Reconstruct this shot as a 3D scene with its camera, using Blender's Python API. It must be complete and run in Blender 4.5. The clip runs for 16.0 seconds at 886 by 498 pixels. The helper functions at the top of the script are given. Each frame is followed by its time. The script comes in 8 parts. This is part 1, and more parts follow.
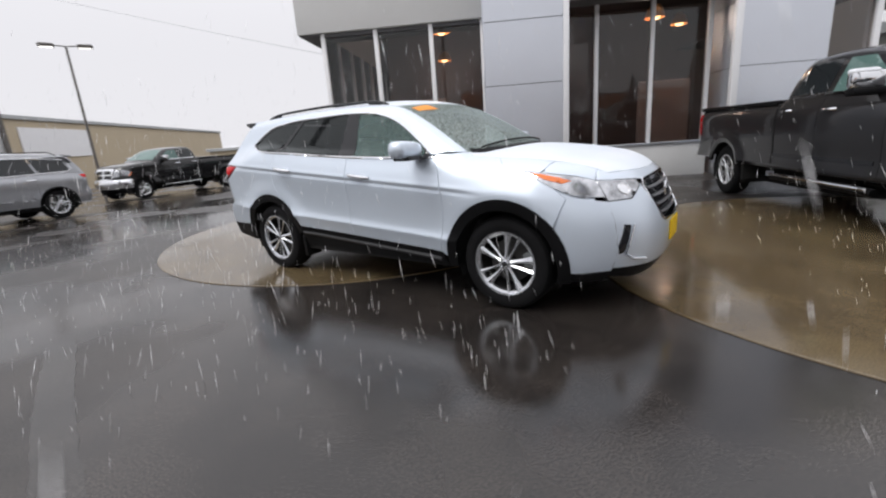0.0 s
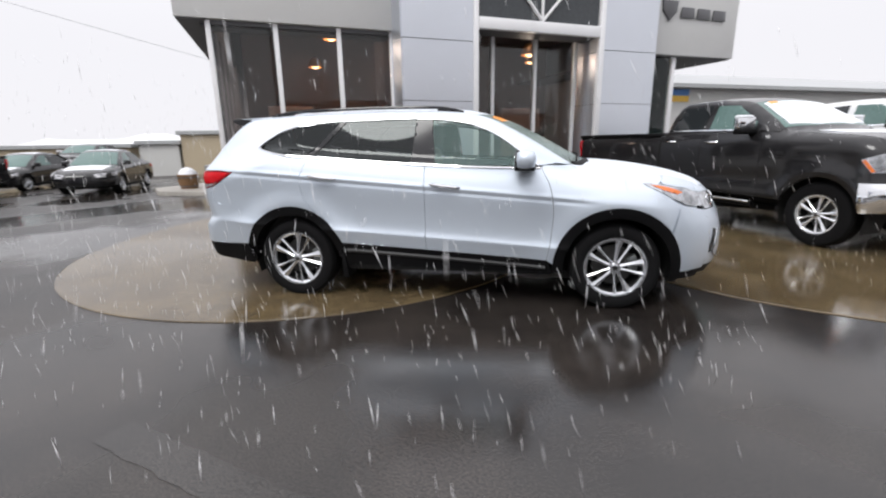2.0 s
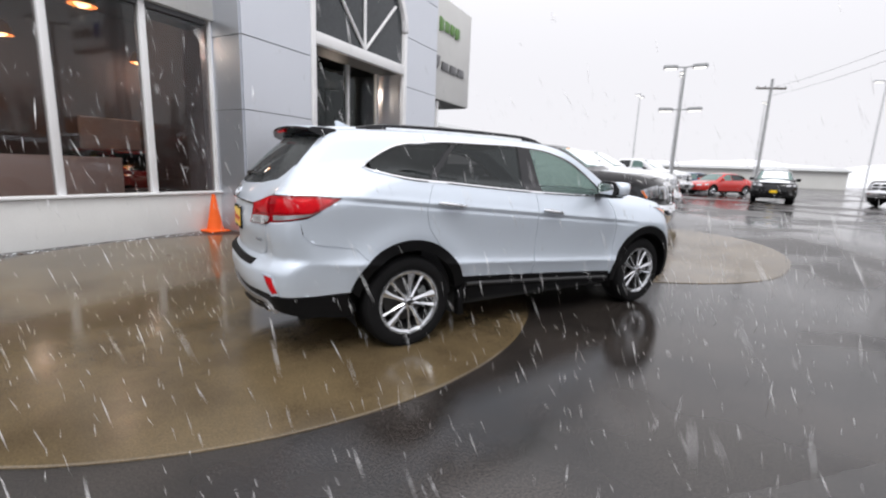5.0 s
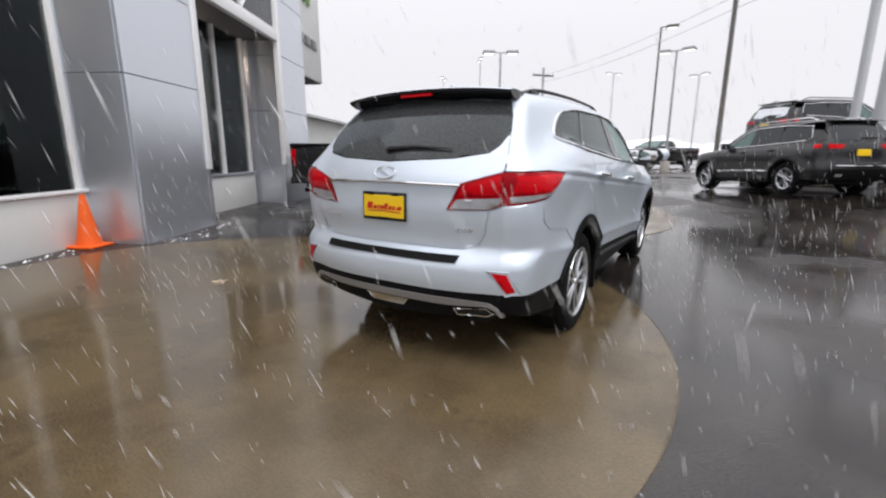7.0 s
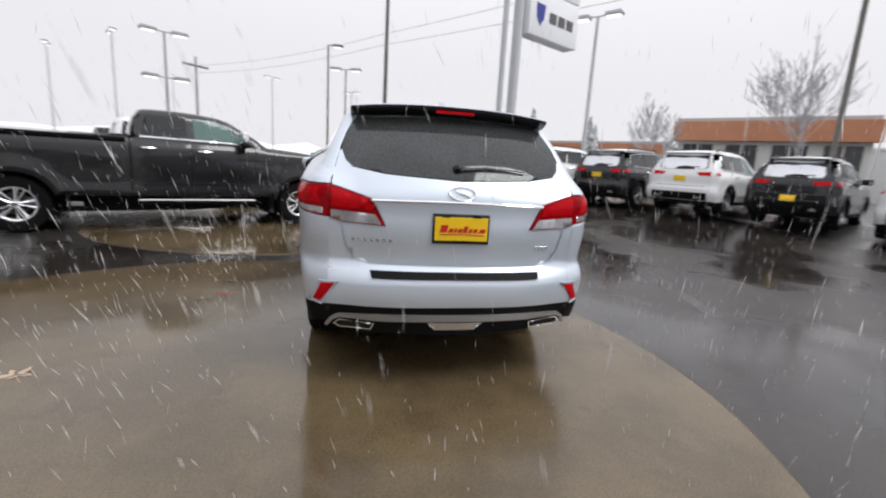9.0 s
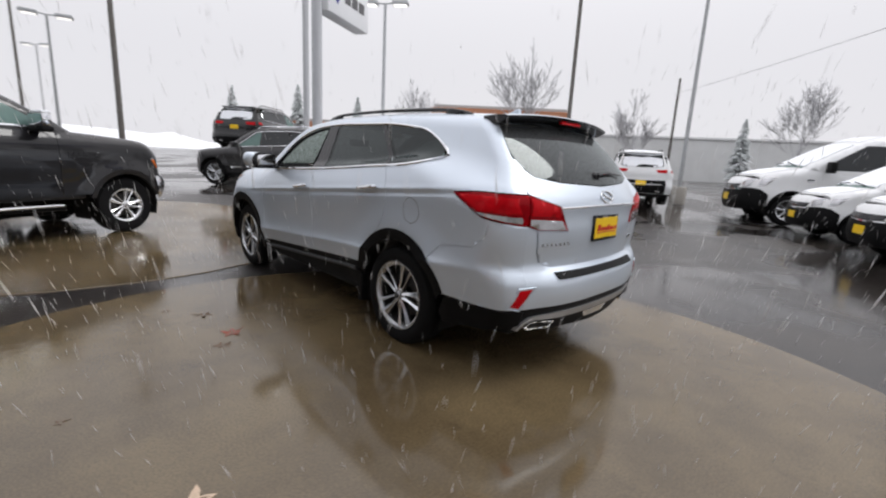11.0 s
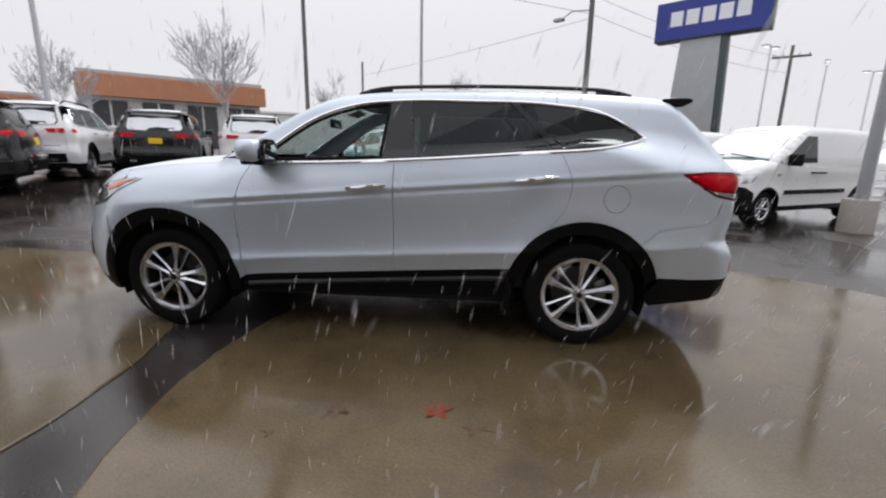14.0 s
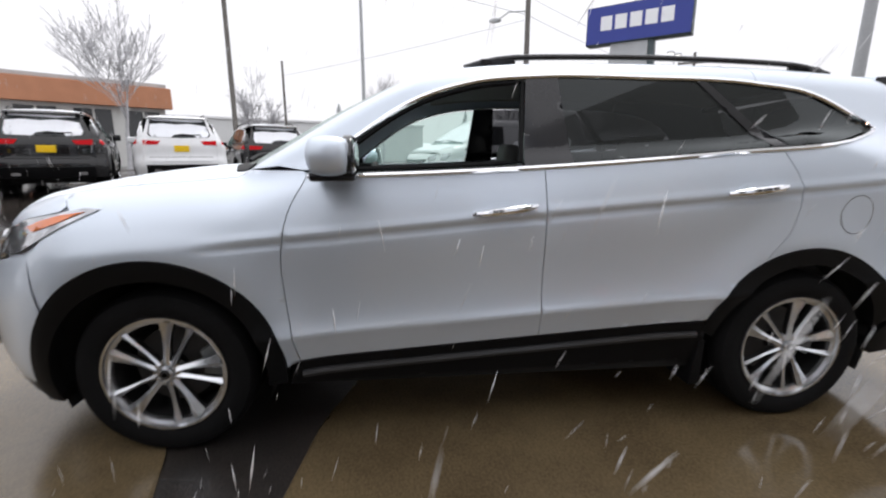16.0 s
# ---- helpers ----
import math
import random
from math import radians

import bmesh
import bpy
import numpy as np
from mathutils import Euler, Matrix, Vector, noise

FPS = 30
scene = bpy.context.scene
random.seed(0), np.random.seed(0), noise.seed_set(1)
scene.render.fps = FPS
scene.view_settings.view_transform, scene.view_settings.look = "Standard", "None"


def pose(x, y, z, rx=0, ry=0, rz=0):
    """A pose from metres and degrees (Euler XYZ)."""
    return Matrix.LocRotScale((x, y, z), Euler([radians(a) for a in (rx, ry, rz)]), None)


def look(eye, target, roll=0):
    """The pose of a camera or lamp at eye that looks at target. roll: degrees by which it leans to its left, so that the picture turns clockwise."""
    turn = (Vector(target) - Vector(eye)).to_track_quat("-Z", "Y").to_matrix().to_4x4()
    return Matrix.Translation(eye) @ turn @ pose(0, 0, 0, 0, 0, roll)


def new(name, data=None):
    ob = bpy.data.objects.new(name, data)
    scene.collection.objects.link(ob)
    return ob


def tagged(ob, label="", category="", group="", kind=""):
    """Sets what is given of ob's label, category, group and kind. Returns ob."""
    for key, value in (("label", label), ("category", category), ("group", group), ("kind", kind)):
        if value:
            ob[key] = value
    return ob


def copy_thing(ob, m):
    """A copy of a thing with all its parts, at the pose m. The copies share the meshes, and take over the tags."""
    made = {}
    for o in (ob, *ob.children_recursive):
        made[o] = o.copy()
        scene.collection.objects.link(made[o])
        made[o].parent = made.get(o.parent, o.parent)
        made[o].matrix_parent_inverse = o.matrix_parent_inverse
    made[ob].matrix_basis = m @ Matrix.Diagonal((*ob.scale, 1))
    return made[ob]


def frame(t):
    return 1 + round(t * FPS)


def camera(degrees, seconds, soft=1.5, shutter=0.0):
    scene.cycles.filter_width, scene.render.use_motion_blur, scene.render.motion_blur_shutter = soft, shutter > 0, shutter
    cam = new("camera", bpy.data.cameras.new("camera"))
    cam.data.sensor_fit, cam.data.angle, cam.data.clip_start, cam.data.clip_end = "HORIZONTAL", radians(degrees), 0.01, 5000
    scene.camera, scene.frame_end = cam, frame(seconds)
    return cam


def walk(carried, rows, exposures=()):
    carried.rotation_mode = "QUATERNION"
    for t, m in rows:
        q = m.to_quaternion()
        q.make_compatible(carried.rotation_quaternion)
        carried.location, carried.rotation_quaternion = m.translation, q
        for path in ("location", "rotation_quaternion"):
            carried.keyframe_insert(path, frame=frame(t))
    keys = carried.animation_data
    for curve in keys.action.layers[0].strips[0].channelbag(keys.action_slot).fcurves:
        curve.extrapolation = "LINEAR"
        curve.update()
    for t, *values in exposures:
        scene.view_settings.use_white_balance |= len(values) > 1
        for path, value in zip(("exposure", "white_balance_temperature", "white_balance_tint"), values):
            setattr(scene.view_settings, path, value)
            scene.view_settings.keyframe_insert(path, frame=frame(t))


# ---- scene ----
cam = camera(90.7, 16.0, 2.1, 0.4)
from mathutils import geometry

PATH = [
    (0, (2.872, -3.72, 1.332), (1.742, -2.148, 0.83), -4.2),
    (0.5, (2.372, -4.019, 1.339), (1.426, -2.348, 0.78), -4.7),
    (1, (1.82, -4.261, 1.358), (1.088, -2.462, 0.88), -2.8),
    (1.5, (1.246, -4.449, 1.346), (0.727, -2.581, 0.852), -1.8),
    (2, (0.614, -4.524, 1.391), (0.276, -2.612, 0.914), -1.0),
    (2.5, (0.01, -4.585, 1.394), (-0.03, -2.643, 0.918), -0.7),
    (3, (-0.622, -4.509, 1.404), (-0.542, -2.568, 0.932), -0.9),
    (3.5, (-1.238, -4.479, 1.39), (-0.907, -2.559, 0.94), 0.3),
    (4, (-1.835, -4.254, 1.394), (-1.318, -2.367, 0.984), 0.5),
    (4.5, (-2.402, -4.028, 1.375), (-1.614, -2.239, 0.948), 0.0),
    (4.7, (-2.596, -3.929, 1.384), (-1.7, -2.185, 0.99), 1.0),
    (6.8, (-4.372, -1.917, 1.296), (-2.779, -0.8, 0.834), 1.1),
    (7, (-4.471, -1.69, 1.258), (-2.82, -0.645, 0.832), 0.1),
    (7.5, (-4.666, -1.091, 1.266), (-2.889, -0.264, 0.872), 0.5),
    (8, (-4.801, -0.574, 1.268), (-2.884, -0.207, 0.834), 2.4),
    (8.5, (-4.803, 0.01, 1.293), (-2.839, -0.002, 0.915), 2.8),
    (9, (-4.814, 0.593, 1.286), (-2.89, 0.188, 0.92), 3.4),
    (9.5, (-4.621, 1.187, 1.284), (-2.799, 0.446, 0.921), 5.1),
    (9.7, (-4.546, 1.421, 1.307), (-2.768, 0.562, 0.988), 4.5),
    (11.8, (-3.0, 3.349, 1.336), (-1.919, 1.704, 0.98), 2.5),
    (12, (-2.776, 3.454, 1.29), (-1.802, 1.734, 0.984), 1.7),
    (12.5, (-2.297, 3.653, 1.278), (-1.587, 1.813, 0.944), 1.5),
    (13, (-1.74, 3.73, 1.305), (-1.18, 1.837, 0.984), 1.6),
    (13.5, (-1.232, 3.791, 1.286), (-0.901, 1.865, 0.862), 0.9),
    (14, (-0.732, 3.687, 1.269), (-0.571, 1.743, 0.829), 1.1),
    (14.5, (-0.267, 3.583, 1.257), (-0.274, 1.626, 0.849), 1.1),
    (15, (0.06, 3.304, 1.234), (0.21, 1.363, 0.778), -0.4),
    (15.5, (0.305, 3.016, 1.239), (0.225, 1.061, 0.825), 2.4),
    (16, (0.411, 2.65, 1.252), (0.228, 0.703, 0.83), 0.0),
]
walk(cam, [(t, look(eye, target, roll)) for t, eye, target, roll in PATH],
     [(0, -0.04), (1, 0.05), (2.5, 0.1), (4.5, 0.1), (7, 0.05), (8.5, 0.07), (9.5, -0.12), (12, -0.1), (14, -0.09), (14.8, 0.0), (15.5, 0.2), (16, 0.26)])

# ---- sky and daylight: flat white overcast with snow in the air ----
world = bpy.data.worlds.new("overcast")
scene.world = world
world.use_nodes = True
wn, wl = world.node_tree.nodes, world.node_tree.links
sky = wn.new("ShaderNodeTexSky")
sky.sky_type, sky.sun_disc = "NISHITA", False
sky.sun_elevation, sky.sun_rotation = radians(55), radians(150)
sky.air_density, sky.dust_density = 1.0, 4.0
cloud = wn.new("ShaderNodeMix")
cloud.data_type = "RGBA"
cloud.inputs[0].default_value = 0.97
cloud.inputs[7].default_value = (8.75, 8.68, 9.1, 1)
wl.new(sky.outputs[0], cloud.inputs[6])
# overcast: the cloud is brighter overhead than low down
around = wn.new("ShaderNodeTexCoord")
parts = wn.new("ShaderNodeSeparateXYZ")
rise = wn.new("ShaderNodeMapRange")
rise.interpolation_type = "SMOOTHSTEP"
rise.inputs["From Min"].default_value, rise.inputs["From Max"].default_value = 0.15, 1.0
rise.inputs["To Min"].default_value, rise.inputs["To Max"].default_value = 1.0, 1.8
bright = wn.new("ShaderNodeVectorMath")
bright.operation = "SCALE"
wl.new(around.outputs["Generated"], parts.inputs[0])
wl.new(parts.outputs[2], rise.inputs[0])
wl.new(cloud.outputs[2], bright.inputs[0])
wl.new(rise.outputs[0], bright.inputs["Scale"])
wl.new(bright.outputs[0], wn["Background"].inputs[0])
wn["Background"].inputs[1].default_value = 0.1
sun = new("sun", bpy.data.lights.new("sun", "SUN"))
sun.data.energy, sun.data.angle, sun.data.color = 1.5, radians(24), (1.0, 0.99, 0.97)
sun.matrix_world = look((0, 0, 30), (10.5, 18.5, 0))
scene.view_settings.exposure = 0.0


# ---- materials ----
def material(name, color, rough=0.5, metal=0.0, vary=0.12, scale=3.0, fine=60.0, bump=0.0, bump_scale=80.0, coat=0.0, coat_rough=0.05,
             rough_vary=0.0, trans=0.0, ior=1.45, emit=0.0, alpha=1.0, tint=None, tint_at=0.55):
    """A principled material with colour varied at two scales, optional second colour in patches, and fine relief."""
    m = bpy.data.materials.new(name)
    m.use_nodes = True
    n, l = m.node_tree.nodes, m.node_tree.links
    b = n["Principled BSDF"]
    b.inputs["Roughness"].default_value = rough
    b.inputs["Metallic"].default_value = metal
    b.inputs["IOR"].default_value = ior
    b.inputs["Coat Weight"].default_value = coat
    b.inputs["Coat Roughness"].default_value = coat_rough
    b.inputs["Transmission Weight"].default_value = trans
    b.inputs["Alpha"].default_value = alpha
    b.inputs["Base Color"].default_value = (*color, 1)
    if emit:
        b.inputs["Emission Color"].default_value = (*color, 1)
        b.inputs["Emission Strength"].default_value = emit
    if vary or bump or rough_vary or tint:
        tc = n.new("ShaderNodeTexCoord")
        big = n.new("ShaderNodeTexNoise")
        big.inputs["Scale"].default_value, big.inputs["Detail"].default_value = scale, 5
        small = n.new("ShaderNodeTexNoise")
        small.inputs["Scale"].default_value, small.inputs["Detail"].default_value = fine, 3
        l.new(tc.outputs["Object"], big.inputs["Vector"])
        l.new(tc.outputs["Object"], small.inputs["Vector"])
        mean = n.new("ShaderNodeMath")
        mean.operation = "ADD"
        l.new(big.outputs[0], mean.inputs[0])
        l.new(small.outputs[0], mean.inputs[1])
        span = n.new("ShaderNodeMapRange")
        span.inputs["From Min"].default_value, span.inputs["From Max"].default_value = 0.6, 1.4
        span.inputs["To Min"].default_value, span.inputs["To Max"].default_value = 1 - vary, 1 + vary
        l.new(mean.outputs[0], span.inputs[0])
        mul = n.new("ShaderNodeVectorMath")
        mul.operation = "SCALE"
        mul.inputs[0].default_value = color
        l.new(span.outputs[0], mul.inputs["Scale"])
        out = mul.outputs[0]
        if tint:
            step = n.new("ShaderNodeMapRange")
            step.inputs["From Min"].default_value, step.inputs["From Max"].default_value = tint_at - 0.07, tint_at + 0.07
            l.new(big.outputs[0], step.inputs[0])
            mix = n.new("ShaderNodeMix")
            mix.data_type = "RGBA"
            l.new(step.outputs[0], mix.inputs[0])
            l.new(out, mix.inputs[6])
            mix.inputs[7].default_value = (*tint, 1)
            out = mix.outputs[2]
        l.new(out, b.inputs["Base Color"])
        if rough_vary:
            rr = n.new("ShaderNodeMapRange")
            rr.inputs["From Min"].default_value, rr.inputs["From Max"].default_value = 0.35, 0.65
            rr.inputs["To Min"].default_value, rr.inputs["To Max"].default_value = max(rough - rough_vary, 0.01), rough + rough_vary
            l.new(big.outputs[0], rr.inputs[0])
            l.new(rr.outputs[0], b.inputs["Roughness"])
        if bump:
            bt = n.new("ShaderNodeTexNoise")
            bt.inputs["Scale"].default_value, bt.inputs["Detail"].default_value = bump_scale, 4
            l.new(tc.outputs["Object"], bt.inputs["Vector"])
            bp = n.new("ShaderNodeBump")
            bp.inputs["Strength"].default_value, bp.inputs["Distance"].default_value = bump, 0.01
            l.new(bt.outputs[0], bp.inputs["Height"])
            l.new(bp.outputs[0], b.inputs["Normal"])
    return m


def glass(name, color, see=0.5, rough=0.02, milk=0.0, even=False, beads=1.0, film_color=(0.62, 0.72, 0.68)):
    """Thin pane: a mix of clear tinted transparency and a glossy dark face."""
    m = bpy.data.materials.new(name)
    m.use_nodes = True
    n, l = m.node_tree.nodes, m.node_tree.links
    n.remove(n["Principled BSDF"])
    clear, gloss = n.new("ShaderNodeBsdfTransparent"), n.new("ShaderNodeBsdfGlossy")
    clear.inputs[0].default_value = (color[0] * see, color[1] * see, color[2] * see, 1)
    gloss.inputs["Roughness"].default_value = rough
    gloss.inputs[0].default_value = (0.75, 0.8, 0.8, 1)
    fres = n.new("ShaderNodeFresnel")
    fres.inputs[0].default_value = 1.5
    mix = n.new("ShaderNodeMixShader")
    l.new(fres.outputs[0], mix.inputs[0])
    l.new(clear.outputs[0], mix.inputs[1])
    l.new(gloss.outputs[0], mix.inputs[2])
    out = mix.outputs[0]
    if milk:
        # beads of wet snow, in patches
        film, wet = n.new("ShaderNodeBsdfDiffuse"), n.new("ShaderNodeMixShader")
        film.inputs[0].default_value = (*film_color, 1)
        tc, nz, mr = n.new("ShaderNodeTexCoord"), n.new("ShaderNodeTexNoise"), n.new("ShaderNodeMapRange")
        nz.inputs["Scale"].default_value, nz.inputs["Detail"].default_value = 70, 5
        mr.inputs["From Min"].default_value, mr.inputs["From Max"].default_value = 0.35, 0.62
        mr.inputs["To Min"].default_value, mr.inputs["To Max"].default_value = milk * (0.9 if even else 1 - 0.6 * beads), min(milk * (1.3 if even else 1 + 0.7 * beads), 1)
        l.new(tc.outputs["Object"], nz.inputs["Vector"])
        l.new(nz.outputs[0], mr.inputs[0])
        if even:
            wet.inputs[0].default_value = milk
        else:
            l.new(mr.outputs[0], wet.inputs[0])
        l.new(out, wet.inputs[1])
        through_film, both_ways = n.new("ShaderNodeBsdfTranslucent"), n.new("ShaderNodeMixShader")
        through_film.inputs[0].default_value = (*film_color, 1)
        l.new(film.outputs[0], both_ways.inputs[1])
        l.new(through_film.outputs[0], both_ways.inputs[2])
        l.new(both_ways.outputs[0], wet.inputs[2])
        out = wet.outputs[0]
    l.new(out, n["Material Output"].inputs[0])
    return m


def wet_ground(name, color, dark, rough_lo, rough_hi, scale, grain, bump, wet_scale=0.35, stain=None, speck=0.28, pool_at=0.49, ior=1.62):
    """Wet paving: stone colour with grain, a film of water that pools in patches, fine relief that the water fills."""
    m = bpy.data.materials.new(name)
    m.use_nodes = True
    n, l = m.node_tree.nodes, m.node_tree.links
    b = n["Principled BSDF"]
    tc = n.new("ShaderNodeTexCoord")

    def tex(s, d=6, r=0.6):
        t = n.new("ShaderNodeTexNoise")
        t.inputs["Scale"].default_value, t.inputs["Detail"].default_value, t.inputs["Roughness"].default_value = s, d, r
        l.new(tc.outputs["Object"], t.inputs["Vector"])
        return t

    def ramp(src, a, c, lo, hi):
        r = n.new("ShaderNodeMapRange")
        r.interpolation_type = "SMOOTHSTEP"
        for key, v in zip(("From Min", "From Max", "To Min", "To Max"), (a, c, lo, hi)):
            r.inputs[key].default_value = v
        l.new(src, r.inputs[0])
        return r.outputs[0]

    pool = ramp(tex(wet_scale, 3, 0.5).outputs[0], pool_at - 0.07, pool_at + 0.07, 0, 1)
    patch, fine = tex(scale), tex(grain, 3)
    mix = n.new("ShaderNodeMix")
    mix.data_type = "RGBA"
    l.new(ramp(patch.outputs[0], 0.35, 0.65, 0, 1), mix.inputs[0])
    mix.inputs[6].default_value, mix.inputs[7].default_value = (*color, 1), (*dark, 1)
    mul = n.new("ShaderNodeVectorMath")
    mul.operation = "SCALE"
    l.new(mix.outputs[2], mul.inputs[0])
    l.new(ramp(fine.outputs[0], 0.3, 0.7, 1 - speck, 1 + speck), mul.inputs["Scale"])
    out = mul.outputs[0]
    if stain:
        st = n.new("ShaderNodeMix")
        st.data_type = "RGBA"
        l.new(ramp(tex(1.7, 8, 0.7).outputs[0], 0.58, 0.72, 0, 0.7), st.inputs[0])
        l.new(out, st.inputs[6])
        st.inputs[7].default_value = (*stain, 1)
        out = st.outputs[2]
    l.new(out, b.inputs["Base Color"])
    rg = n.new("ShaderNodeMapRange")
    rg.inputs["To Min"].default_value, rg.inputs["To Max"].default_value = rough_hi, rough_lo
    l.new(pool, rg.inputs[0])
    l.new(rg.outputs[0], b.inputs["Roughness"])
    b.inputs["IOR"].default_value = ior
    bp = n.new("ShaderNodeBump")
    bp.inputs["Distance"].default_value = 0.004
    bs = n.new("ShaderNodeMapRange")
    bs.inputs["To Min"].default_value, bs.inputs["To Max"].default_value = bump, bump * 0.2
    l.new(pool, bs.inputs[0])
    l.new(bs.outputs[0], bp.inputs["Strength"])
    l.new(fine.outputs[0], bp.inputs["Height"])
    l.new(bp.outputs[0], b.inputs["Normal"])
    return m


ASPHALT = wet_ground("wet_asphalt", (0.034, 0.0285, 0.025), (0.016, 0.0138, 0.0128), 0.12, 0.38, 0.9, 95, 0.5, speck=0.8, pool_at=0.475, ior=1.58)
CONCRETE = wet_ground("wet_concrete", (0.130, 0.096, 0.052), (0.083, 0.060, 0.033), 0.10, 0.24, 1.1, 90, 0.06, 0.5, (0.055, 0.040, 0.024), 0.22, ior=1.58)
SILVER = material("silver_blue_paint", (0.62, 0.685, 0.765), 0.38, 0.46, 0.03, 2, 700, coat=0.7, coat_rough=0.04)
# top panels: water beads, and a paler base with the sky's brightness painted in
SILVER_SKYLIT = material("silver_blue_skylit_beaded", (0.72, 0.77, 0.83), 0.45, 0.05, 0.04, 2, 300, coat=0.25, coat_rough=0.28, bump=0.25, bump_scale=160)
BLACK_PLASTIC = material("black_cladding", (0.006, 0.006, 0.0065), 0.5, 0, 0.2, 6, 200, bump=0.1, bump_scale=500, ior=1.2)
SATIN_BLACK = material("satin_black_sill", (0.022, 0.022, 0.023), 0.35, 0, 0.15, 6, 200)
GLOSS_BLACK = material("gloss_black", (0.012, 0.012, 0.014), 0.08, 0, 0.05)
# near-black for recesses and undersides, their shade put into the colour
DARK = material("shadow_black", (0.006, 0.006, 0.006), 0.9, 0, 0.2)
RUBBER = material("tyre_rubber", (0.009, 0.009, 0.0095), 0.75, 0, 0.25, 5, 90, bump=0.15, bump_scale=120, ior=1.18)
ALLOY = material("bright_alloy", (0.66, 0.675, 0.70), 0.24, 0.92, 0.06, 10, 200)
GREY_ALLOY = material("grey_alloy_pocket", (0.04, 0.04, 0.042), 0.35, 0.7, 0.1)
CHROME = material("chrome", (0.8, 0.81, 0.83), 0.06, 1.0, 0.02)
RED_LENS = material("red_lens", (0.50, 0.004, 0.009), 0.12, 0, 0.2, 14, 60, ior=1.2)
DARK_RED = material("dark_red_lens", (0.28, 0.003, 0.007), 0.1, 0, 0.2, 14, 60, ior=1.2)
CLEAR_LENS = material("clear_lens", (0.5, 0.5, 0.52), 0.08, 0.55, 0.2, 16, 90, coat=1.0)
HEADLIGHT = material("headlight_lens", (0.42, 0.43, 0.45), 0.10, 0.8, 0.6, 10, 18, coat=1.0)
AMBER = material("amber_lens", (0.75, 0.16, 0.015), 0.12, 0, 0.1, coat=1.0)
YELLOW = material("yellow_dealer_plate", (0.85, 0.55, 0.01), 0.35, 0, 0.04)
RED_INK = material("red_ink", (0.5, 0.015, 0.01), 0.4, 0, 0.05)
TINT = glass("privacy_glass", (0.5, 0.5, 0.52), 0.16)
TINT_WET = glass("beaded_privacy_glass", (0.5, 0.5, 0.52), 0.16, milk=0.12, beads=0.4, film_color=(0.62, 0.64, 0.66))
CLEAR = glass("green_tinted_glass", (0.80, 0.95, 0.89), 0.85)
FOGGED = glass("fogged_green_glass", (0.80, 0.95, 0.89), 0.85, milk=0.24, even=True, film_color=(0.47, 0.70, 0.65))
STICKER = material("orange_sticker", (0.85, 0.30, 0.02), 0.4, 0, 0.05)
SCREEN = glass("rain_beaded_screen", (0.80, 0.95, 0.89), 0.85, milk=0.36)
CABIN = material("dark_cabin_trim", (0.03, 0.03, 0.032), 0.6, 0, 0.2, 8, 120)
LINER = material("pale_headliner", (0.5, 0.5, 0.48), 0.9, 0, 0.05)
SEAT = material("grey_leather", (0.2, 0.2, 0.2), 0.5, 0, 0.15, 8, 150, bump=0.1, bump_scale=200)
SNOW = material("snow", (0.86, 0.88, 0.92), 0.7, 0, 0.05, 4, 60, bump=0.5, bump_scale=40)


# ---- mesh helpers ----
def mesh_of(name, bm, mat, smooth=True):
    me = bpy.data.meshes.new(name)
    for fc in bm.faces:
        fc.smooth = smooth
    bm.to_mesh(me)
    bm.free()
    for m in mat if isinstance(mat, (list, tuple)) else [mat]:
        me.materials.append(m)
    return me


def part(name, bm, mat, parent=None, label="", smooth=True):
    ob = new(name, mesh_of(name, bm, mat, smooth))
    if parent:
        ob.parent = parent
    return tagged(ob, label) if label else ob


def thing(name, label, category, group="", kind=""):
    return tagged(new(name), label, category, group, kind)


def sharp(bm, angle=35):
    bm.normal_update()
    for e in bm.edges:
        if len(e.link_faces) != 2 or e.calc_face_angle(0) > radians(angle):
            e.smooth = False
    return bm


def box(lo, hi, bevel=0.0, seg=2, bm=None, m=None):
    b = bmesh.new()
    bmesh.ops.create_cube(b, size=1)
    for v in b.verts:
        v.co = Vector([(lo[i] + hi[i]) / 2 + v.co[i] * (hi[i] - lo[i]) for i in range(3)])
    if bevel:
        bmesh.ops.bevel(b, geom=b.edges[:], offset=bevel, segments=seg, affect="EDGES", profile=0.5)
    return joined(b, bm, m)


def joined(b, bm=None, m=None):
    if m is not None:
        bmesh.ops.transform(b, matrix=m, verts=b.verts)
    if bm is None:
        return sharp(b)
    sharp(b)
    me = bpy.data.meshes.new("tmp")
    b.to_mesh(me)
    b.free()
    bm.from_mesh(me)
    bpy.data.meshes.remove(me)
    return bm


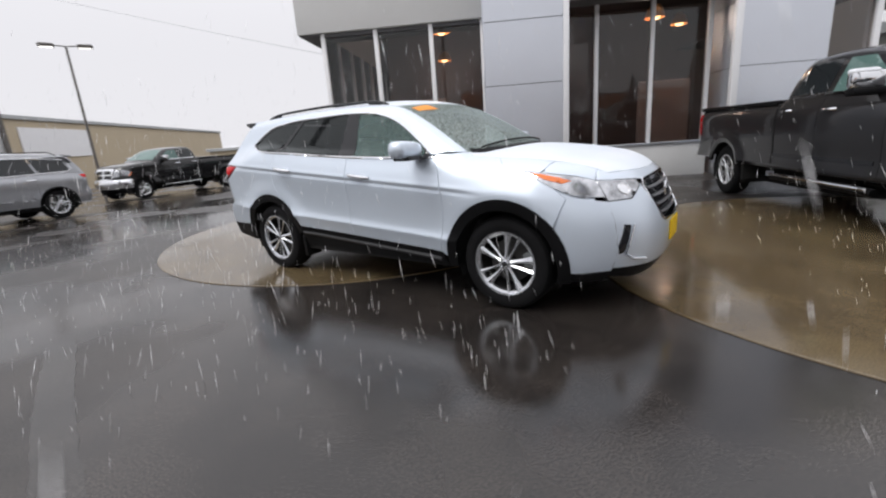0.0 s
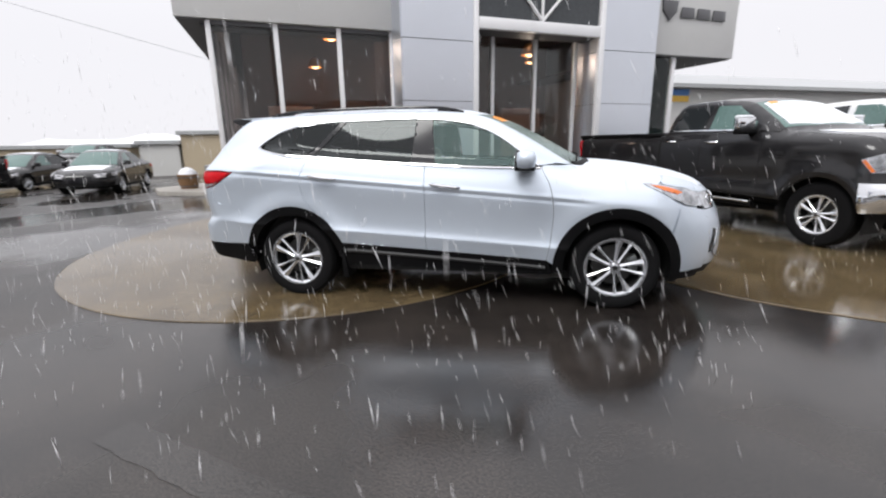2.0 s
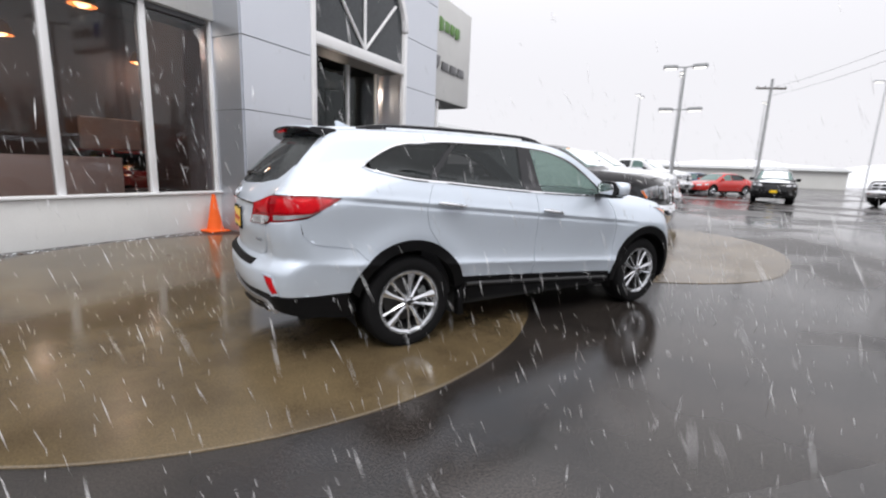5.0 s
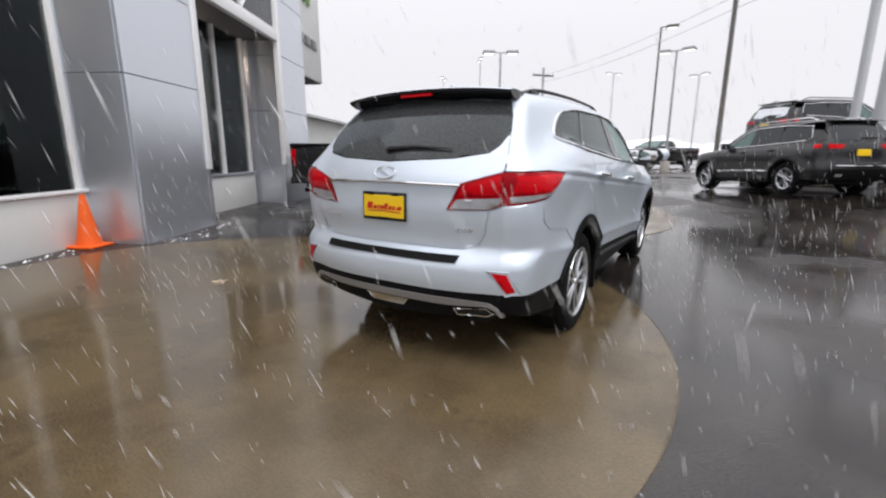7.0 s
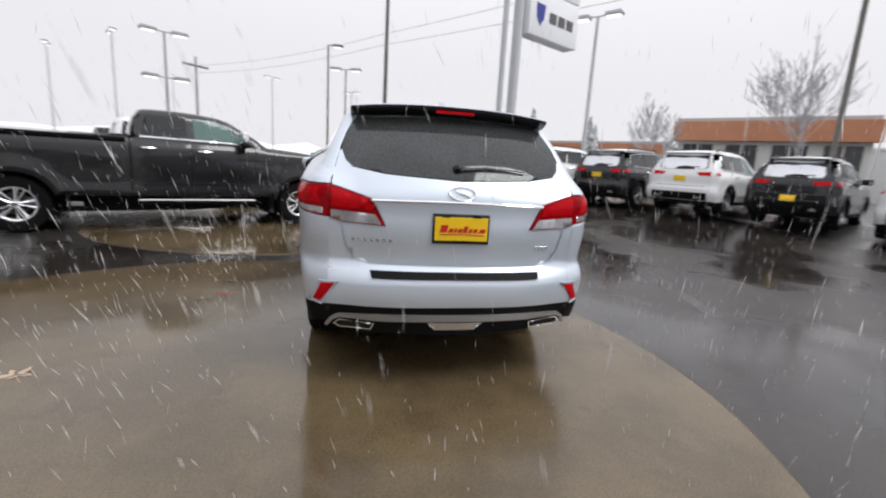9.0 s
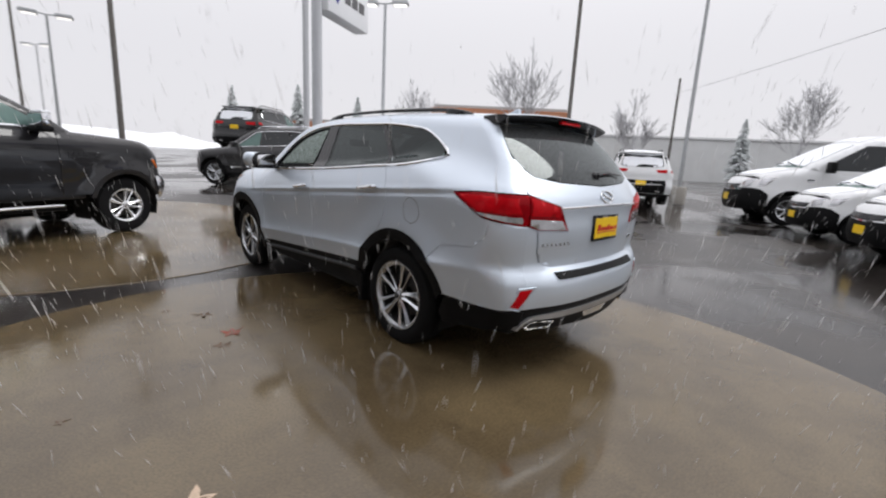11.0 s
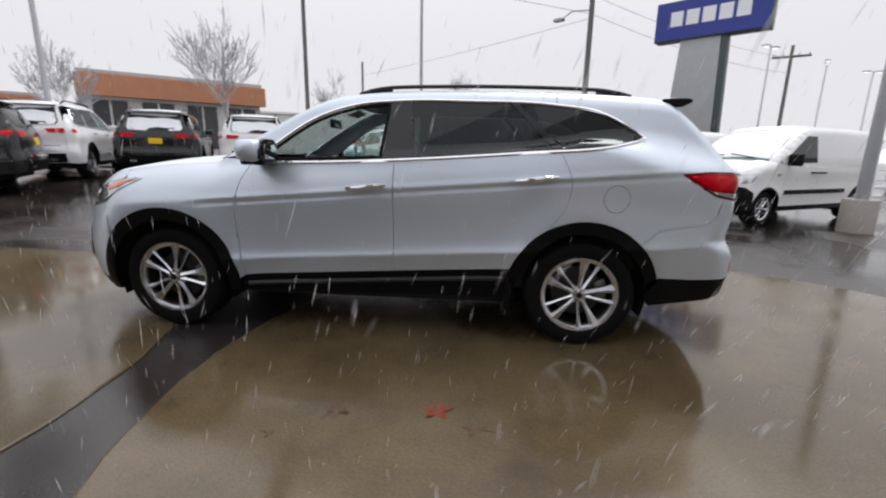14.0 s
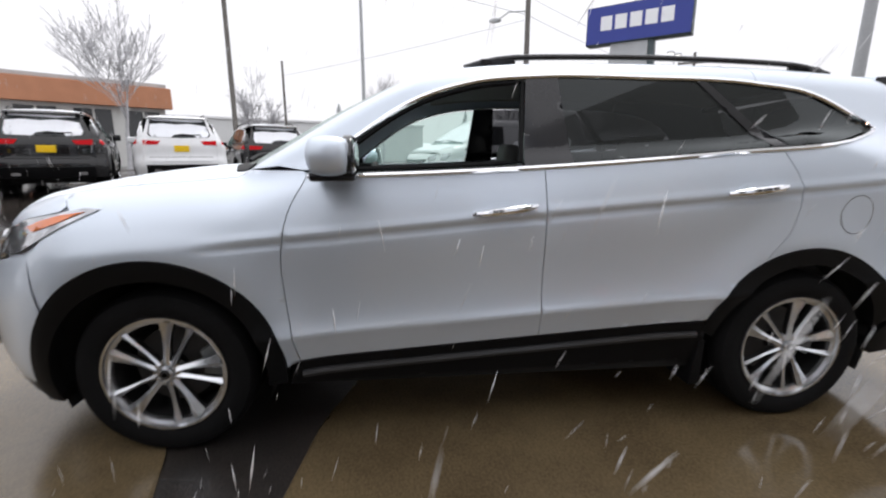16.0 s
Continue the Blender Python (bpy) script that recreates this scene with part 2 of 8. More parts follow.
def prism(pts, a, b_, axis="y", bevel=0.0, bm=None, m=None, seg=2):
    """A flat outline pushed out along an axis from a to b. Outline coordinates are the other two axes in order."""
    b = bmesh.new()
    order = {"x": (1, 2, 0), "y": (0, 2, 1), "z": (0, 1, 2)}[axis]

    def place(p, w):
        v = [0, 0, 0]
        v[order[0]], v[order[1]], v[order[2]] = p[0], p[1], w
        return v

    lower = [b.verts.new(place(p, a)) for p in pts]
    upper = [b.verts.new(place(p, b_)) for p in pts]
    k = len(pts)
    b.faces.new(lower)
    b.faces.new(upper)
    for i in range(k):
        b.faces.new((lower[i], lower[(i + 1) % k], upper[(i + 1) % k], upper[i]))
    bmesh.ops.recalc_face_normals(b, faces=b.faces)
    if bevel:
        es = [e for e in b.edges if e.calc_face_angle(0) > radians(40)]
        bmesh.ops.bevel(b, geom=es, offset=bevel, segments=seg, affect="EDGES", profile=0.5, clamp_overlap=True)
    return joined(b, bm, m)


def lathe(profile, n=48, axis="y", bm=None, m=None, closed=True):
    """Turned shape: profile of (radius, along). The axis runs through the origin."""
    b = bmesh.new()
    rings = []
    for r, h in profile:
        ring = []
        for i in range(n):
            a = 2 * math.pi * i / n
            c, s = r * math.cos(a), r * math.sin(a)
            ring.append(b.verts.new({"y": (c, h, s), "z": (c, s, h), "x": (h, c, s)}[axis]))
        rings.append(ring)
    pairs = list(zip(rings, rings[1:])) + ([(rings[-1], rings[0])] if closed else [])
    for p, q in pairs:
        for i in range(n):
            b.faces.new((p[i], p[(i + 1) % n], q[(i + 1) % n], q[i]))
    bmesh.ops.remove_doubles(b, verts=b.verts, dist=1e-6)
    bmesh.ops.recalc_face_normals(b, faces=b.faces)
    return joined(b, bm, m)


def limb(bm, pts, rad, n):
    """A tapering branch added straight into a mesh."""
    rings = []
    for i, p in enumerate(pts):
        d = (pts[min(i + 1, len(pts) - 1)] - pts[max(i - 1, 0)]).normalized()
        side = d.cross(Vector((0.3, 0.2, 1))).normalized()
        up = side.cross(d)
        rings.append([bm.verts.new(p + side * rad[i] * math.cos(2 * math.pi * k / n) + up * rad[i] * math.sin(2 * math.pi * k / n)) for k in range(n)])
    for p, q in zip(rings, rings[1:]):
        for i in range(n):
            bm.faces.new((p[i], p[(i + 1) % n], q[(i + 1) % n], q[i]))


def tube(pts, r, n=8, bm=None, m=None, flat=1.0, close=False, cap=True):
    """A round bar along a line of points; r may be a list; flat squeezes it vertically."""
    b = bmesh.new()
    pts = [Vector(p) for p in pts]
    rings = []
    for i, p in enumerate(pts):
        q0, q1 = pts[i - 1] if i or close else p, pts[(i + 1) % len(pts)] if i < len(pts) - 1 or close else p
        d = (q1 - q0).normalized()
        side = d.cross(Vector((0, 0, 1)))
        side = side.normalized() if side.length > 1e-3 else Vector((1, 0, 0))
        up = side.cross(d)
        rr = r[i] if isinstance(r, (list, tuple)) else r
        rings.append([b.verts.new(p + side * rr * math.cos(2 * math.pi * k / n) + up * rr * flat * math.sin(2 * math.pi * k / n)) for k in range(n)])
    for p, q in list(zip(rings, rings[1:])) + ([(rings[-1], rings[0])] if close else []):
        for i in range(n):
            b.faces.new((p[i], p[(i + 1) % n], q[(i + 1) % n], q[i]))
    if cap and not close:
        b.faces.new(rings[0])
        b.faces.new(rings[-1])
    bmesh.ops.recalc_face_normals(b, faces=b.faces)
    return joined(b, bm, m)


def spline(pts, n=8):
    """A smooth open line through points (Catmull-Rom)."""
    p = [Vector(q) for q in pts]
    p = [2 * p[0] - p[1]] + p + [2 * p[-1] - p[-2]]
    out = []
    for i in range(1, len(p) - 2):
        for k in range(n):
            t = k / n
            out.append(0.5 * (2 * p[i] + (p[i + 1] - p[i - 1]) * t + (2 * p[i - 1] - 5 * p[i] + 4 * p[i + 1] - p[i + 2]) * t * t
                              + (3 * p[i] - p[i - 1] - 3 * p[i + 1] + p[i + 2]) * t ** 3))
    out.append(p[-2])
    return [tuple(q) for q in out]


def arc(cx, cy, r, a0, a1, n=24):
    return [(cx + r * math.cos(radians(a0 + (a1 - a0) * i / n)), cy + r * math.sin(radians(a0 + (a1 - a0) * i / n))) for i in range(n + 1)]


def shrink(poly, d):
    """The outline drawn in by d."""
    area = sum(a[0] * b[1] - b[0] * a[1] for a, b in zip(poly, poly[1:] + poly[:1]))
    s = 1 if area > 0 else -1
    out = []
    for i, p in enumerate(poly):
        a, c = Vector(poly[i - 1]), Vector(poly[(i + 1) % len(poly)])
        p = Vector(p)
        e1, e2 = (p - a).normalized(), (c - p).normalized()
        n1, n2 = Vector((-e1.y, e1.x)) * s, Vector((-e2.y, e2.x)) * s
        k = n1 + n2
        k = k / max(k.length_squared / 2, 0.5) if k.length > 1e-6 else n1
        out.append(tuple(p + k * d))
    return out


# ---- vehicle shells: a closed body form, from which panels are drawn ----
def smin(a, b, k):
    h = np.maximum(k - np.abs(a - b), 0) / k
    return np.minimum(a, b) - h * h * k * 0.25


def curve(pts):
    xs, ys = zip(*sorted(pts))
    xs, ys = np.array(xs, float), np.array(ys, float)
    d = np.gradient(ys, xs) if len(xs) > 2 else np.full(2, (ys[1] - ys[0]) / (xs[1] - xs[0]))

    def f(x):
        x = np.clip(x, xs[0], xs[-1])
        i = np.clip(np.searchsorted(xs, x) - 1, 0, len(xs) - 2)
        h = xs[i + 1] - xs[i]
        t = (x - xs[i]) / h
        return ((2 * t ** 3 - 3 * t ** 2 + 1) * ys[i] + (t ** 3 - 2 * t ** 2 + t) * h * d[i]
                + (-2 * t ** 3 + 3 * t ** 2) * ys[i + 1] + (t ** 3 - t ** 2) * h * d[i + 1])
    return f


class Form:
    """A car's outer form as an inside test, and the surface met from the side, top, front or rear."""

    def __init__(self, inside, grid=None):
        self.inside, self.grid = inside, grid

    def _find(self, make, lo, hi, shape):
        a, b = np.full(shape, lo, float), np.full(shape, hi, float)
        for _ in range(26):
            m = (a + b) / 2
            ok = self.inside(*make(m)) > 0
            a, b = np.where(ok, m, a), np.where(ok, b, m)
        return a

    def side(self, x, z):
        return self._find(lambda m: (x, m, z), 0, 1.3, x.shape)

    def top(self, x, y):
        return self._find(lambda m: (x, y, m), 0.5, 3.0, x.shape)

    def front(self, y, z):
        return self._find(lambda m: (m, y, z), 0.2, 4.5, y.shape)

    def rear(self, y, z):
        return self._find(lambda m: (m, y, z), -0.2, -4.5, y.shape)


def tiled(poly, du, dv, slope):
    """A flat outline filled with a regular net of points; its rows may slope."""
    rim = []
    for a, c in zip(poly, poly[1:] + poly[:1]):
        k = max(int(math.hypot(c[0] - a[0], c[1] - a[1]) / min(du, dv * 2)), 1)
        rim += [(a[0] + (c[0] - a[0]) * i / k, a[1] + (c[1] - a[1]) * i / k) for i in range(k)]
    r = np.array(rim)
    sheared = r[:, 1] + slope * r[:, 0]
    us = np.arange(math.floor(r[:, 0].min() / du) + 0.5, r[:, 0].max() / du) * du
    vs = np.arange(math.floor(sheared.min() / dv) + 0.5, sheared.max() / dv) * dv
    U, V = (q.ravel() for q in np.meshgrid(us, vs))
    V = V - slope * U
    q = np.roll(r, -1, 0)
    x0, y0, x1, y1 = r[:, 0][:, None], r[:, 1][:, None], q[:, 0][:, None], q[:, 1][:, None]

    def within(u, v):
        return (((y0 > v) != (y1 > v)) & (u < (x1 - x0) * (v - y0) / np.where(y1 == y0, 1e-9, y1 - y0) + x0)).sum(0) % 2 == 1

    near = (((U - x0) / du) ** 2 + ((V - y0) / dv) ** 2).min(0) < 0.12
    keep = within(U, V) & ~near
    pts = [Vector(p) for p in rim] + [Vector((u, v)) for u, v in zip(U[keep], V[keep])]
    k = len(rim)
    vs2, _, tris, *_ = geometry.delaunay_2d_cdt(pts, [(i, (i + 1) % k) for i in range(k)], [], 1, 1e-6, False)
    b = bmesh.new()
    made = [b.verts.new((v.x, v.y, 0)) for v in vs2]
    mids = np.array([[sum(vs2[i][a] for i in t) / 3 for a in (0, 1)] for t in tris])
    for t, ok in zip(tris, within(mids[:, 0], mids[:, 1])):
        if ok:
            b.faces.new([made[i] for i in t])
    bmesh.ops.delete(b, geom=[v for v in made if not v.link_faces], context="VERTS")
    return b


def lifted(form, view, poly, step=0.03, flange=0.02, gap=0.002, off=0.0, sign=1, bm=None):
    """A panel: an outline seen from the side (x, z), top (x, y), front or rear (y, z), laid onto the form, with turned-in edges."""
    poly = shrink(poly, gap) if gap else list(poly)
    b = tiled(poly, step, *(form.grid if view == "side" and form.grid else (step, 0.0)))
    b.verts.ensure_lookup_table()
    u, w = np.array([v.co.x for v in b.verts]), np.array([v.co.y for v in b.verts])
    if view == "side":
        h = form.side(u, w) + off
        xyz, axis = np.stack([u, h * sign, w], 1), Vector((0, sign, 0))
    elif view == "top":
        h = form.top(u, w) + off
        xyz, axis = np.stack([u, w, h], 1), Vector((0, 0, 1))
    else:
        h = (form.front(u, w) + off) if view == "front" else (form.rear(u, w) - off)
        xyz, axis = np.stack([h, u, w], 1), Vector((1 if view == "front" else -1, 0, 0))
    for v, c in zip(b.verts, xyz):
        v.co = c
    b.normal_update()
    total = Vector()
    for fc in b.faces:
        total += fc.normal * fc.calc_area()
    if total.dot(axis) < 0:
        bmesh.ops.reverse_faces(b, faces=b.faces[:])
    if flange:
        rim = [e for e in b.edges if len(e.link_faces) == 1]
        got = bmesh.ops.extrude_edge_only(b, edges=rim)
        for e in rim:
            e.smooth = False
        for g in got["geom"]:
            if isinstance(g, bmesh.types.BMVert):
                g.co -= axis * flange
    if bm is None:
        return b
    me = bpy.data.meshes.new("tmp")
    b.to_mesh(me)
    b.free()
    bm.from_mesh(me)
    bpy.data.meshes.remove(me)
    return bm


def on_form(form, view, pts, off=0.0, sign=1):
    """Points of an outline laid onto the form."""
    u, w = np.array([p[0] for p in pts], float), np.array([p[1] for p in pts], float)
    if view == "side":
        return [(a, sign * (h + off), c) for a, h, c in zip(u, form.side(u, w), w)]
    if view == "top":
        return [(a, c, h + off) for a, c, h in zip(u, w, form.top(u, w))]
    if view == "front":
        return [(h + off, a, c) for h, a, c in zip(form.front(u, w), u, w)]
    return [(h - off, a, c) for h, a, c in zip(form.rear(u, w), u, w)]


# ---- ground: one sheet with the lot's gentle falls ----
def ground_z(x, y):
    def ease(v, a, b):
        t = min(max((v - a) / (b - a), 0), 1)
        return t * t * (3 - 2 * t)
    rise = min(max(0.8 * x - 0.35 * y - 4.0, 0) * 0.11, 0.29 + 0.24 * ease(-y, 1.3, 6.5))
    fall = -0.017 * min(max(-x - 5.5, 0), 40) * ease(y, -6, 1)
    apron = 0.10 * ease(-0.5 * x + 0.866 * y, 3.2, 5.6) * ease(x, -9, -5)
    return rise + fall + apron


def build_ground():
    bm = bmesh.new()
    xs = sorted({*[i * 0.5 for i in range(-60, 61)], *[s * v for s in (-1, 1) for v in (35, 40, 50, 65, 90, 130, 200, 350, 700)]})
    grid = [[bm.verts.new((x, y, ground_z(x, y))) for y in xs] for x in xs]
    for i in range(len(xs) - 1):
        for j in range(len(xs) - 1):
            bm.faces.new((grid[i][j], grid[i + 1][j], grid[i + 1][j + 1], grid[i][j + 1]))
    tagged(part("ground", bm, ASPHALT), "wet dark asphalt of a car lot in sleet", "ground", kind="structure")


build_ground()


def pad(cx, cy, r, label):
    """A round concrete pad, just proud of the asphalt, with a worn rim."""
    bm = bmesh.new()
    rings = []
    for rr, z in ((r, -0.04), (r, 0.006), (r - 0.012, 0.010), *[(r * k / 10, 0.010) for k in (9, 8, 7, 6, 5, 4, 3, 2, 1)]):
        row = []
        for i in range(120):
            x = cx + (rr + 0.006 * math.sin(i * 1.7) * (rr > r * 0.95)) * math.cos(i * math.pi / 60)
            y = cy + rr * math.sin(i * math.pi / 60)
            row.append(bm.verts.new((x, y, ground_z(x, y) + z)))
        rings.append(row)
    for p, q in zip(rings, rings[1:]):
        for i in range(120):
            bm.faces.new((p[i], p[(i + 1) % 120], q[(i + 1) % 120], q[i]))
    bm.faces.new(rings[-1])
    bmesh.ops.recalc_face_normals(bm, faces=bm.faces)
    tagged(part("concrete_pad", sharp(bm, 12), CONCRETE), label, "pavement", kind="structure")


pad(-2.2, 1.45, 3.08, "round wet brown concrete display pad under the car")
pad(4.32, 2.05, 3.1, "round wet brown concrete display pad under the pickup")


def sheen_band():
    """A strip added to show wet sheen, slightly bent across the asphalt, with ragged edges."""
    bm = bmesh.new()
    rnd = random.Random(4)
    line = spline([(7.0, -4.75), (3.1, -3.93), (0.3, -3.38), (-1.37, -2.92)], 24)
    rows = []
    for x, y in line:
        h = 0.09 + rnd.uniform(-0.008, 0.008)
        rows.append([bm.verts.new((x + 0.3 * k * h, y + k * h, ground_z(x + 0.3 * k * h, y + k * h) + 0.002)) for k in (-1, 1)])
    for p, q in zip(rows, rows[1:]):
        bm.faces.new((p[0], q[0], q[1], p[1]))
    bm.normal_update()
    for f in bm.faces:
        if f.normal.z < 0:
            f.normal_flip()
    tagged(part("wet_sheen_strip", bm, SHEEN_BAND), "smoother strip of wet sheen across the asphalt", "marking", kind="structure")


# close to the asphalt's colour, smoother, for the added band of sheen
SHEEN_BAND = wet_ground("sheen_band_film", (0.034, 0.030, 0.027), (0.020, 0.0178, 0.0165), 0.07, 0.24, 0.9, 95, 0.3, speck=0.6, ior=1.62)
sheen_band()


# ---- the silver SUV ----
def hero_form():
    top = curve([(-2.5, 1.12), (-2.1, 1.25), (-1.7, 1.35), (-1.0, 1.292), (-0.17, 1.235), (0.5, 1.208), (0.85, 1.213), (1.03, 1.213), (1.45, 1.192), (1.76, 1.15),
                 (2.0, 1.095), (2.2, 1.01), (2.38, 0.87)])
    nose = curve([(0.2, 2.27), (0.35, 2.37), (0.5, 2.40), (0.67, 2.385), (0.8, 2.34), (0.9, 2.29), (1.0, 2.22), (1.15, 2.05)])
    tail = curve([(0.25, -2.3), (0.4, -2.44), (0.5, -2.485), (0.6, -2.497), (0.66, -2.488), (0.70, -2.455), (0.735, -2.412), (0.80, -2.418), (0.88, -2.442), (0.95, -2.449), (1.03, -2.444), (1.14, -2.452), (1.25, -2.4), (1.4, -2.25)])
    roof = curve([(-2.3, 1.60), (-2.0, 1.65), (-1.5, 1.69), (-1.0, 1.706), (-0.5, 1.707), (0.0, 1.69), (0.3, 1.658), (0.8, 1.62)])
    screen = curve([(1.1, 1.27), (1.18, 1.235), (1.3, 1.04), (1.48, 0.71), (1.6, 0.44), (1.7, 0.1)])
    back = curve([(1.1, -2.44), (1.15, -2.435), (1.25, -2.375), (1.42, -2.225), (1.58, -2.05), (1.7, -1.9)])

    def inside(x, y, z):
        y = np.abs(y)
        zc = 0.92 + (1.04 - x) * 0.0814
        zl = 0.53 + (0.79 - x) * 0.063
        fade = np.clip((1.25 - x) / 0.25, 0, 1) * np.clip((x + 2.2) / 0.3, 0, 1)
        up = np.clip((z - zc) / 0.2, 0, 1.6)
        w = 0.936 - 0.07 * up ** 1.3 - 0.028 * (1 - np.exp(-(np.clip(zc - z, 0, 1) / 0.2) ** 2))
        # the crease at handle height: a lip that leans out, with a narrow undercut
        w = w - fade * 0.010 * np.exp(-((z - zc + 0.018) / 0.013) ** 2) + fade * 0.006 * np.exp(-((z - zc - 0.004) / 0.02) ** 2)
        # the ledge along the foot of the doors
        w = w + 0.022 * fade * np.exp(-np.clip(z - zl, 0, 2) / 0.04) * np.exp(-np.clip(zl - z, 0, 2) / 0.05) - 0.06 * np.clip((zl - z) / 0.3, 0, 1.5) ** 1.5
        for hx in (1.4, -1.4):
            r = np.hypot(x - hx, z - 0.36)
            w = w + 0.022 * np.exp(-((r - 0.5) / 0.12) ** 2)
        w = w - 0.035 * np.clip((-x - 1.5) / 0.8, 0, 1.3) ** 2
        ends = np.maximum(np.clip((x - 0.65) / 0.4, 0, 1), np.clip((-1.35 - x) / 0.5, 0, 1))
        lid = top(x) - 0.05 * ends * (y / 0.75) ** 2.2 - 0.05 * np.clip((x - 1.0) / 1.2, 0, 1) * np.exp(-((y - 0.70) / 0.05) ** 2) * 0.25
        k = 0.04 + 0.10 * ends
        low = smin(w - y, lid - z, k)
        low = smin(low, nose(z) - 0.7 * y ** 3 - x, 0.08)
        low = smin(low, x - tail(z) - 0.32 * y ** 3, 0.07)
        wg = 0.855 - np.maximum(z - 1.2, 0) * 0.42 - 0.05 * np.clip((-x - 0.8) / 1.3, 0, 1.4) ** 2 - 0.06 * np.clip((x - 0.3) / 0.7, 0, 1.2) ** 2
        cab = smin(wg - y, roof(x) - 0.05 * (y / 0.6) ** 2.2 - z, 0.07)
        cab = smin(cab, screen(z) - 0.36 * y * y - x, 0.05)
        cab = smin(cab, x - back(z) - 0.25 * y * y, 0.06)
        return -smin(-low, -cab, 0.045 + 0.11 * np.clip((-1.3 - x) / 0.6, 0, 1) * np.clip((y - 0.58) / 0.15, 0, 1))
    return Form(inside, (0.013, 0.0814))


WHEELS = {}
GRILLE = material("satin_grey_grille", (0.16, 0.16, 0.17), 0.35, 0.5, 0.1, 20, 80)
POCKET = material("dark_grey_spoke_side", (0.022, 0.022, 0.024), 0.45, 0.3, 0.1)
CALIPER = material("cast_brake_caliper", (0.30, 0.32, 0.32), 0.5, 0.4, 0.15, 20, 120)
DISC = material("brake_disc_steel", (0.07, 0.068, 0.066), 0.55, 0.3, 0.15, 20, 120)


def wheel(parent, at, sign, r=0.362, width=0.235, rim=0.245, spokes=10, mat=None, name="wheel", hub=0.03, detail=48, bolts=5):
    """A road wheel whose outer face looks along sign * y: tyre, rim barrel, spokes, hub cap, brake disc."""
    mat = mat or ALLOY
    key = (r, width, rim, spokes, mat.name, detail)
    if key in WHEELS:
        w = copy_thing(WHEELS[key], pose(*at) @ pose(0, 0, 0, 0, 0, 0 if sign > 0 else 180))
        w.parent = parent
        return w
    w = new(name)
    w.parent = parent
    w.matrix_basis = pose(*at) @ pose(0, 0, 0, 0, 0, 0 if sign > 0 else 180)
    h = width
    part("tyre", lathe([(rim + 0.004, -0.002), (rim + 0.012, 0.004), (rim + 0.03, 0.012), (r - 0.05, 0.014), (r - 0.022, 0.004), (r - 0.006, -0.02), (r, -0.04),
                        (r, -0.07), (r - 0.008, -0.072), (r - 0.008, -0.08), (r, -0.082), (r, -h / 2 - 0.006), (r - 0.008, -h / 2 - 0.004), (r - 0.008, -h / 2 + 0.004 - 0.012),
                        (r, -h / 2 - 0.016), (r, -h + 0.05), (r - 0.02, -h + 0.01), (rim, -h)], detail), RUBBER, w)
    part("rim", lathe([(rim + 0.006, 0.004), (rim + 0.004, 0.009), (rim - 0.005, 0.008), (rim - 0.010, -0.010), (rim - 0.022, -0.06), (rim - 0.03, -h + 0.03), (rim - 0.034, -h + 0.03),
                       (rim - 0.03, -0.06), (rim - 0.024, -0.012)], detail), mat, w)
    part("brake_disc", lathe([(0.05, -0.10), (rim * 0.68, -0.10), (rim * 0.68, -0.122), (0.05, -0.122)], 32), DISC, w)
    # black ring and back disc added as the shade behind the spokes
    part("barrel_shade", lathe([(rim - 0.026, -0.03), (rim - 0.03, -0.03), (rim - 0.036, -h + 0.045), (rim - 0.032, -h + 0.045)], detail), DARK, w)
    part("wheel_back", lathe([(0.0, -h + 0.04), (rim - 0.03, -h + 0.04), (rim - 0.03, -h + 0.05), (0.0, -h + 0.05)], 24), DARK, w)
    for i in range(spokes):
        # broad and slim spokes by turns, each flaring towards the rim
        broad = i % 2 == 0
        a = math.pi / 2 + 2 * math.pi * i / spokes + (0.05 if broad else -0.05)
        twist = 0.10 if broad else -0.06
        wide = (0.014, 0.013, 0.020, 0.033) if broad else (0.012, 0.0085, 0.010, 0.018)
        b = bmesh.new()
        rows = []
        for t, half, out in zip((0.0, 0.35, 0.7, 1.0), wide, (-0.004, -0.011, -0.008, -0.002)):
            rad = 0.042 + (rim - 0.059) * t
            ang = a + twist * (t - 0.1) * (1 - 0.35 * t)
            c, s = math.cos(ang), math.sin(ang)
            px, pz = -s, c
            rows.append([b.verts.new((rad * c + px * k * half, out - d, rad * s + pz * k * half)) for k, d in ((-1, 0.011), (0.2, 0), (1, 0.008), (0.8, 0.04), (-0.8, 0.04))])
        for p, q in zip(rows, rows[1:]):
            for k in range(5):
                b.faces.new((p[k], p[(k + 1) % 5], q[(k + 1) % 5], q[k]))
        bmesh.ops.recalc_face_normals(b, faces=b.faces)
        for fc in b.faces:
            fc.material_index = 0 if fc.normal.y > 0.6 else 1
        part("spoke", sharp(b, 30), [mat, POCKET], w)
    caliper = arc(0, 0, rim * 0.80, 150, 205, 8) + arc(0, 0, rim * 0.50, 205, 150, 8)
    part("brake_caliper", prism(caliper, -0.135, -0.075, "y", 0.008), CALIPER, w)
    part("hub_cap", lathe([(0.0, hub - 0.024), (0.022, hub - 0.025), (0.03, hub - 0.03), (0.033, -0.012), (0.058, -0.016), (0.062, -0.05)], 28), mat, w)
    part("cap_badge", lathe([(0.0, hub - 0.021), (0.019, hub - 0.0215), (0.021, hub - 0.026)], 20), GREY_ALLOY, w)
    for i in range(bolts):
        a = 2 * math.pi * (i + 0.5) / bolts
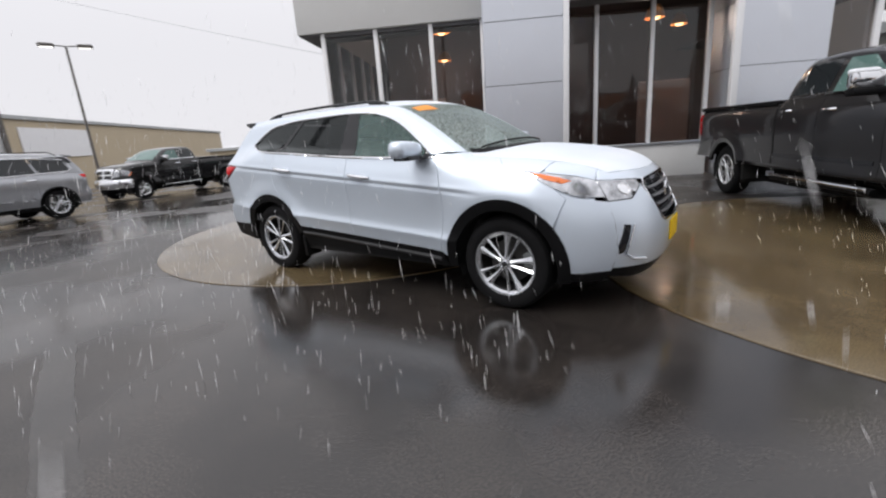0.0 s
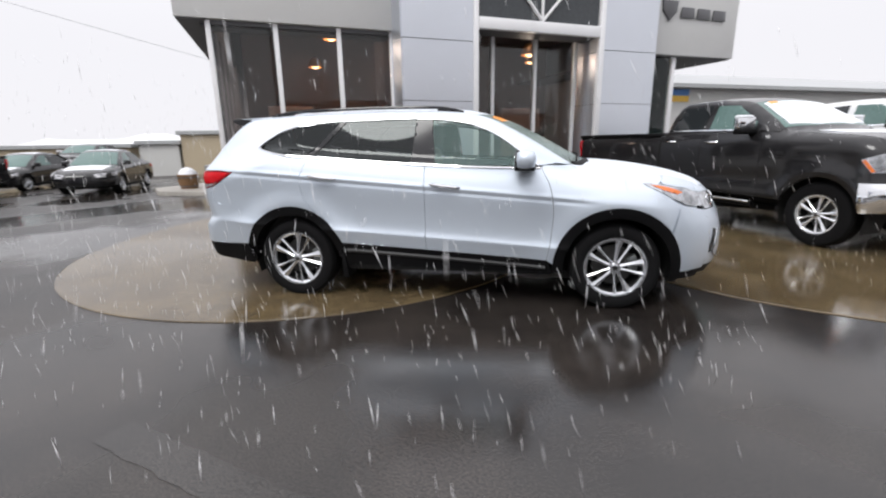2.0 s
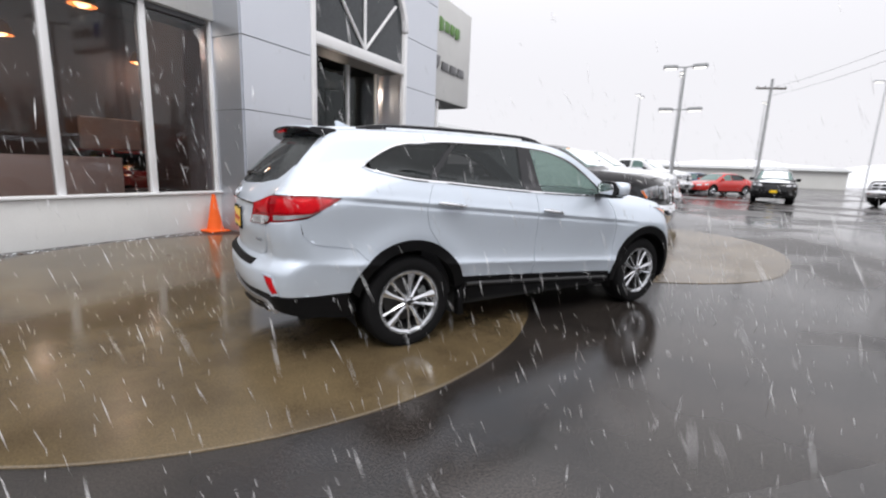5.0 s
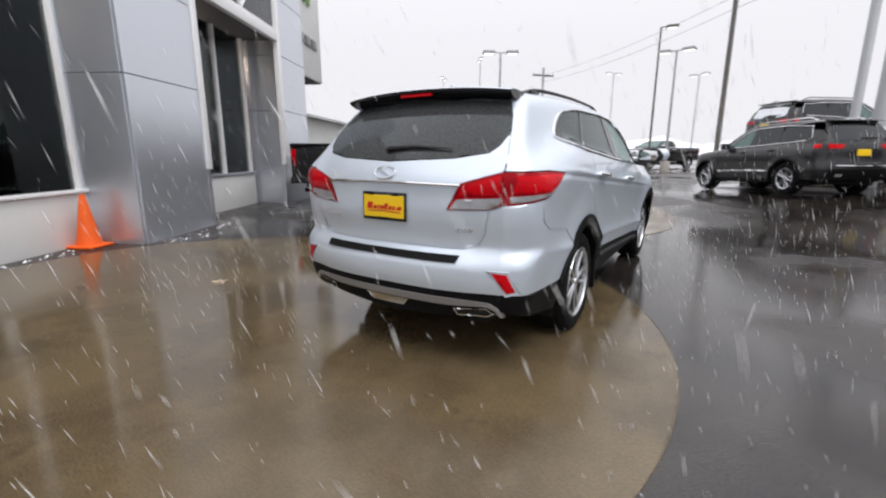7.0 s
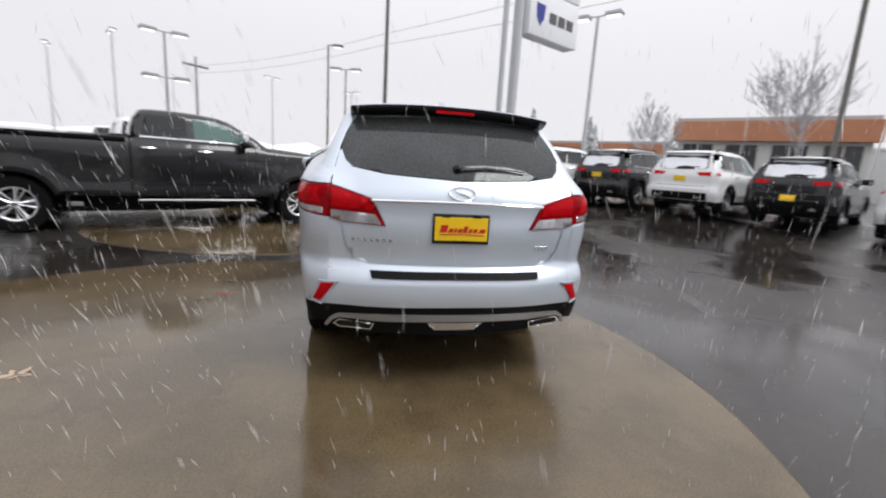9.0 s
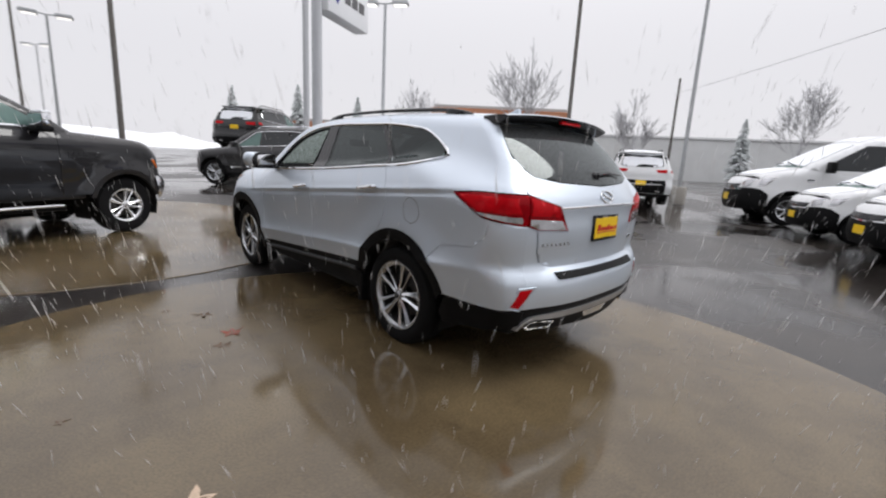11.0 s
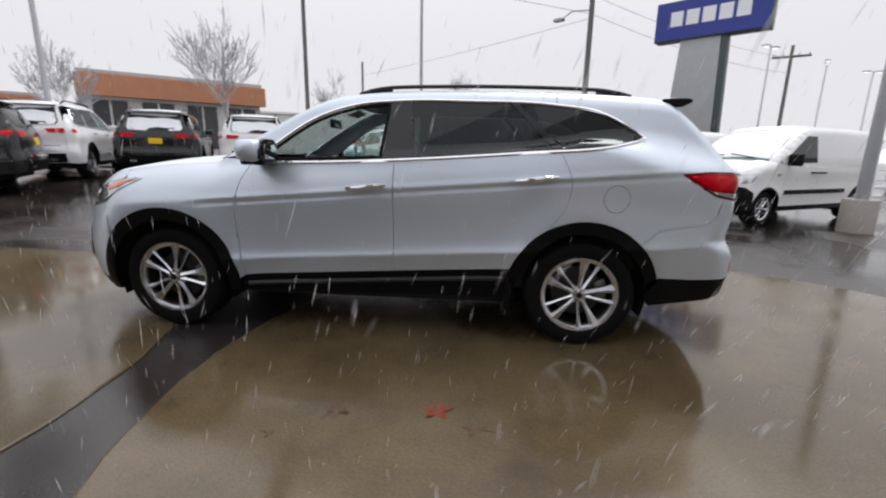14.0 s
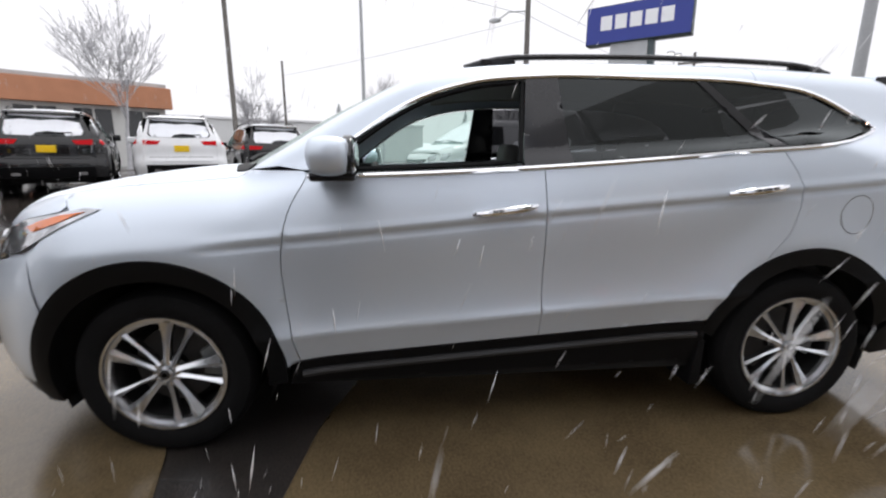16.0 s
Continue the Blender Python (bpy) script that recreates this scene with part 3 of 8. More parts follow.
        part("wheel_nut", lathe([(0, -0.012), (0.007, -0.013), (0.009, -0.03)], 8, m=pose(0.047 * math.cos(a), 0.004, 0.047 * math.sin(a))), CHROME, w)
    WHEELS[key] = w
    return w


def seat(parent, x, y, name="seat", z=0.42, mat=None, wide=0.5):
    """A car seat: cushion, back, headrest on two posts."""
    s = new(name)
    s.parent = parent
    s.matrix_basis = pose(x, y, z)
    mat = mat or SEAT
    h = wide / 2
    part("cushion", box((-0.26, -h, 0.0), (0.28, h, 0.16), 0.05, 3), mat, s)
    part("seat_back", prism([(-0.3, 0.08), (-0.16, 0.08), (-0.24, 0.62), (-0.30, 0.68), (-0.36, 0.66), (-0.38, 0.6)], -h, h, "y", 0.04, seg=3), mat, s)
    part("headrest", box((-0.06, -0.13, -0.09), (0.05, 0.13, 0.10), 0.04, 3, m=pose(-0.36, 0, 0.80, 0, -8)), mat, s)
    bm = bmesh.new()
    for k in (-0.06, 0.06):
        tube([(-0.335, k, 0.62), (-0.355, k, 0.74)], 0.007, bm=bm)
    part("headrest_post", bm, CHROME, s)


def hero():
    F = hero_form()
    car = thing("suv", "silver-blue three-row SUV with black cladding parked across a wet concrete pad", "car")
    dlo_top = curve([(-1.72, 1.385), (-1.62, 1.45), (-1.49, 1.515), (-1.2, 1.565), (-0.67, 1.585), (-0.18, 1.583), (0.10, 1.555), (0.39, 1.455), (0.6, 1.315), (0.76, 1.19)])
    dlo_bot = curve([(-1.72, 1.352), (-1.55, 1.312), (-1.01, 1.262), (-0.17, 1.202), (0.3, 1.180), (0.76, 1.168)])
    sill = curve([(-0.95, 0.525), (-0.8, 0.515), (0.0, 0.465), (0.86, 0.41)])
    zt, zb = (lambda x: float(dlo_top(np.array(x)))), (lambda x: float(dlo_bot(np.array(x))))
    zs = lambda x: float(sill(np.array(x)))
    span = lambda a, b, n: [a + (b - a) * i / n for i in range(n + 1)]
    up = lambda pts: on_form(F, "top", pts)
    # plan lines where the upper panels meet the side panels
    roof_y = curve([(-1.95, 0.545), (-1.5, 0.595), (-0.5, 0.615), (0.25, 0.60)])
    screen_y = curve([(0.25, 0.60), (0.65, 0.665), (1.03, 0.735)])
    hood_y = curve([(1.03, 0.735), (1.3, 0.76), (1.6, 0.735), (1.9, 0.67), (2.06, 0.60)])
    roof_edge = [(x, z) for x, _, z in up([(x, float(roof_y(np.array(x)))) for x in span(-1.93, 0.25, 30)])]
    screen_edge = [(x, z) for x, _, z in up([(x, float(screen_y(np.array(x)))) for x in span(0.25, 1.03, 14)])]
    hood_edge = [(x, z) for x, _, z in up([(x, float(hood_y(np.array(x)))) for x in span(1.03, 1.74, 14)])]
    roof_mid = [(x, z) for x, _, z in up([(-1.2, float(roof_y(np.array(-1.2))))])]
    rear_y = curve([(0.2, 0.72), (1.0, 0.72), (1.17, 0.715), (1.3, 0.69), (1.5, 0.625), (1.6, 0.56)])
    rear_at = lambda zs_: [(x, z) for x, _, z in on_form(F, "rear", [(float(rear_y(np.array(z))), z) for z in zs_])]
    front_at = lambda zs_: [(x, z) for x, _, z in on_form(F, "front", [(0.70, z) for z in zs_])]

    fr, rr = 0.5, 0.49
    seam_f = spline([(0.80, 1.19), (0.79, 1.16), (0.855, 1.03), (0.888, 0.85), (0.885, 0.7), (0.865, 0.52), (0.845, zs(0.845))], 5)
    seam_b = spline([(-1.215, zb(-1.215)), (-1.27, 1.16), (-1.29, 1.06), (-1.265, 0.93), (-1.20, 0.84), (-1.165, 0.79)], 5)
    front_door = seam_f[2:] + [(x, zs(x)) for x in span(0.80, -0.175, 8)] + [(-0.175, zb(-0.175))] + [(x, zb(x)) for x in span(-0.13, 0.76, 8)]
    r_lead = [(-1.4 + rr * math.cos(a), 0.36 + rr * math.sin(a)) for a in (radians(v) for v in (20, 28, 36, 44, 52, 60))]
    rear_door = [(-0.175, zb(-0.175)), (-0.175, zs(-0.175))] + [(x, zs(x)) for x in span(-0.3, -0.92, 6)] + r_lead + seam_b[::-1] + [(x, zb(x)) for x in span(-1.15, -0.25, 8)]
    fender = ([seam_f[0]] + [seam_f[i] for i in range(1, len(seam_f))] + [p for p in arc(1.4, 0.36, fr, 178, 38, 30)]
              + [(1.86, 0.86)] + [(1.76, 0.955), (1.665, 1.03), (1.70, 1.055)] + hood_edge[::-1])
    lamp_side = [(-1.94, 1.152)] + spline([(-1.94, 1.152), (-2.05, 1.085), (-2.15, 1.03)], 4)[1:] + rear_at([0.985, 1.03, 1.09, 1.14, 1.163]) + [(-2.1, 1.166)]
    quarter = (seam_b[::-1] + [(x, zb(x)) for x in span(-1.26, -1.70, 6)] + [(-1.735, 1.368)] + [(x, zt(x)) for x in span(-1.71, -1.2, 9)]
               + roof_mid + [p for p in roof_edge[::-1] if p[0] < -1.21] + rear_at([1.57, 1.5, 1.42, 1.34, 1.26, 1.20, 1.168]) + [(-2.1, 1.17), (-1.935, 1.156)]
               + spline([(-1.94, 1.148), (-2.05, 1.081), (-2.15, 1.026)], 4)[1:] + [(-2.2, 0.99), (-2.18, 0.90), (-2.1, 0.845), (-1.84, 0.81)]
               + arc(-1.4, 0.36, rr, 134, 62, 20))
    bumper_side = [(-1.845, 0.805), (-2.1, 0.84), (-2.185, 0.895), (-2.20, 0.985), (-2.155, 1.022)] + rear_at([0.983, 0.9, 0.82, 0.74, 0.66, 0.58, 0.5]) + [(-2.1, 0.49), (-1.875, 0.50)] + arc(-1.4, 0.36, rr, 165, 136, 8)
    rail_side = [(x, zt(x)) for x in span(-1.2, 0.76, 30)] + [(0.80, 1.19), (0.9, 1.205)] + screen_edge[::-1] + [p for p in roof_edge[::-1] if -1.19 < p[0] < 0.25] + roof_mid
    bumper_front = arc(1.4, 0.36, fr, 36, -2, 14) + [(1.93, 0.33)] + front_at([0.34, 0.42, 0.5, 0.6, 0.7, 0.78, 0.82]) + [(1.97, 0.85), (1.865, 0.865)]
    head_side = [(1.56, 1.048), (1.68, 0.99), (1.80, 0.928), (1.90, 0.880), (1.97, 0.862)] + front_at([0.855, 0.89, 0.93, 0.965]) + [(1.90, 1.0), (1.80, 1.018), (1.70, 1.036), (1.62, 1.052)]
    front_glass = [(x, zb(x) + 0.012) for x in span(0.70, -0.09, 10)] + [(x, zt(x) - 0.012) for x in span(-0.13, 0.66, 16)]
    rear_glass = [(x, zb(x) + 0.012) for x in span(-0.30, -1.19, 10)] + [(x, zt(x) - 0.012) for x in span(-0.90, -0.27, 10)]
    q_glass = [(x, zb(x) + 0.012) for x in span(-1.25, -1.68, 8)] + [(x, zt(x) - 0.012) for x in span(-1.68, -0.95, 14)]
    pillar_b = [(-0.09, zb(-0.09)), (-0.30, zb(-0.30)), (-0.27, zt(-0.27)), (-0.13, zt(-0.13))]
    pillar_c = [(-1.19, zb(-1.19)), (-1.25, zb(-1.25)), (-0.95, zt(-0.95)), (-0.90, zt(-0.90))]
    sail = [(0.70, zb(0.70)), (0.78, 1.172), (0.74, 1.20), (0.70, zt(0.70) - 0.006)]
    sill_clad = [(x, zs(x)) for x in span(0.86, -0.93, 16)] + [(x, 0.295 + (0.86 - x) * 0.012) for x in span(-0.97, 0.90, 12)]
    f_clad = arc(1.4, 0.36, fr, 186, -12, 44) + arc(1.4, 0.36, 0.415, -14, 190, 40)
    r_clad = arc(-1.4, 0.36, rr, 163, 14, 40) + arc(-1.4, 0.36, 0.41, 10, 168, 40)
    low_rear = [(-1.885, 0.49), (-2.1, 0.485)] + rear_at([0.49, 0.44, 0.39]) + [(-2.2, 0.345), (-1.85, 0.30), (-1.81, 0.36)]
    outline = [(x, zb(x)) for x in span(0.78, -1.70, 30)] + [(-1.738, 1.365)] + [(x, zt(x)) for x in span(-1.70, 0.76, 40)]

    for s, tag in ((1, "left"), (-1, "right")):
        side = dict(form=F, view="side", sign=s)
        fd = part("front_door", lifted(poly=front_door, **side), SILVER, car)
        rd = part("rear_door", lifted(poly=rear_door, **side), SILVER, car)
        part("fender", lifted(poly=fender, **side), SILVER, car)
        part("quarter_panel", lifted(poly=quarter, step=0.025, gap=0.0012, flange=0.006, **side), SILVER, car)
        part("roof_side", lifted(poly=rail_side, step=0.025, **side), SILVER, car)
        part("bumper_corner", lifted(poly=bumper_side, gap=0, flange=0, **side), SILVER, car)
        part("bumper_wing", lifted(poly=bumper_front, gap=0, flange=0, **side), SILVER, car)
        lamp = part("tail_light_wing", lifted(poly=lamp_side, off=0.004, step=0.02, **side), [DARK_RED], car, "dark red tail light lens")
        low_edge = rear_at([0.995, 1.035])
        part("lamp_core", lifted(poly=[(-1.985, 1.145), (-2.06, 1.098), (-2.13, 1.062)] + [(low_edge[1][0] + 0.012, 1.05), (low_edge[1][0] + 0.03, 1.145), (-2.1, 1.152)], off=0.008, step=0.02, flange=0.006, **side), RED_LENS, lamp, "bright red upper lens")
        part("clear_strip", lifted(poly=[(-2.075, 1.079), (-2.15, 1.036), (low_edge[0][0] + 0.012, 0.998), (low_edge[1][0] + 0.012, 1.038), (-2.13, 1.056)], off=0.008, step=0.02, flange=0.006, **side), CLEAR_LENS, lamp, "clear lower lens")
        hl = part("headlight_wing", lifted(poly=head_side, off=0.006, step=0.02, gap=0, flange=0.006, **side), HEADLIGHT, car, "clear headlight lens")
        part("turn_lens", lifted(poly=[(1.61, 1.040), (1.72, 0.993), (1.83, 0.958), (1.88, 0.975), (1.80, 1.005), (1.70, 1.030)], off=0.010, flange=0.008, **side), AMBER, hl, "amber turn lens")
        lip = [(x, z) for x, _, z in up([(x, float(hood_y(np.array(x)))) for x in span(1.74, 2.0, 6)])]
        part("bonnet_lip", lifted(poly=lip + front_at([0.966]) + [(1.90, 1.002), (1.80, 1.02), (1.72, 1.036), (1.70, 1.055)], gap=0.0012, flange=0.01, step=0.02, **side), SILVER, car)
        part("nose_shell", lifted(poly=[(1.70, 0.70), (1.62, 0.80), (1.62, 1.02), (1.70, 1.045), (1.74, 1.075), (1.9, 1.05), (1.99, 1.0), (2.02, 0.9), (2.0, 0.5), (1.90, 0.42), (1.83, 0.50), (1.78, 0.62)], off=-0.012, gap=0, flange=0, **side), SILVER, car)
        part("tail_shell", lifted(poly=[(-1.80, 0.58), (-1.69, 0.71), (-1.66, 0.84), (-1.72, 0.9), (-1.72, 1.1), (-2.05, 1.1), (-2.2, 0.9), (-2.2, 0.56), (-1.9, 0.55)], off=-0.006, gap=0, flange=0, **side), SILVER, car)
        if s > 0:
            # the driver's window is wound down: only the pane's top edge stands in the slot
            low_pane = [(x, zb(x) + 0.014) for x in span(0.66, -0.08, 10)] + [(x, zb(x) + 0.020) for x in span(-0.08, 0.66, 10)]
            part("window_pane", lifted(poly=low_pane, off=-0.012, gap=0, flange=0, **side), CLEAR, fd, "lowered green-tinted pane").visible_shadow = False
        else:
            part("window_pane", lifted(poly=front_glass, off=-0.004, gap=0, flange=0, **side), FOGGED, fd, "misted pale green pane").visible_shadow = False
        part("window_pane", lifted(poly=rear_glass, off=-0.004, gap=0, flange=0, **side), TINT, rd, "dark privacy glass pane").visible_shadow = False
        part("quarter_window", lifted(poly=q_glass, off=-0.004, gap=0, flange=0, **side), TINT, car, "dark privacy glass").visible_shadow = False
        for pane in (front_glass,) if s > 0 else ():
            part("pane_seal", tube(on_form(F, "side", shrink(pane, 0.012), -0.014, s), 0.011, 6, close=True), BLACK_PLASTIC, car)
        part("centre_pillar", lifted(poly=pillar_b, off=0.0, gap=0, flange=0.03, **side), GLOSS_BLACK, car)
        part("rear_pillar", lifted(poly=pillar_c, off=0.0, gap=0, flange=0.03, **side), GLOSS_BLACK, car)
        part("mirror_sail", lifted(poly=sail, off=0.001, gap=0, flange=0.03, **side), GLOSS_BLACK, fd)
        part("window_trim", tube(on_form(F, "side", outline, 0.003, s), 0.010, 6, close=True), CHROME, car, "bright chrome window surround")
        part("sill_cladding", lifted(poly=sill_clad, off=0.006, flange=0.08, **side), BLACK_PLASTIC, car)
        part("sill_ledge", tube([(x, s * (float(F.side(np.array([x]), np.array([zs(x)]))[0]) - 0.012), zs(x) - 0.062) for x in span(0.84, -0.90, 16)], 0.024, 8, flat=0.8), SATIN_BLACK, car)
        part("front_arch", lifted(poly=f_clad, off=0.008, flange=0.07, step=0.025, **side), BLACK_PLASTIC, car)
        part("rear_arch", lifted(poly=r_clad, off=0.008, flange=0.07, step=0.025, **side), BLACK_PLASTIC, car)
        part("rear_valance", lifted(poly=low_rear, off=0.002, flange=0.08, **side), BLACK_PLASTIC, car)
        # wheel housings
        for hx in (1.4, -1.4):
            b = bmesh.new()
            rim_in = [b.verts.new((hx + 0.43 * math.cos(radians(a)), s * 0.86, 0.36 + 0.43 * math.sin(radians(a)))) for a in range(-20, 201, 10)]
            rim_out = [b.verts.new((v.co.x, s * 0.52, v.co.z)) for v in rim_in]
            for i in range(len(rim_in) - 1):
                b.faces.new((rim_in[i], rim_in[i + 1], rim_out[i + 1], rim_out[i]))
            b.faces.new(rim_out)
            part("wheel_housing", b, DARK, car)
        # handles
        for door, hx, hz in ((fd, 0.0, 1.035), (rd, -1.075, 1.108)):
            xs = span(hx + 0.125, hx - 0.125, 10)
            y0 = F.side(np.array(xs), np.full(11, hz))
            line = [(x, s * (float(y) + 0.006 + 0.032 * math.sin(math.pi * i / 10) ** 0.6), hz + 0.016 * ((hx - x) / 0.125)) for i, (x, y) in enumerate(zip(xs, y0))]
            h = part("door_handle", tube(line, [0.013, 0.017, 0.0195, 0.021, 0.021, 0.021, 0.021, 0.021, 0.0195, 0.017, 0.013], 10, flat=0.9), CHROME, door, "chrome handle")
            part("handle_recess", lifted(F, "side", [(hx + 0.07 * math.cos(a) * 1.2, hz - 0.006 + 0.035 * math.sin(a)) for a in [i * math.pi / 12 for i in range(24)]], off=0.0015, gap=0, flange=0.003, sign=s, step=0.03), SILVER, door)
        # mirror
        m = part("door_mirror", joined_mirror(s), SILVER, fd, "silver mirror shell")
        part("mirror_foot", box((0.60, min(s * 0.82, s * 0.95), 1.160), (0.74, max(s * 0.82, s * 0.95), 1.190), 0.010, 2), GLOSS_BLACK, m)
        part("mirror_base", box((0.57, min(s * 0.92, s * 1.10), 1.160), (0.73, max(s * 0.92, s * 1.10), 1.195), 0.012, 2), GLOSS_BLACK, m)
        part("mirror_bezel", prism([(s * 0.912, 1.185), (s * 1.10, 1.178), (s * 1.145, 1.205), (s * 1.15, 1.245), (s * 1.11, 1.30), (s * 1.06, 1.318), (s * 0.96, 1.316), (s * 0.912, 1.285)], 0.575, 0.612, "x", 0.008), GLOSS_BLACK, m)
        part("mirror_glass", prism([(s * 0.925, 1.20), (s * 1.085, 1.195), (s * 1.10, 1.235), (s * 1.085, 1.285), (s * 0.96, 1.30), (s * 0.925, 1.27)], 0.571, 0.5745, "x", 0.002), CHROME, m, "mirror glass")
        # roof rails
        xs = span(0.12, -1.70, 24)
        yr = [float(roof_y(np.array(x))) - 0.035 for x in xs]
        zr = [p[2] for p in up(list(zip(xs, yr)))]
        lift = [0.0, 0.015, 0.024] + [0.028] * 19 + [0.024, 0.015, 0.0]
        part("roof_rail", tube([(x, s * y, z + h) for x, y, z, h in zip(xs, yr, zr, lift)], 0.013, 8), GLOSS_BLACK, car)
        for i in (2, 22):
            part("rail_foot", box((xs[i] - 0.08, s * yr[i] - 0.012, zr[i] - 0.01), (xs[i] + 0.08, s * yr[i] + 0.012, zr[i] + lift[i]), 0.006), GLOSS_BLACK, car)
        # fuel flap ring only on the driver's side
        if s > 0:
            ring = [(-1.565 + 0.077 * math.cos(a), 0.995 + 0.084 * math.sin(a)) for a in [i * math.pi / 24 for i in range(48)]]
            part("fuel_flap", lifted(F, "side", ring, off=0.0006, gap=0, flange=0.0, sign=s), SILVER, car)
            part("flap_gap", tube(on_form(F, "side", ring, -0.0008, s), 0.0022, 5, close=True), DARK, car)
        for hx in (1.4, -1.4):
            wheel(car, (hx, s * 0.888, 0.362), s)
        part("mud_flap", prism([(-0.90, 0.20), (-0.93, 0.42), (-0.96, 0.42), (-0.955, 0.2)], s * 0.72, s * 0.90, "y", 0.005), BLACK_PLASTIC, car)

    # panels over the top
    plan = lambda f, xs, s: [(x, s * float(f(np.array(x)))) for x in xs]
    roof = plan(roof_y, span(-1.93, 0.25, 24), 1) + [(0.31, 0.4), (0.335, 0.2), (0.345, 0.0), (0.335, -0.2), (0.31, -0.4)] + plan(roof_y, span(0.25, -1.93, 24), -1)
    part("roof", lifted(F, "top", roof, step=0.05), SILVER_SKYLIT, car)
    screen = plan(screen_y, span(0.25, 1.03, 14), 1) + [(1.12, 0.6), (1.2, 0.35), (1.235, 0.0), (1.2, -0.35), (1.12, -0.6)] + plan(screen_y, span(1.03, 0.25, 14), -1) + [(0.31, -0.4), (0.345, 0.0), (0.31, 0.4)]
    part("windscreen", lifted(F, "top", screen, step=0.04, off=-0.003, flange=0.0), SCREEN, car, "green-tinted windscreen beaded with wet snow").visible_shadow = False
    hood = plan(hood_y, span(1.03, 2.06, 20), 1) + [(2.14, 0.45), (2.19, 0.25), (2.205, 0.0), (2.19, -0.25), (2.14, -0.45)] + plan(hood_y, span(2.06, 1.03, 20), -1) + [(1.13, -0.62), (1.215, -0.36), (1.25, 0.0), (1.215, 0.36), (1.13, 0.62)]
    part("bonnet", lifted(F, "top", hood, step=0.03), SILVER_SKYLIT, car)
    part("nose_bridge", lifted(F, "top", [(1.95, 0.66), (2.06, 0.66), (2.17, 0.48), (2.22, 0.25), (2.24, 0.0), (2.22, -0.25), (2.17, -0.48), (2.06, -0.66), (1.95, -0.66)], off=-0.008, gap=0, flange=0), SILVER, car)
    part("cowl", lifted(F, "top", [(1.06, 0.70), (1.14, 0.60), (1.22, 0.35), (1.25, 0), (1.22, -0.35), (1.14, -0.6), (1.06, -0.7), (1.02, -0.69), (1.09, -0.58), (1.17, -0.33), (1.2, 0), (1.17, 0.33), (1.09, 0.58), (1.02, 0.69)], off=0.004, flange=0.02), BLACK_PLASTIC, car)
    for y0, y1 in ((0.55, -0.05), (0.02, -0.6)):
        pts = on_form(F, "top", [(1.16 - 0.13 * abs(y0 + (y1 - y0) * t) ** 1.6 - 0.02, y0 + (y1 - y0) * t) for t in span(0, 1, 8)], 0.014)
        part("wiper", tube(pts, 0.008, 6), BLACK_PLASTIC, car)
    sticker = [(0.50, -0.33), (0.37, -0.33), (0.37, -0.56), (0.455, -0.56)]
    part("year_sticker", lifted(F, "top", sticker, off=0.002, gap=0, flange=0.0), STICKER, car, "orange year sticker on the windscreen")

    # tail
    mir = lambda pts: pts + [(-a, b) for a, b in pts[::-1]]
    gate = mir([(0.0, 0.735), (0.50, 0.735), (0.585, 0.76), (0.625, 0.83), (0.65, 0.957), (0.412, 0.948), (0.492, 1.10), (0.70, 1.161)] + [(float(rear_y(np.array(z))) - 0.001, z) for z in (1.17, 1.21, 1.25, 1.29, 1.32, 1.35)] + [(0.664, 1.362), (0.64, 1.30), (0.60, 1.262), (0.42, 1.232), (0.0, 1.215)])
    part("tail_panel", lifted(F, "rear", mir([(0.004, 0.56), (0.70, 0.56), (0.735, 0.75), (0.73, 1.1), (0.70, 1.19), (0.5, 1.2), (0.004, 1.2)]), off=-0.009, gap=0, flange=0), SILVER, car)
    tg = part("tailgate", lifted(F, "rear", gate, step=0.03), SILVER, car)
    part("rear_window", lifted(F, "rear", mir([(0.0, 1.217), (0.42, 1.234), (0.60, 1.264), (0.645, 1.31), (0.662, 1.362)] + [(float(rear_y(np.array(z))) - 0.002, z) for z in (1.40, 1.44, 1.48, 1.52, 1.56)] + [(0.0, 1.595)]), step=0.04, off=0.001, flange=0.01, gap=0.001), TINT_WET, tg, "dark rear window beaded with wet snow")
    for s in (1, -1):
        lamp = [(0.72 * s, 1.164), (0.695 * s, 1.158), (0.494 * s, 1.10), (0.416 * s, 0.952), (0.65 * s, 0.962), (0.72 * s, 0.985)]
        t = part("tail_light", lifted(F, "rear", lamp if s > 0 else lamp[::-1], off=0.006, step=0.03), DARK_RED, car, "red tail light with a clear strip")
        strip = [(0.715 * s, 1.03), (0.475 * s, 1.015), (0.435 * s, 0.957), (0.65 * s, 0.966), (0.715 * s, 0.992)]
        part("reverse_lens", lifted(F, "rear", strip if s > 0 else strip[::-1], off=0.009, flange=0.006), CLEAR_LENS, t, "clear reversing lens")
        inner = [(0.712 * s, 1.148), (0.69 * s, 1.145), (0.51 * s, 1.092), (0.488 * s, 1.032), (0.712 * s, 1.045)]
        part("lamp_core", lifted(F, "rear", inner if s > 0 else inner[::-1], off=0.009, flange=0.005), RED_LENS, t, "bright red upper lens")
        refl = [(0.685 * s, 0.625), (0.765 * s, 0.62), (0.81 * s, 0.52), (0.765 * s, 0.508)]
        part("reflector", lifted(F, "rear", refl if s > 0 else refl[::-1], off=0.004, flange=0.01), RED_LENS, car, "red bumper reflector")
        part("reflector_trim", tube(on_form(F, "rear", shrink(refl if s > 0 else refl[::-1], -0.012), 0.004), 0.005, 6, close=True), SILVER, car)
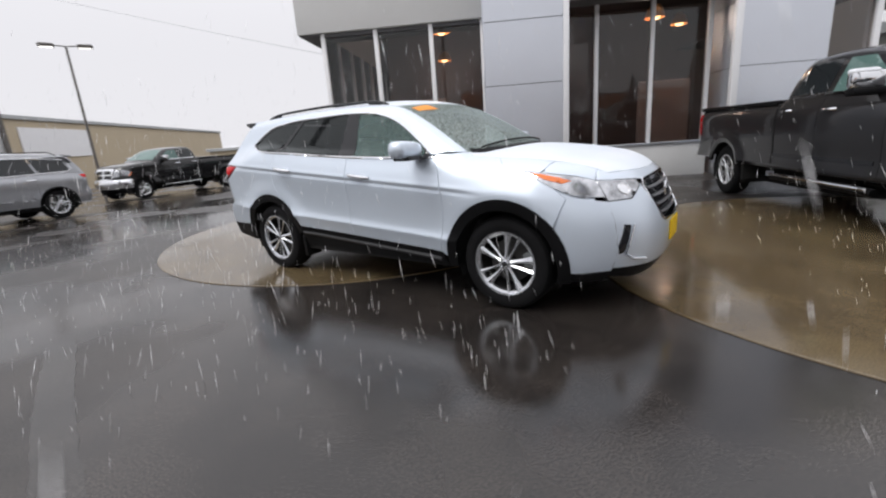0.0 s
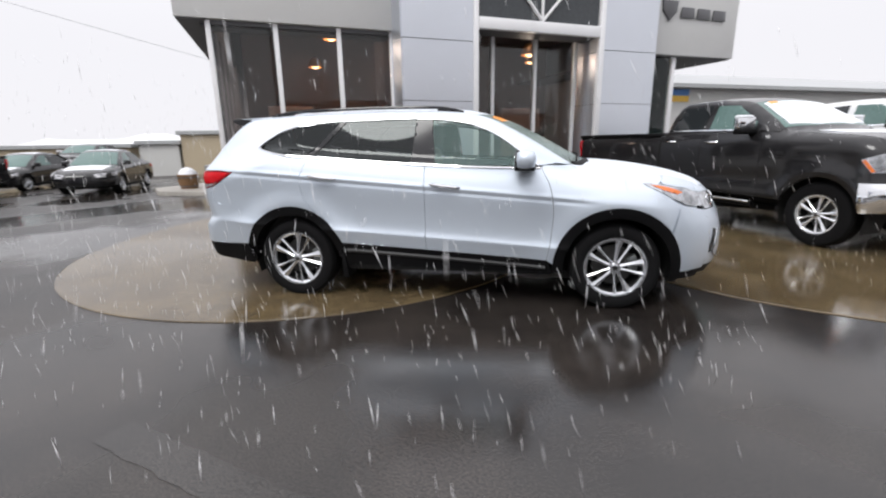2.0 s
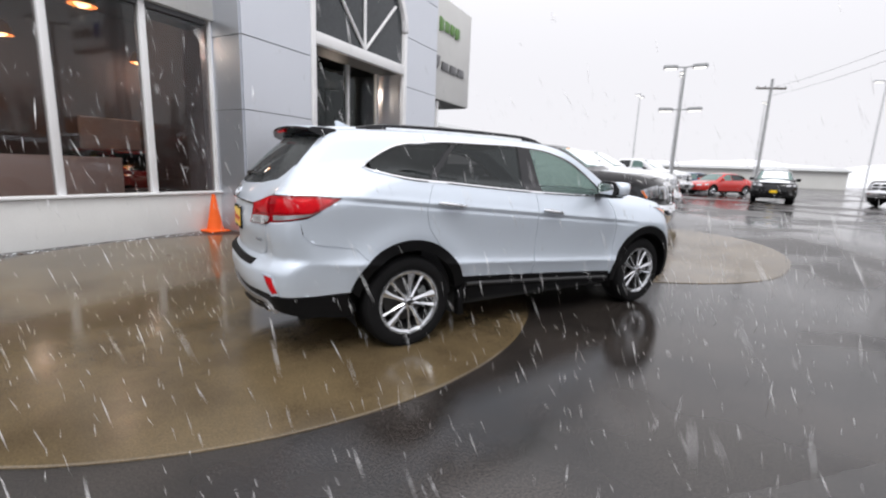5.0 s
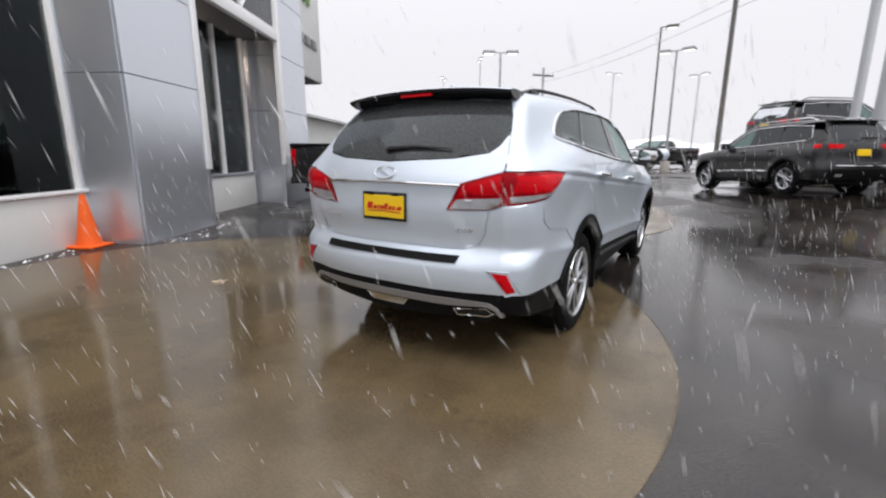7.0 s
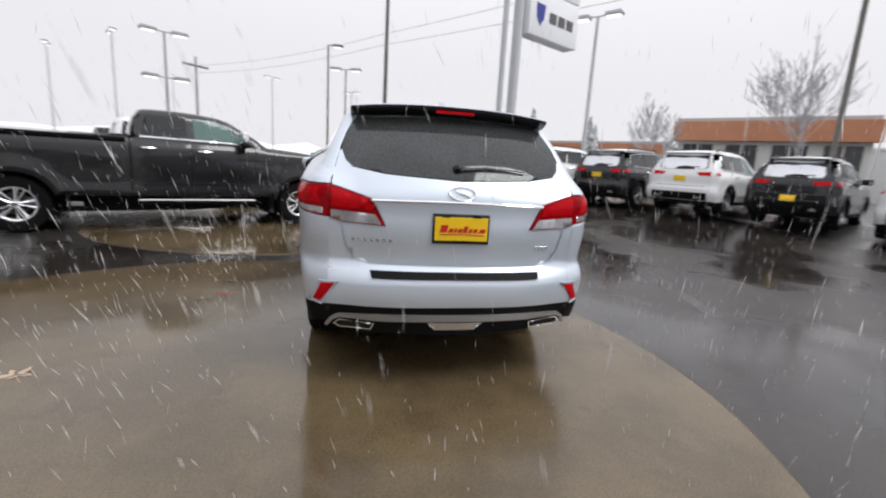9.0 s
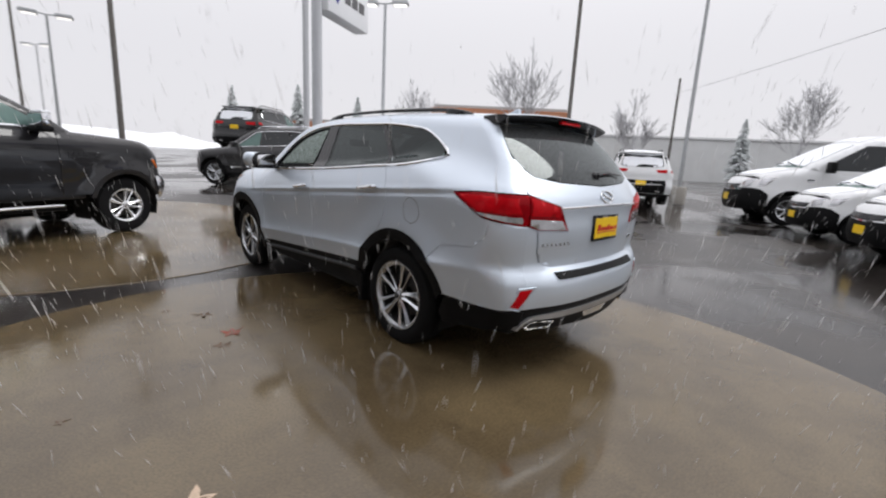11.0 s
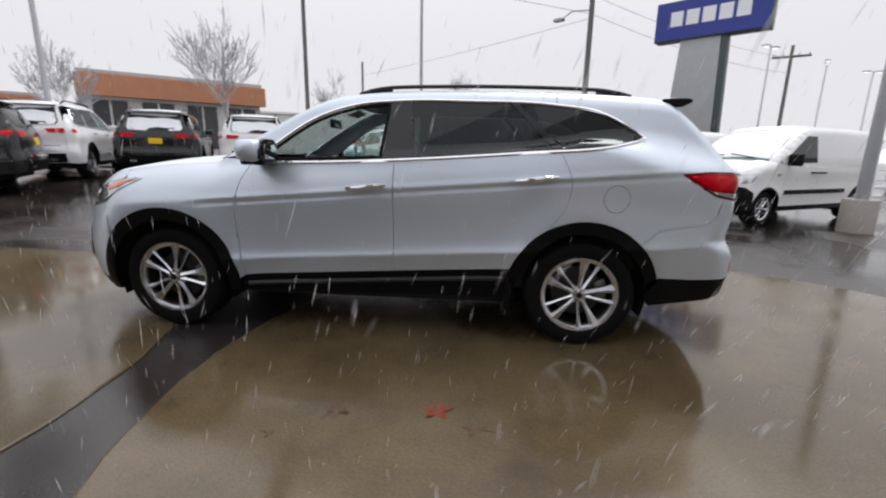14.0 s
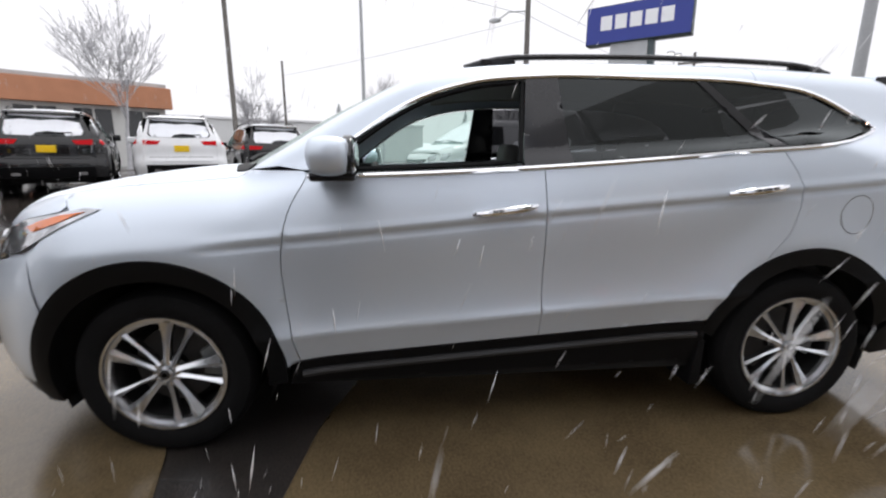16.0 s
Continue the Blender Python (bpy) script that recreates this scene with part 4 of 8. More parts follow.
        ex = [(0.46 * s, 0.395), (0.66 * s, 0.415), (0.70 * s, 0.38), (0.66 * s, 0.355), (0.48 * s, 0.345)]
        part("exhaust_trim", lifted(F, "rear", ex if s > 0 else ex[::-1], off=0.02, flange=0.03), CHROME, car, "chrome exhaust surround")
        ex2 = shrink(ex, 0.009)
        part("exhaust_mouth", lifted(F, "rear", ex2 if s > 0 else ex2[::-1], off=0.023, flange=0.0), DARK, car)
    part("rear_bumper", lifted(F, "rear", mir([(0.004, 0.728), (0.50, 0.728), (0.592, 0.754), (0.633, 0.826), (0.66, 0.955), (0.732, 0.982), (0.732, 0.5), (0.004, 0.5)]), off=-0.0015, gap=0, flange=0), SILVER, car)
    part("bumper_step", lifted(F, "rear", [(0.50, 0.705), (0.49, 0.665), (-0.49, 0.665), (-0.50, 0.705)], off=0.012), BLACK_PLASTIC, car)
    part("lower_bumper", lifted(F, "rear", mir([(0, 0.5), (0.72, 0.5), (0.74, 0.44), (0.72, 0.38), (0.5, 0.33), (0.0, 0.31)]), off=-0.004, flange=0.1), BLACK_PLASTIC, car)
    part("skid_strip", lifted(F, "rear", mir([(0, 0.455), (0.45, 0.455), (0.67, 0.445), (0.715, 0.415), (0.745, 0.36), (0.725, 0.355), (0.695, 0.40), (0.66, 0.418), (0.44, 0.405), (0.0, 0.405)]), off=0.012, flange=0.03), material("satin_skid", (0.42, 0.42, 0.43), 0.35, 0.6, 0.08), car, "satin grey skid strip")
    part("skid_plate", lifted(F, "rear", [(0.17, 0.402), (-0.17, 0.402), (-0.12, 0.352), (0.12, 0.352)], off=0.008, flange=0.03), CHROME, car)
    part("tailgate_trim", tube(on_form(F, "rear", [(0.495 - 0.99 * i / 20, 1.09 + 0.008 * math.cos(math.pi * (i - 10) / 20)) for i in range(21)], 0.006), 0.008, 6), CHROME, tg, "chrome strip over the plate")
    badge = bmesh.new()
    ring = [(0.075 * math.cos(a), 1.148 + 0.036 * math.sin(a)) for a in [i * math.pi / 20 for i in range(40)]]
    tube(on_form(F, "rear", ring, 0.006), 0.006, 6, close=True, bm=badge)
    tube(on_form(F, "rear", [(0.04, 1.165), (0.012, 1.15), (-0.012, 1.146), (-0.04, 1.13)], 0.006), 0.006, 6, bm=badge)
    part("badge", badge, CHROME, tg, "plain oval chrome badge")
    for y, z, n in ((0.60, 0.872, 7), (-0.47, 0.845, 3)):
        for i in range(n):
            a = y - i * 0.033
            x0 = float(F.rear(np.array([a]), np.array([z]))[0])
            part("badge_letter", box((x0 - 0.003, a - 0.025, z - 0.010), (x0 + 0.002, a, z + 0.010), 0.001, 1), ALLOY, tg)
    # dealer plate, leaning with the gate
    pl = part("plate_frame", box((-0.008, -0.163, -0.084), (0.008, 0.163, 0.084), 0.004, 2), GLOSS_BLACK, tg)
    pl.matrix_basis = pose(-2.457, 0, 0.952, 0, 1, 0)
    part("dealer_plate", box((-0.011, -0.152, -0.066), (-0.006, 0.152, 0.066), 0.002, 1), YELLOW, pl, "yellow dealer plate with red bars")
    bm = bmesh.new()
    for i, (a, b, h) in enumerate(((-0.125, -0.085, 0.040), (-0.078, -0.052, 0.022), (-0.046, -0.032, 0.024), (-0.026, 0.0, 0.022), (0.006, 0.03, 0.036), (0.036, 0.058, 0.022), (0.064, 0.085, 0.022), (0.09, 0.094, 0.008), (0.1, 0.132, 0.022))):
        prism([(-a, -0.018), (-b, -0.018), (-b - 0.010, -0.018 + h), (-a - 0.010, -0.018 + h)], -0.0135, -0.0105, "x", bm=bm)
    tube([(-0.0125, 0.12, -0.030), (-0.0125, 0.0, -0.026), (-0.0125, -0.13, -0.032)], 0.003, 5, bm=bm)
    part("plate_bar", bm, RED_INK, pl)
    for y, z in ((-0.09, 0.072), (0.09, 0.072), (-0.02, -0.07), (0.03, -0.07)):
        part("plate_clip", box((-0.014, y - 0.022, z - 0.007), (-0.007, y + 0.022, z + 0.007), 0.002, 1), BLACK_PLASTIC, pl)
    part("rear_wiper", tube(on_form(F, "rear", [(0.02, 1.285), (-0.15, 1.30), (-0.40, 1.285)], 0.022), [0.014, 0.011, 0.005], 6), GLOSS_BLACK, tg)
    part("wiper_pivot", lathe([(0, 0.03), (0.024, 0.028), (0.03, 0.0)], 16, "x", m=pose(-2.345, 0.02, 1.275) @ pose(0, 0, 0, 0, 0, 180)), GLOSS_BLACK, tg)
    # spoiler
    b = bmesh.new()
    rows = []
    for i in range(25):
        y = -0.62 + 1.24 * i / 24
        k = abs(y) / 0.62
        x0, x1 = -1.88, -2.135 + 0.07 * k * k
        z0 = float(F.top(np.array([x0]), np.array([y * 0.93]))[0])
        zt_ = 1.652 - 0.030 * k ** 2.4
        rows.append([b.verts.new(c) for c in ((x0, y, z0 + 0.001), (x0 - 0.1, y, z0 * 0.5 + zt_ * 0.5 + 0.004), (x1 + 0.02, y, zt_), (x1, y, zt_ - 0.008), (x1 + 0.004, y, zt_ - 0.024), (x1 + 0.06, y, zt_ - 0.052), (x1 + 0.16, y, zt_ - 0.062), (x0 + 0.02, y, z0 - 0.05))])
    for p, q in zip(rows, rows[1:]):
        for k in range(8):
            b.faces.new((p[k], q[k], q[(k + 1) % 8], p[(k + 1) % 8]))
    b.faces.new(rows[0])
    b.faces.new(rows[-1])
    bmesh.ops.recalc_face_normals(b, faces=b.faces)
    for fc in b.faces:
        c = fc.calc_center_median()
        fc.material_index = 0 if fc.normal.z > 0.35 else 1
    part("spoiler", sharp(b, 30), [SILVER, GLOSS_BLACK], car, "roof spoiler with black underside")
    part("stop_lamp", box((-2.128, -0.12, 1.603), (-2.105, 0.12, 1.622), 0.004, 1), RED_LENS, car, "red high stop lamp")
    part("antenna_fin", prism([(-1.50, 0.0), (-1.68, 0.0), (-1.69, 0.055), (-1.665, 0.06)], -0.018, 0.018, "y", 0.01, m=pose(0, 0, 1.675)), SILVER, car)

    # nose
    rim_pts = [(y, z) for _, y, z in up([(2.205, 0.004), (2.19, 0.25), (2.14, 0.45), (2.06, 0.60), (2.0, float(hood_y(np.array(2.0))))])]
    part("nose_trim", lifted(F, "front", [(0.004, 0.947), (0.36, 0.937), (0.43, 0.947), (0.70, 0.966)] + rim_pts[::-1] + [(-a, b_) for a, b_ in rim_pts] + [(-0.70, 0.966), (-0.43, 0.947), (-0.36, 0.937), (-0.004, 0.947)], gap=0.0012, flange=0.01), SILVER, car)
    gril = mir([(0.0, 0.945), (0.36, 0.935), (0.41, 0.905), (0.30, 0.66), (0.25, 0.635), (0.0, 0.63)])
    nose = [(0.0, 0.345), (0.45, 0.345), (0.70, 0.36), (0.70, 0.82), (0.55, 0.822), (0.43, 0.90), (0.42, 0.912), (0.31, 0.652), (0.255, 0.628), (0.0, 0.623)]
    for s in (1, -1):
        p = [(s * a, b_) for a, b_ in nose]
        part("front_bumper", lifted(F, "front", p if s > 0 else p[::-1], gap=0, flange=0), SILVER, car)
        p = [(s * a, b_) for a, b_ in [(0.70, 0.965), (0.70, 0.825), (0.55, 0.828), (0.435, 0.905), (0.43, 0.945)]]
        hl = part("headlight", lifted(F, "front", p if s > 0 else p[::-1], off=0.003), HEADLIGHT, car, "clear headlight lens")
        bowl = [(s * 0.575 + 0.036 * math.cos(a), 0.895 + 0.034 * math.sin(a)) for a in [i * math.pi / 12 for i in range(24)]]
        part("headlight_bowl", lifted(F, "front", bowl, off=0.006, gap=0, flange=0.008, step=0.02), CHROME, hl, "bright projector lens")
        part("bowl_ring", tube(on_form(F, "front", bowl, 0.006), 0.005, 6, close=True), CHROME, hl)
        p = [(s * a, b_) for a, b_ in [(0.615, 0.655), (0.655, 0.665), (0.697, 0.52), (0.69, 0.455), (0.66, 0.47)]]
        part("fog_slot", lifted(F, "front", p if s > 0 else p[::-1], off=0.006), GLOSS_BLACK, car)
        blade = [(s * y, z) for y, z in ((0.60, 0.655), (0.64, 0.52), (0.655, 0.455), (0.60, 0.415), (0.50, 0.40))]
        part("fog_trim", tube(on_form(F, "front", blade, 0.008), 0.011, 6, flat=0.7), ALLOY, car, "satin silver fog slot trim")
    g = part("grille", lifted(F, "front", gril, off=-0.03, flange=0.0), GLOSS_BLACK, car)
    bm = bmesh.new()
    tube(on_form(F, "front", gril, 0.004), 0.009, 6, close=True, bm=bm)
    part("grille_frame", bm, CHROME, g, "chrome grille frame")
    for z in (0.69, 0.75, 0.81, 0.87):
        k = 0.27 + (z - 0.64) * 0.36
        part("grille_bar", tube(on_form(F, "front", [(k - 2 * k * i / 10, z) for i in range(11)], -0.012), 0.016, 6, flat=0.6), GRILLE, g)
    part("front_badge", lathe([(0, 0.012), (0.05, 0.01), (0.06, 0.0)], 24, "x", m=pose(2.335, 0, 0.83)), CHROME, g, "plain round chrome badge")
    part("lower_lip", lifted(F, "front", mir([(0, 0.345), (0.45, 0.345), (0.70, 0.36), (0.72, 0.30), (0.5, 0.25), (0.0, 0.24)]), off=-0.002, flange=0.1), BLACK_PLASTIC, car)
    for s in (1, -1):
        part("lip_wing", lifted(F, "side", [(1.90, 0.34)] + front_at([0.345, 0.30, 0.26]) + [(1.88, 0.27), (1.80, 0.30)], sign=s, flange=0.08), BLACK_PLASTIC, car)
    pf = part("front_plate", box((-0.006, -0.155, -0.075), (0.006, 0.155, 0.075), 0.003, 1), YELLOW, car, "yellow dealer plate")
    pf.matrix_basis = pose(2.405, 0, 0.53)

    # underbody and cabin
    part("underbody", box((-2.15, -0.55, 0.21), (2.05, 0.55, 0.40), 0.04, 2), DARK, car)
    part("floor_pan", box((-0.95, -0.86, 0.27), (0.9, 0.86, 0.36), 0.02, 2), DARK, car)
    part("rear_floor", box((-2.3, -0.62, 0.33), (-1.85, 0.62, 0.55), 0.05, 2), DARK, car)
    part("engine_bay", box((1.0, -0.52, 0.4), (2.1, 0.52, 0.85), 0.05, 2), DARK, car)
    for s in (1, -1):
        part("door_card", box((-1.25, min(s * 0.73, s * 0.785), 0.36), (0.78, max(s * 0.73, s * 0.785), 1.11), 0.012, 2), CABIN, car)
        part("rear_side_trim", box((-2.2, min(s * 0.60, s * 0.70), 0.5), (-1.25, max(s * 0.60, s * 0.70), 1.24), 0.02, 2), CABIN, car)
    part("headliner", lifted(F, "top", [(0.2, 0.54), (0.2, -0.54), (-1.85, -0.52), (-1.85, 0.52)], off=-0.035, step=0.2, flange=0.01), LINER, car)
    dash = part("dashboard", prism([(0.62, 0.5), (0.60, 0.95), (0.66, 1.10), (0.95, 1.14), (1.1, 1.08), (1.1, 0.5)], -0.70, 0.70, "y", 0.03), CABIN, car)
    part("steering_wheel", tube([(0.185 * 0.45 * math.sin(a), 0.185 * math.cos(a), 0.185 * 0.89 * math.sin(a)) for a in [i * math.pi / 16 for i in range(32)]], 0.015, 8, close=True, m=pose(0.46, 0.38, 1.04)), CABIN, dash)
    part("steering_hub", prism([(-0.17, -0.02), (-0.06, -0.06), (0.06, -0.06), (0.17, -0.02), (0.17, 0.01), (0.05, 0.05), (-0.05, 0.05), (-0.17, 0.01)], -0.02, 0.03, "x", 0.008, m=pose(0.47, 0.38, 1.04, 0, -27, 0)), CABIN, dash)
    part("steering_column", tube([(0.49, 0.38, 1.03), (0.7, 0.38, 0.93)], 0.04, 8), CABIN, dash)
    part("console", box((-0.4, -0.13, 0.36), (0.65, 0.13, 0.72), 0.03, 2), CABIN, car)
    part("inner_mirror", box((0.47, -0.12, 1.43), (0.50, 0.12, 1.50), 0.012, 2), GLOSS_BLACK, car)
    for y in (0.37, -0.37):
        seat(car, 0.05, y)
    for y in (0.42, 0.0, -0.42):
        seat(car, -0.85, y, z=0.44, wide=0.42)
    for y in (0.32, -0.32):
        seat(car, -1.65, y, z=0.5, wide=0.5)
    return car


def joined_mirror(s):
    """The shell of a door mirror: a rounded wedge."""
    b = bmesh.new()
    bmesh.ops.create_cube(b, size=1)
    bmesh.ops.subdivide_edges(b, edges=b.edges[:], cuts=6, use_grid_fill=True)
    for v in b.verts:
        p = v.co * 2
        q = Vector((p.x * math.sqrt(1 - p.y ** 2 / 2.6 - p.z ** 2 / 2.6 + p.y ** 2 * p.z ** 2 / 4.5), p.y * math.sqrt(max(1 - p.x ** 2 / 3 - p.z ** 2 / 3 + p.x ** 2 * p.z ** 2 / 5, 0)),
                    p.z * math.sqrt(max(1 - p.y ** 2 / 3 - p.x ** 2 / 3 + p.y ** 2 * p.x ** 2 / 5, 0))))
        x = 0.655 + 0.082 * q.x
        if q.x < -0.2:
            x = max(x, 0.585)
        y = 1.04 + 0.155 * q.y
        z = 1.25 + 0.076 * q.z * (1 - 0.12 * (1 - q.y)) - 0.012 * (1 - q.y) * 0.5
        v.co = (x, s * y, z)
    if s < 0:
        bmesh.ops.reverse_faces(b, faces=b.faces[:])
    bmesh.ops.recalc_face_normals(b, faces=b.faces)
    return sharp(b, 50)


hero()


# ---- other vehicles ----
GREY_PAINT = material("charcoal_metallic_paint", (0.0185, 0.018, 0.0195), 0.3, 0.3, 0.04, 3, 300, ior=1.25, coat=0.75, coat_rough=0.04)
BLACK_PAINT = material("black_paint", (0.010, 0.010, 0.011), 0.25, 0.0, 0.05, 3, 300, ior=1.2, coat=0.9, coat_rough=0.03)
WHITE_PAINT = material("white_paint", (0.78, 0.79, 0.80), 0.3, 0.0, 0.03, 3, 300, coat=0.7)
PEWTER_PAINT = material("pewter_paint", (0.30, 0.31, 0.33), 0.3, 0.5, 0.04, 3, 300, coat=0.8)
RED_PAINT = material("red_paint", (0.50, 0.025, 0.02), 0.25, 0.1, 0.04, coat=0.9)
BLUE_PAINT = material("dark_blue_paint", (0.03, 0.05, 0.14), 0.25, 0.2, 0.04, coat=0.9)
PANE = material("dark_car_glass", (0.018, 0.021, 0.023), 0.05, 0.0, 0.1)
PANE_GREEN = material("green_car_glass", (0.10, 0.17, 0.155), 0.06, 0.0, 0.15, 2, 20)


def vehicle(name, spec, label, category, group=""):
    """A parked vehicle from a spec of outlines: body panels, glass, wheels, lights, mirrors, handles and snow."""
    paint, clad = spec["paint"], spec.get("clad", BLACK_PLASTIC)
    hubs, hr, ra, hw = spec["hubs"], spec["tyre"], spec["arch"], spec["half"]
    top, nose, tail, roof, screen, back = (curve(spec[k]) for k in ("top", "nose", "tail", "roof", "screen", "back"))
    lean, shoulder, flare = spec.get("lean", 0.36), spec["belt_z"], spec.get("flare", 0.02)
    plan_f, plan_r = spec.get("plan_front", 0.55), spec.get("plan_rear", 0.2)
    wb = spec["belt_half"]

    def inside(x, y, z):
        y = np.abs(y)
        w = hw - 0.10 * np.clip((z - shoulder + 0.2) / 0.3, 0, 1.4) ** 1.5 * (hw - wb) / 0.08 - 0.05 * np.clip((0.62 - z) / 0.35, 0, 1.3) ** 1.5
        w = w - 0.012 * np.exp(-((z - 0.78) / 0.12) ** 2)
        for h in hubs:
            w = w + flare * np.exp(-((np.hypot(x - h, z - hr) - ra) / 0.1) ** 2)
        low = smin(w - y, top(x) - 0.04 * (y / hw) ** 2.2 - z, 0.10)
        low = smin(low, nose(z) - plan_f * y ** 3 - x, 0.08)
        low = smin(low, x - tail(z) - plan_r * y ** 3, 0.06)
        cab = smin(wb - np.maximum(z - shoulder, 0) * lean - y, roof(x) - 0.05 * (y / 0.7) ** 2.2 - z, 0.09)
        cab = smin(cab, screen(z) - 0.25 * y * y - x, 0.06)
        cab = smin(cab, x - back(z) - spec.get("plan_back", 0.1) * y * y, 0.06)
        return np.maximum(low, cab)

    F = Form(inside)
    car = thing(name, label, category, group)
    st = spec.get("step", 0.07)
    span = lambda a, b, n: [a + (b - a) * i / n for i in range(n + 1)]
    ys, yr_ = spec.get("split_front", 0.70), spec.get("split_rear", 0.74)
    sill = spec["sill"]
    zb = curve(spec["belt"])
    beltz = lambda x: float(zb(np.array(x)))
    ry = spec.get("roof_half", 0.6)
    hy = spec.get("hood_half", 0.74)
    x_cowl, x_head, x_end = spec["cowl"], spec["header"], spec["roof_end"]
    yat = lambda x: ry if x <= x_head else ry + (hy - ry) * min((x - x_head) / (x_cowl - x_head), 1)
    front_at = lambda zs_: [(x, z) for x, _, z in on_form(F, "front", [(ys, z) for z in zs_])]
    rear_at = lambda zs_: [(x, z) for x, _, z in on_form(F, "rear", [(yr_, z) for z in zs_])]
    x_front = front_at([0.6])[0][0]
    x_rear = rear_at([0.6])[0][0]
    tops = {}

    def up_at(x):
        if x not in tops:
            tops[x] = on_form(F, "top", [(x, yat(x))])[0][2]
        return tops[x]

    x_h1 = spec.get("hood_end", x_front - 0.12)

    def bottom(x):
        for h in hubs:
            if abs(x - h) < ra:
                return max(sill, hr + math.sqrt(ra * ra - (x - h) ** 2))
        return sill

    def chain(a, b):
        xs = sorted({*span(a, b, max(int(abs(b - a) / 0.06), 2)), *[h + ra * math.cos(radians(k)) for h in hubs for k in range(0, 181, 10) if min(a, b) < h + ra * math.cos(radians(k)) < max(a, b)]})
        return xs if a < b else xs[::-1]

    def side_poly(xf, xr):
        """The lower side between two seams, from the rear seam forward along the bottom and back along the top."""
        pts = [(x, bottom(x)) for x in chain(xr, xf)]
        if xf >= x_front - 0.01:
            z_hi = up_at(x_h1) - 0.02
            pts = [p for p, q in zip(pts, front_at([p[1] + 0.01 for p in pts])) if p[0] < q[0] - 0.02] + front_at(span(sill + 0.02, z_hi, 8))
            xf = x_h1
        topz = []
        for x in span(xf, xr, max(int((xf - xr) / 0.08), 3)):
            topz.append((x, up_at(x) if x >= x_cowl else beltz(x)))
        if xr <= x_rear + 0.01:
            z_hi = spec.get("tail_top", beltz(x_rear))
            ends = rear_at(span(z_hi, sill + 0.02, 8))
            pts = [p for p, q in zip(pts, rear_at([p[1] + 0.01 for p in pts])) if p[0] > q[0] + 0.02]
            topz = [p for p in topz if p[0] > ends[0][0] + 0.03] + ends
        return pts + topz

    seams = [x_front] + spec["seams"] + [x_rear]
    names = spec["panel_names"]
    bed = spec.get("bed")
    outlines = [side_poly(a, b) for a, b in zip(seams, seams[1:])]
    for s in (1, -1):
        panels = []
        for nm, poly in zip(names, outlines):
            panels.append(part(nm, lifted(F, "side", poly, st, 0.03, 0.003, sign=s), paint, car))
        # upper side
        lo = [(x, beltz(x)) for x in span(spec["glass_end"], x_cowl, 14)]
        edge = [(x, up_at(x)) for x in span(x_cowl, x_end, 26)]
        if spec.get("cab_back"):
            ends = [(x + 0.02, z) for x, _, z in on_form(F, "rear", [(ry, z) for z in span(up_at(x_end) - 0.05, beltz(spec["glass_end"]) + 0.05, 6)])]
        else:
            ends = rear_at(span(up_at(x_end) - 0.06, spec.get("tail_top", beltz(x_rear)), 6))
        part("cab_side" if bed else "roof_side", lifted(F, "side", lo + edge + ends, st, 0.03, 0.0, sign=s), paint, car)
        for i, (poly, mat) in enumerate(spec["windows"]):
            p = part("window_pane", lifted(F, "side", poly, st, 0.006, 0, off=0.004, sign=s), mat, panels[min(i + 1, len(panels) - 1)] if i < spec.get("door_windows", 2) else car, "side window glass")
        if spec.get("trim"):
            part("window_trim", tube(on_form(F, "side", spec["trim"], 0.008, s), 0.012, 6), CHROME, car)
        for d, (hx, hz) in zip(panels[1:], spec.get("handles", [])):
            y0 = float(F.side(np.array([hx]), np.array([hz]))[0])
            part("door_handle", tube([(hx + 0.11, s * (y0 + 0.005), hz), (hx + 0.07, s * (y0 + 0.035), hz), (hx - 0.07, s * (y0 + 0.035), hz), (hx - 0.11, s * (y0 + 0.005), hz)], 0.016, 6), spec.get("handle_mat", paint), d)
        for h in hubs:
            ring = arc(h, hr, ra + 0.005, 180 + 8, -8, 24) + arc(h, hr, ra - spec.get("lip", 0.035), -8, 188, 24)
            part("arch_trim", lifted(F, "side", [p for p in ring if p[1] > sill - 0.08], st, 0.05, 0, off=0.010, sign=s), clad, car)
            b = bmesh.new()
            r0 = [b.verts.new((h + (ra - 0.02) * math.cos(radians(a)), s * (hw - 0.06), hr + (ra - 0.02) * math.sin(radians(a)))) for a in range(-20, 201, 20)]
            r1 = [b.verts.new((v.co.x, s * (hw - 0.42), v.co.z)) for v in r0]
            for i in range(len(r0) - 1):
                b.faces.new((r0[i], r0[i + 1], r1[i + 1], r1[i]))
            b.faces.new(r1)
            part("wheel_housing", b, DARK, car)
            wheel(car, (h, s * (hw - 0.045), hr), s, hr, 0.25, spec.get("rim", 0.25), spec.get("spokes", 10), spec.get("wheel_mat", ALLOY), detail=28)
        mx, mz, ml = spec["mirror"]
        part("door_mirror", box((mx - 0.05, min(s * wb, s * (wb + ml)), mz - 0.02), (mx + 0.06, max(s * wb, s * (wb + ml)), mz + spec.get("mirror_h", 0.14)), 0.03, 2), spec.get("mirror_mat", paint), panels[1] if len(panels) > 1 else car)
        if spec.get("mirror_foot"):
            part("mirror_foot", box((mx - 0.06, min(s * (wb - 0.02), s * (wb + ml)), mz - 0.09), (mx + 0.08, max(s * (wb - 0.02), s * (wb + ml)), mz - 0.015), 0.025, 2), BLACK_PLASTIC, car)
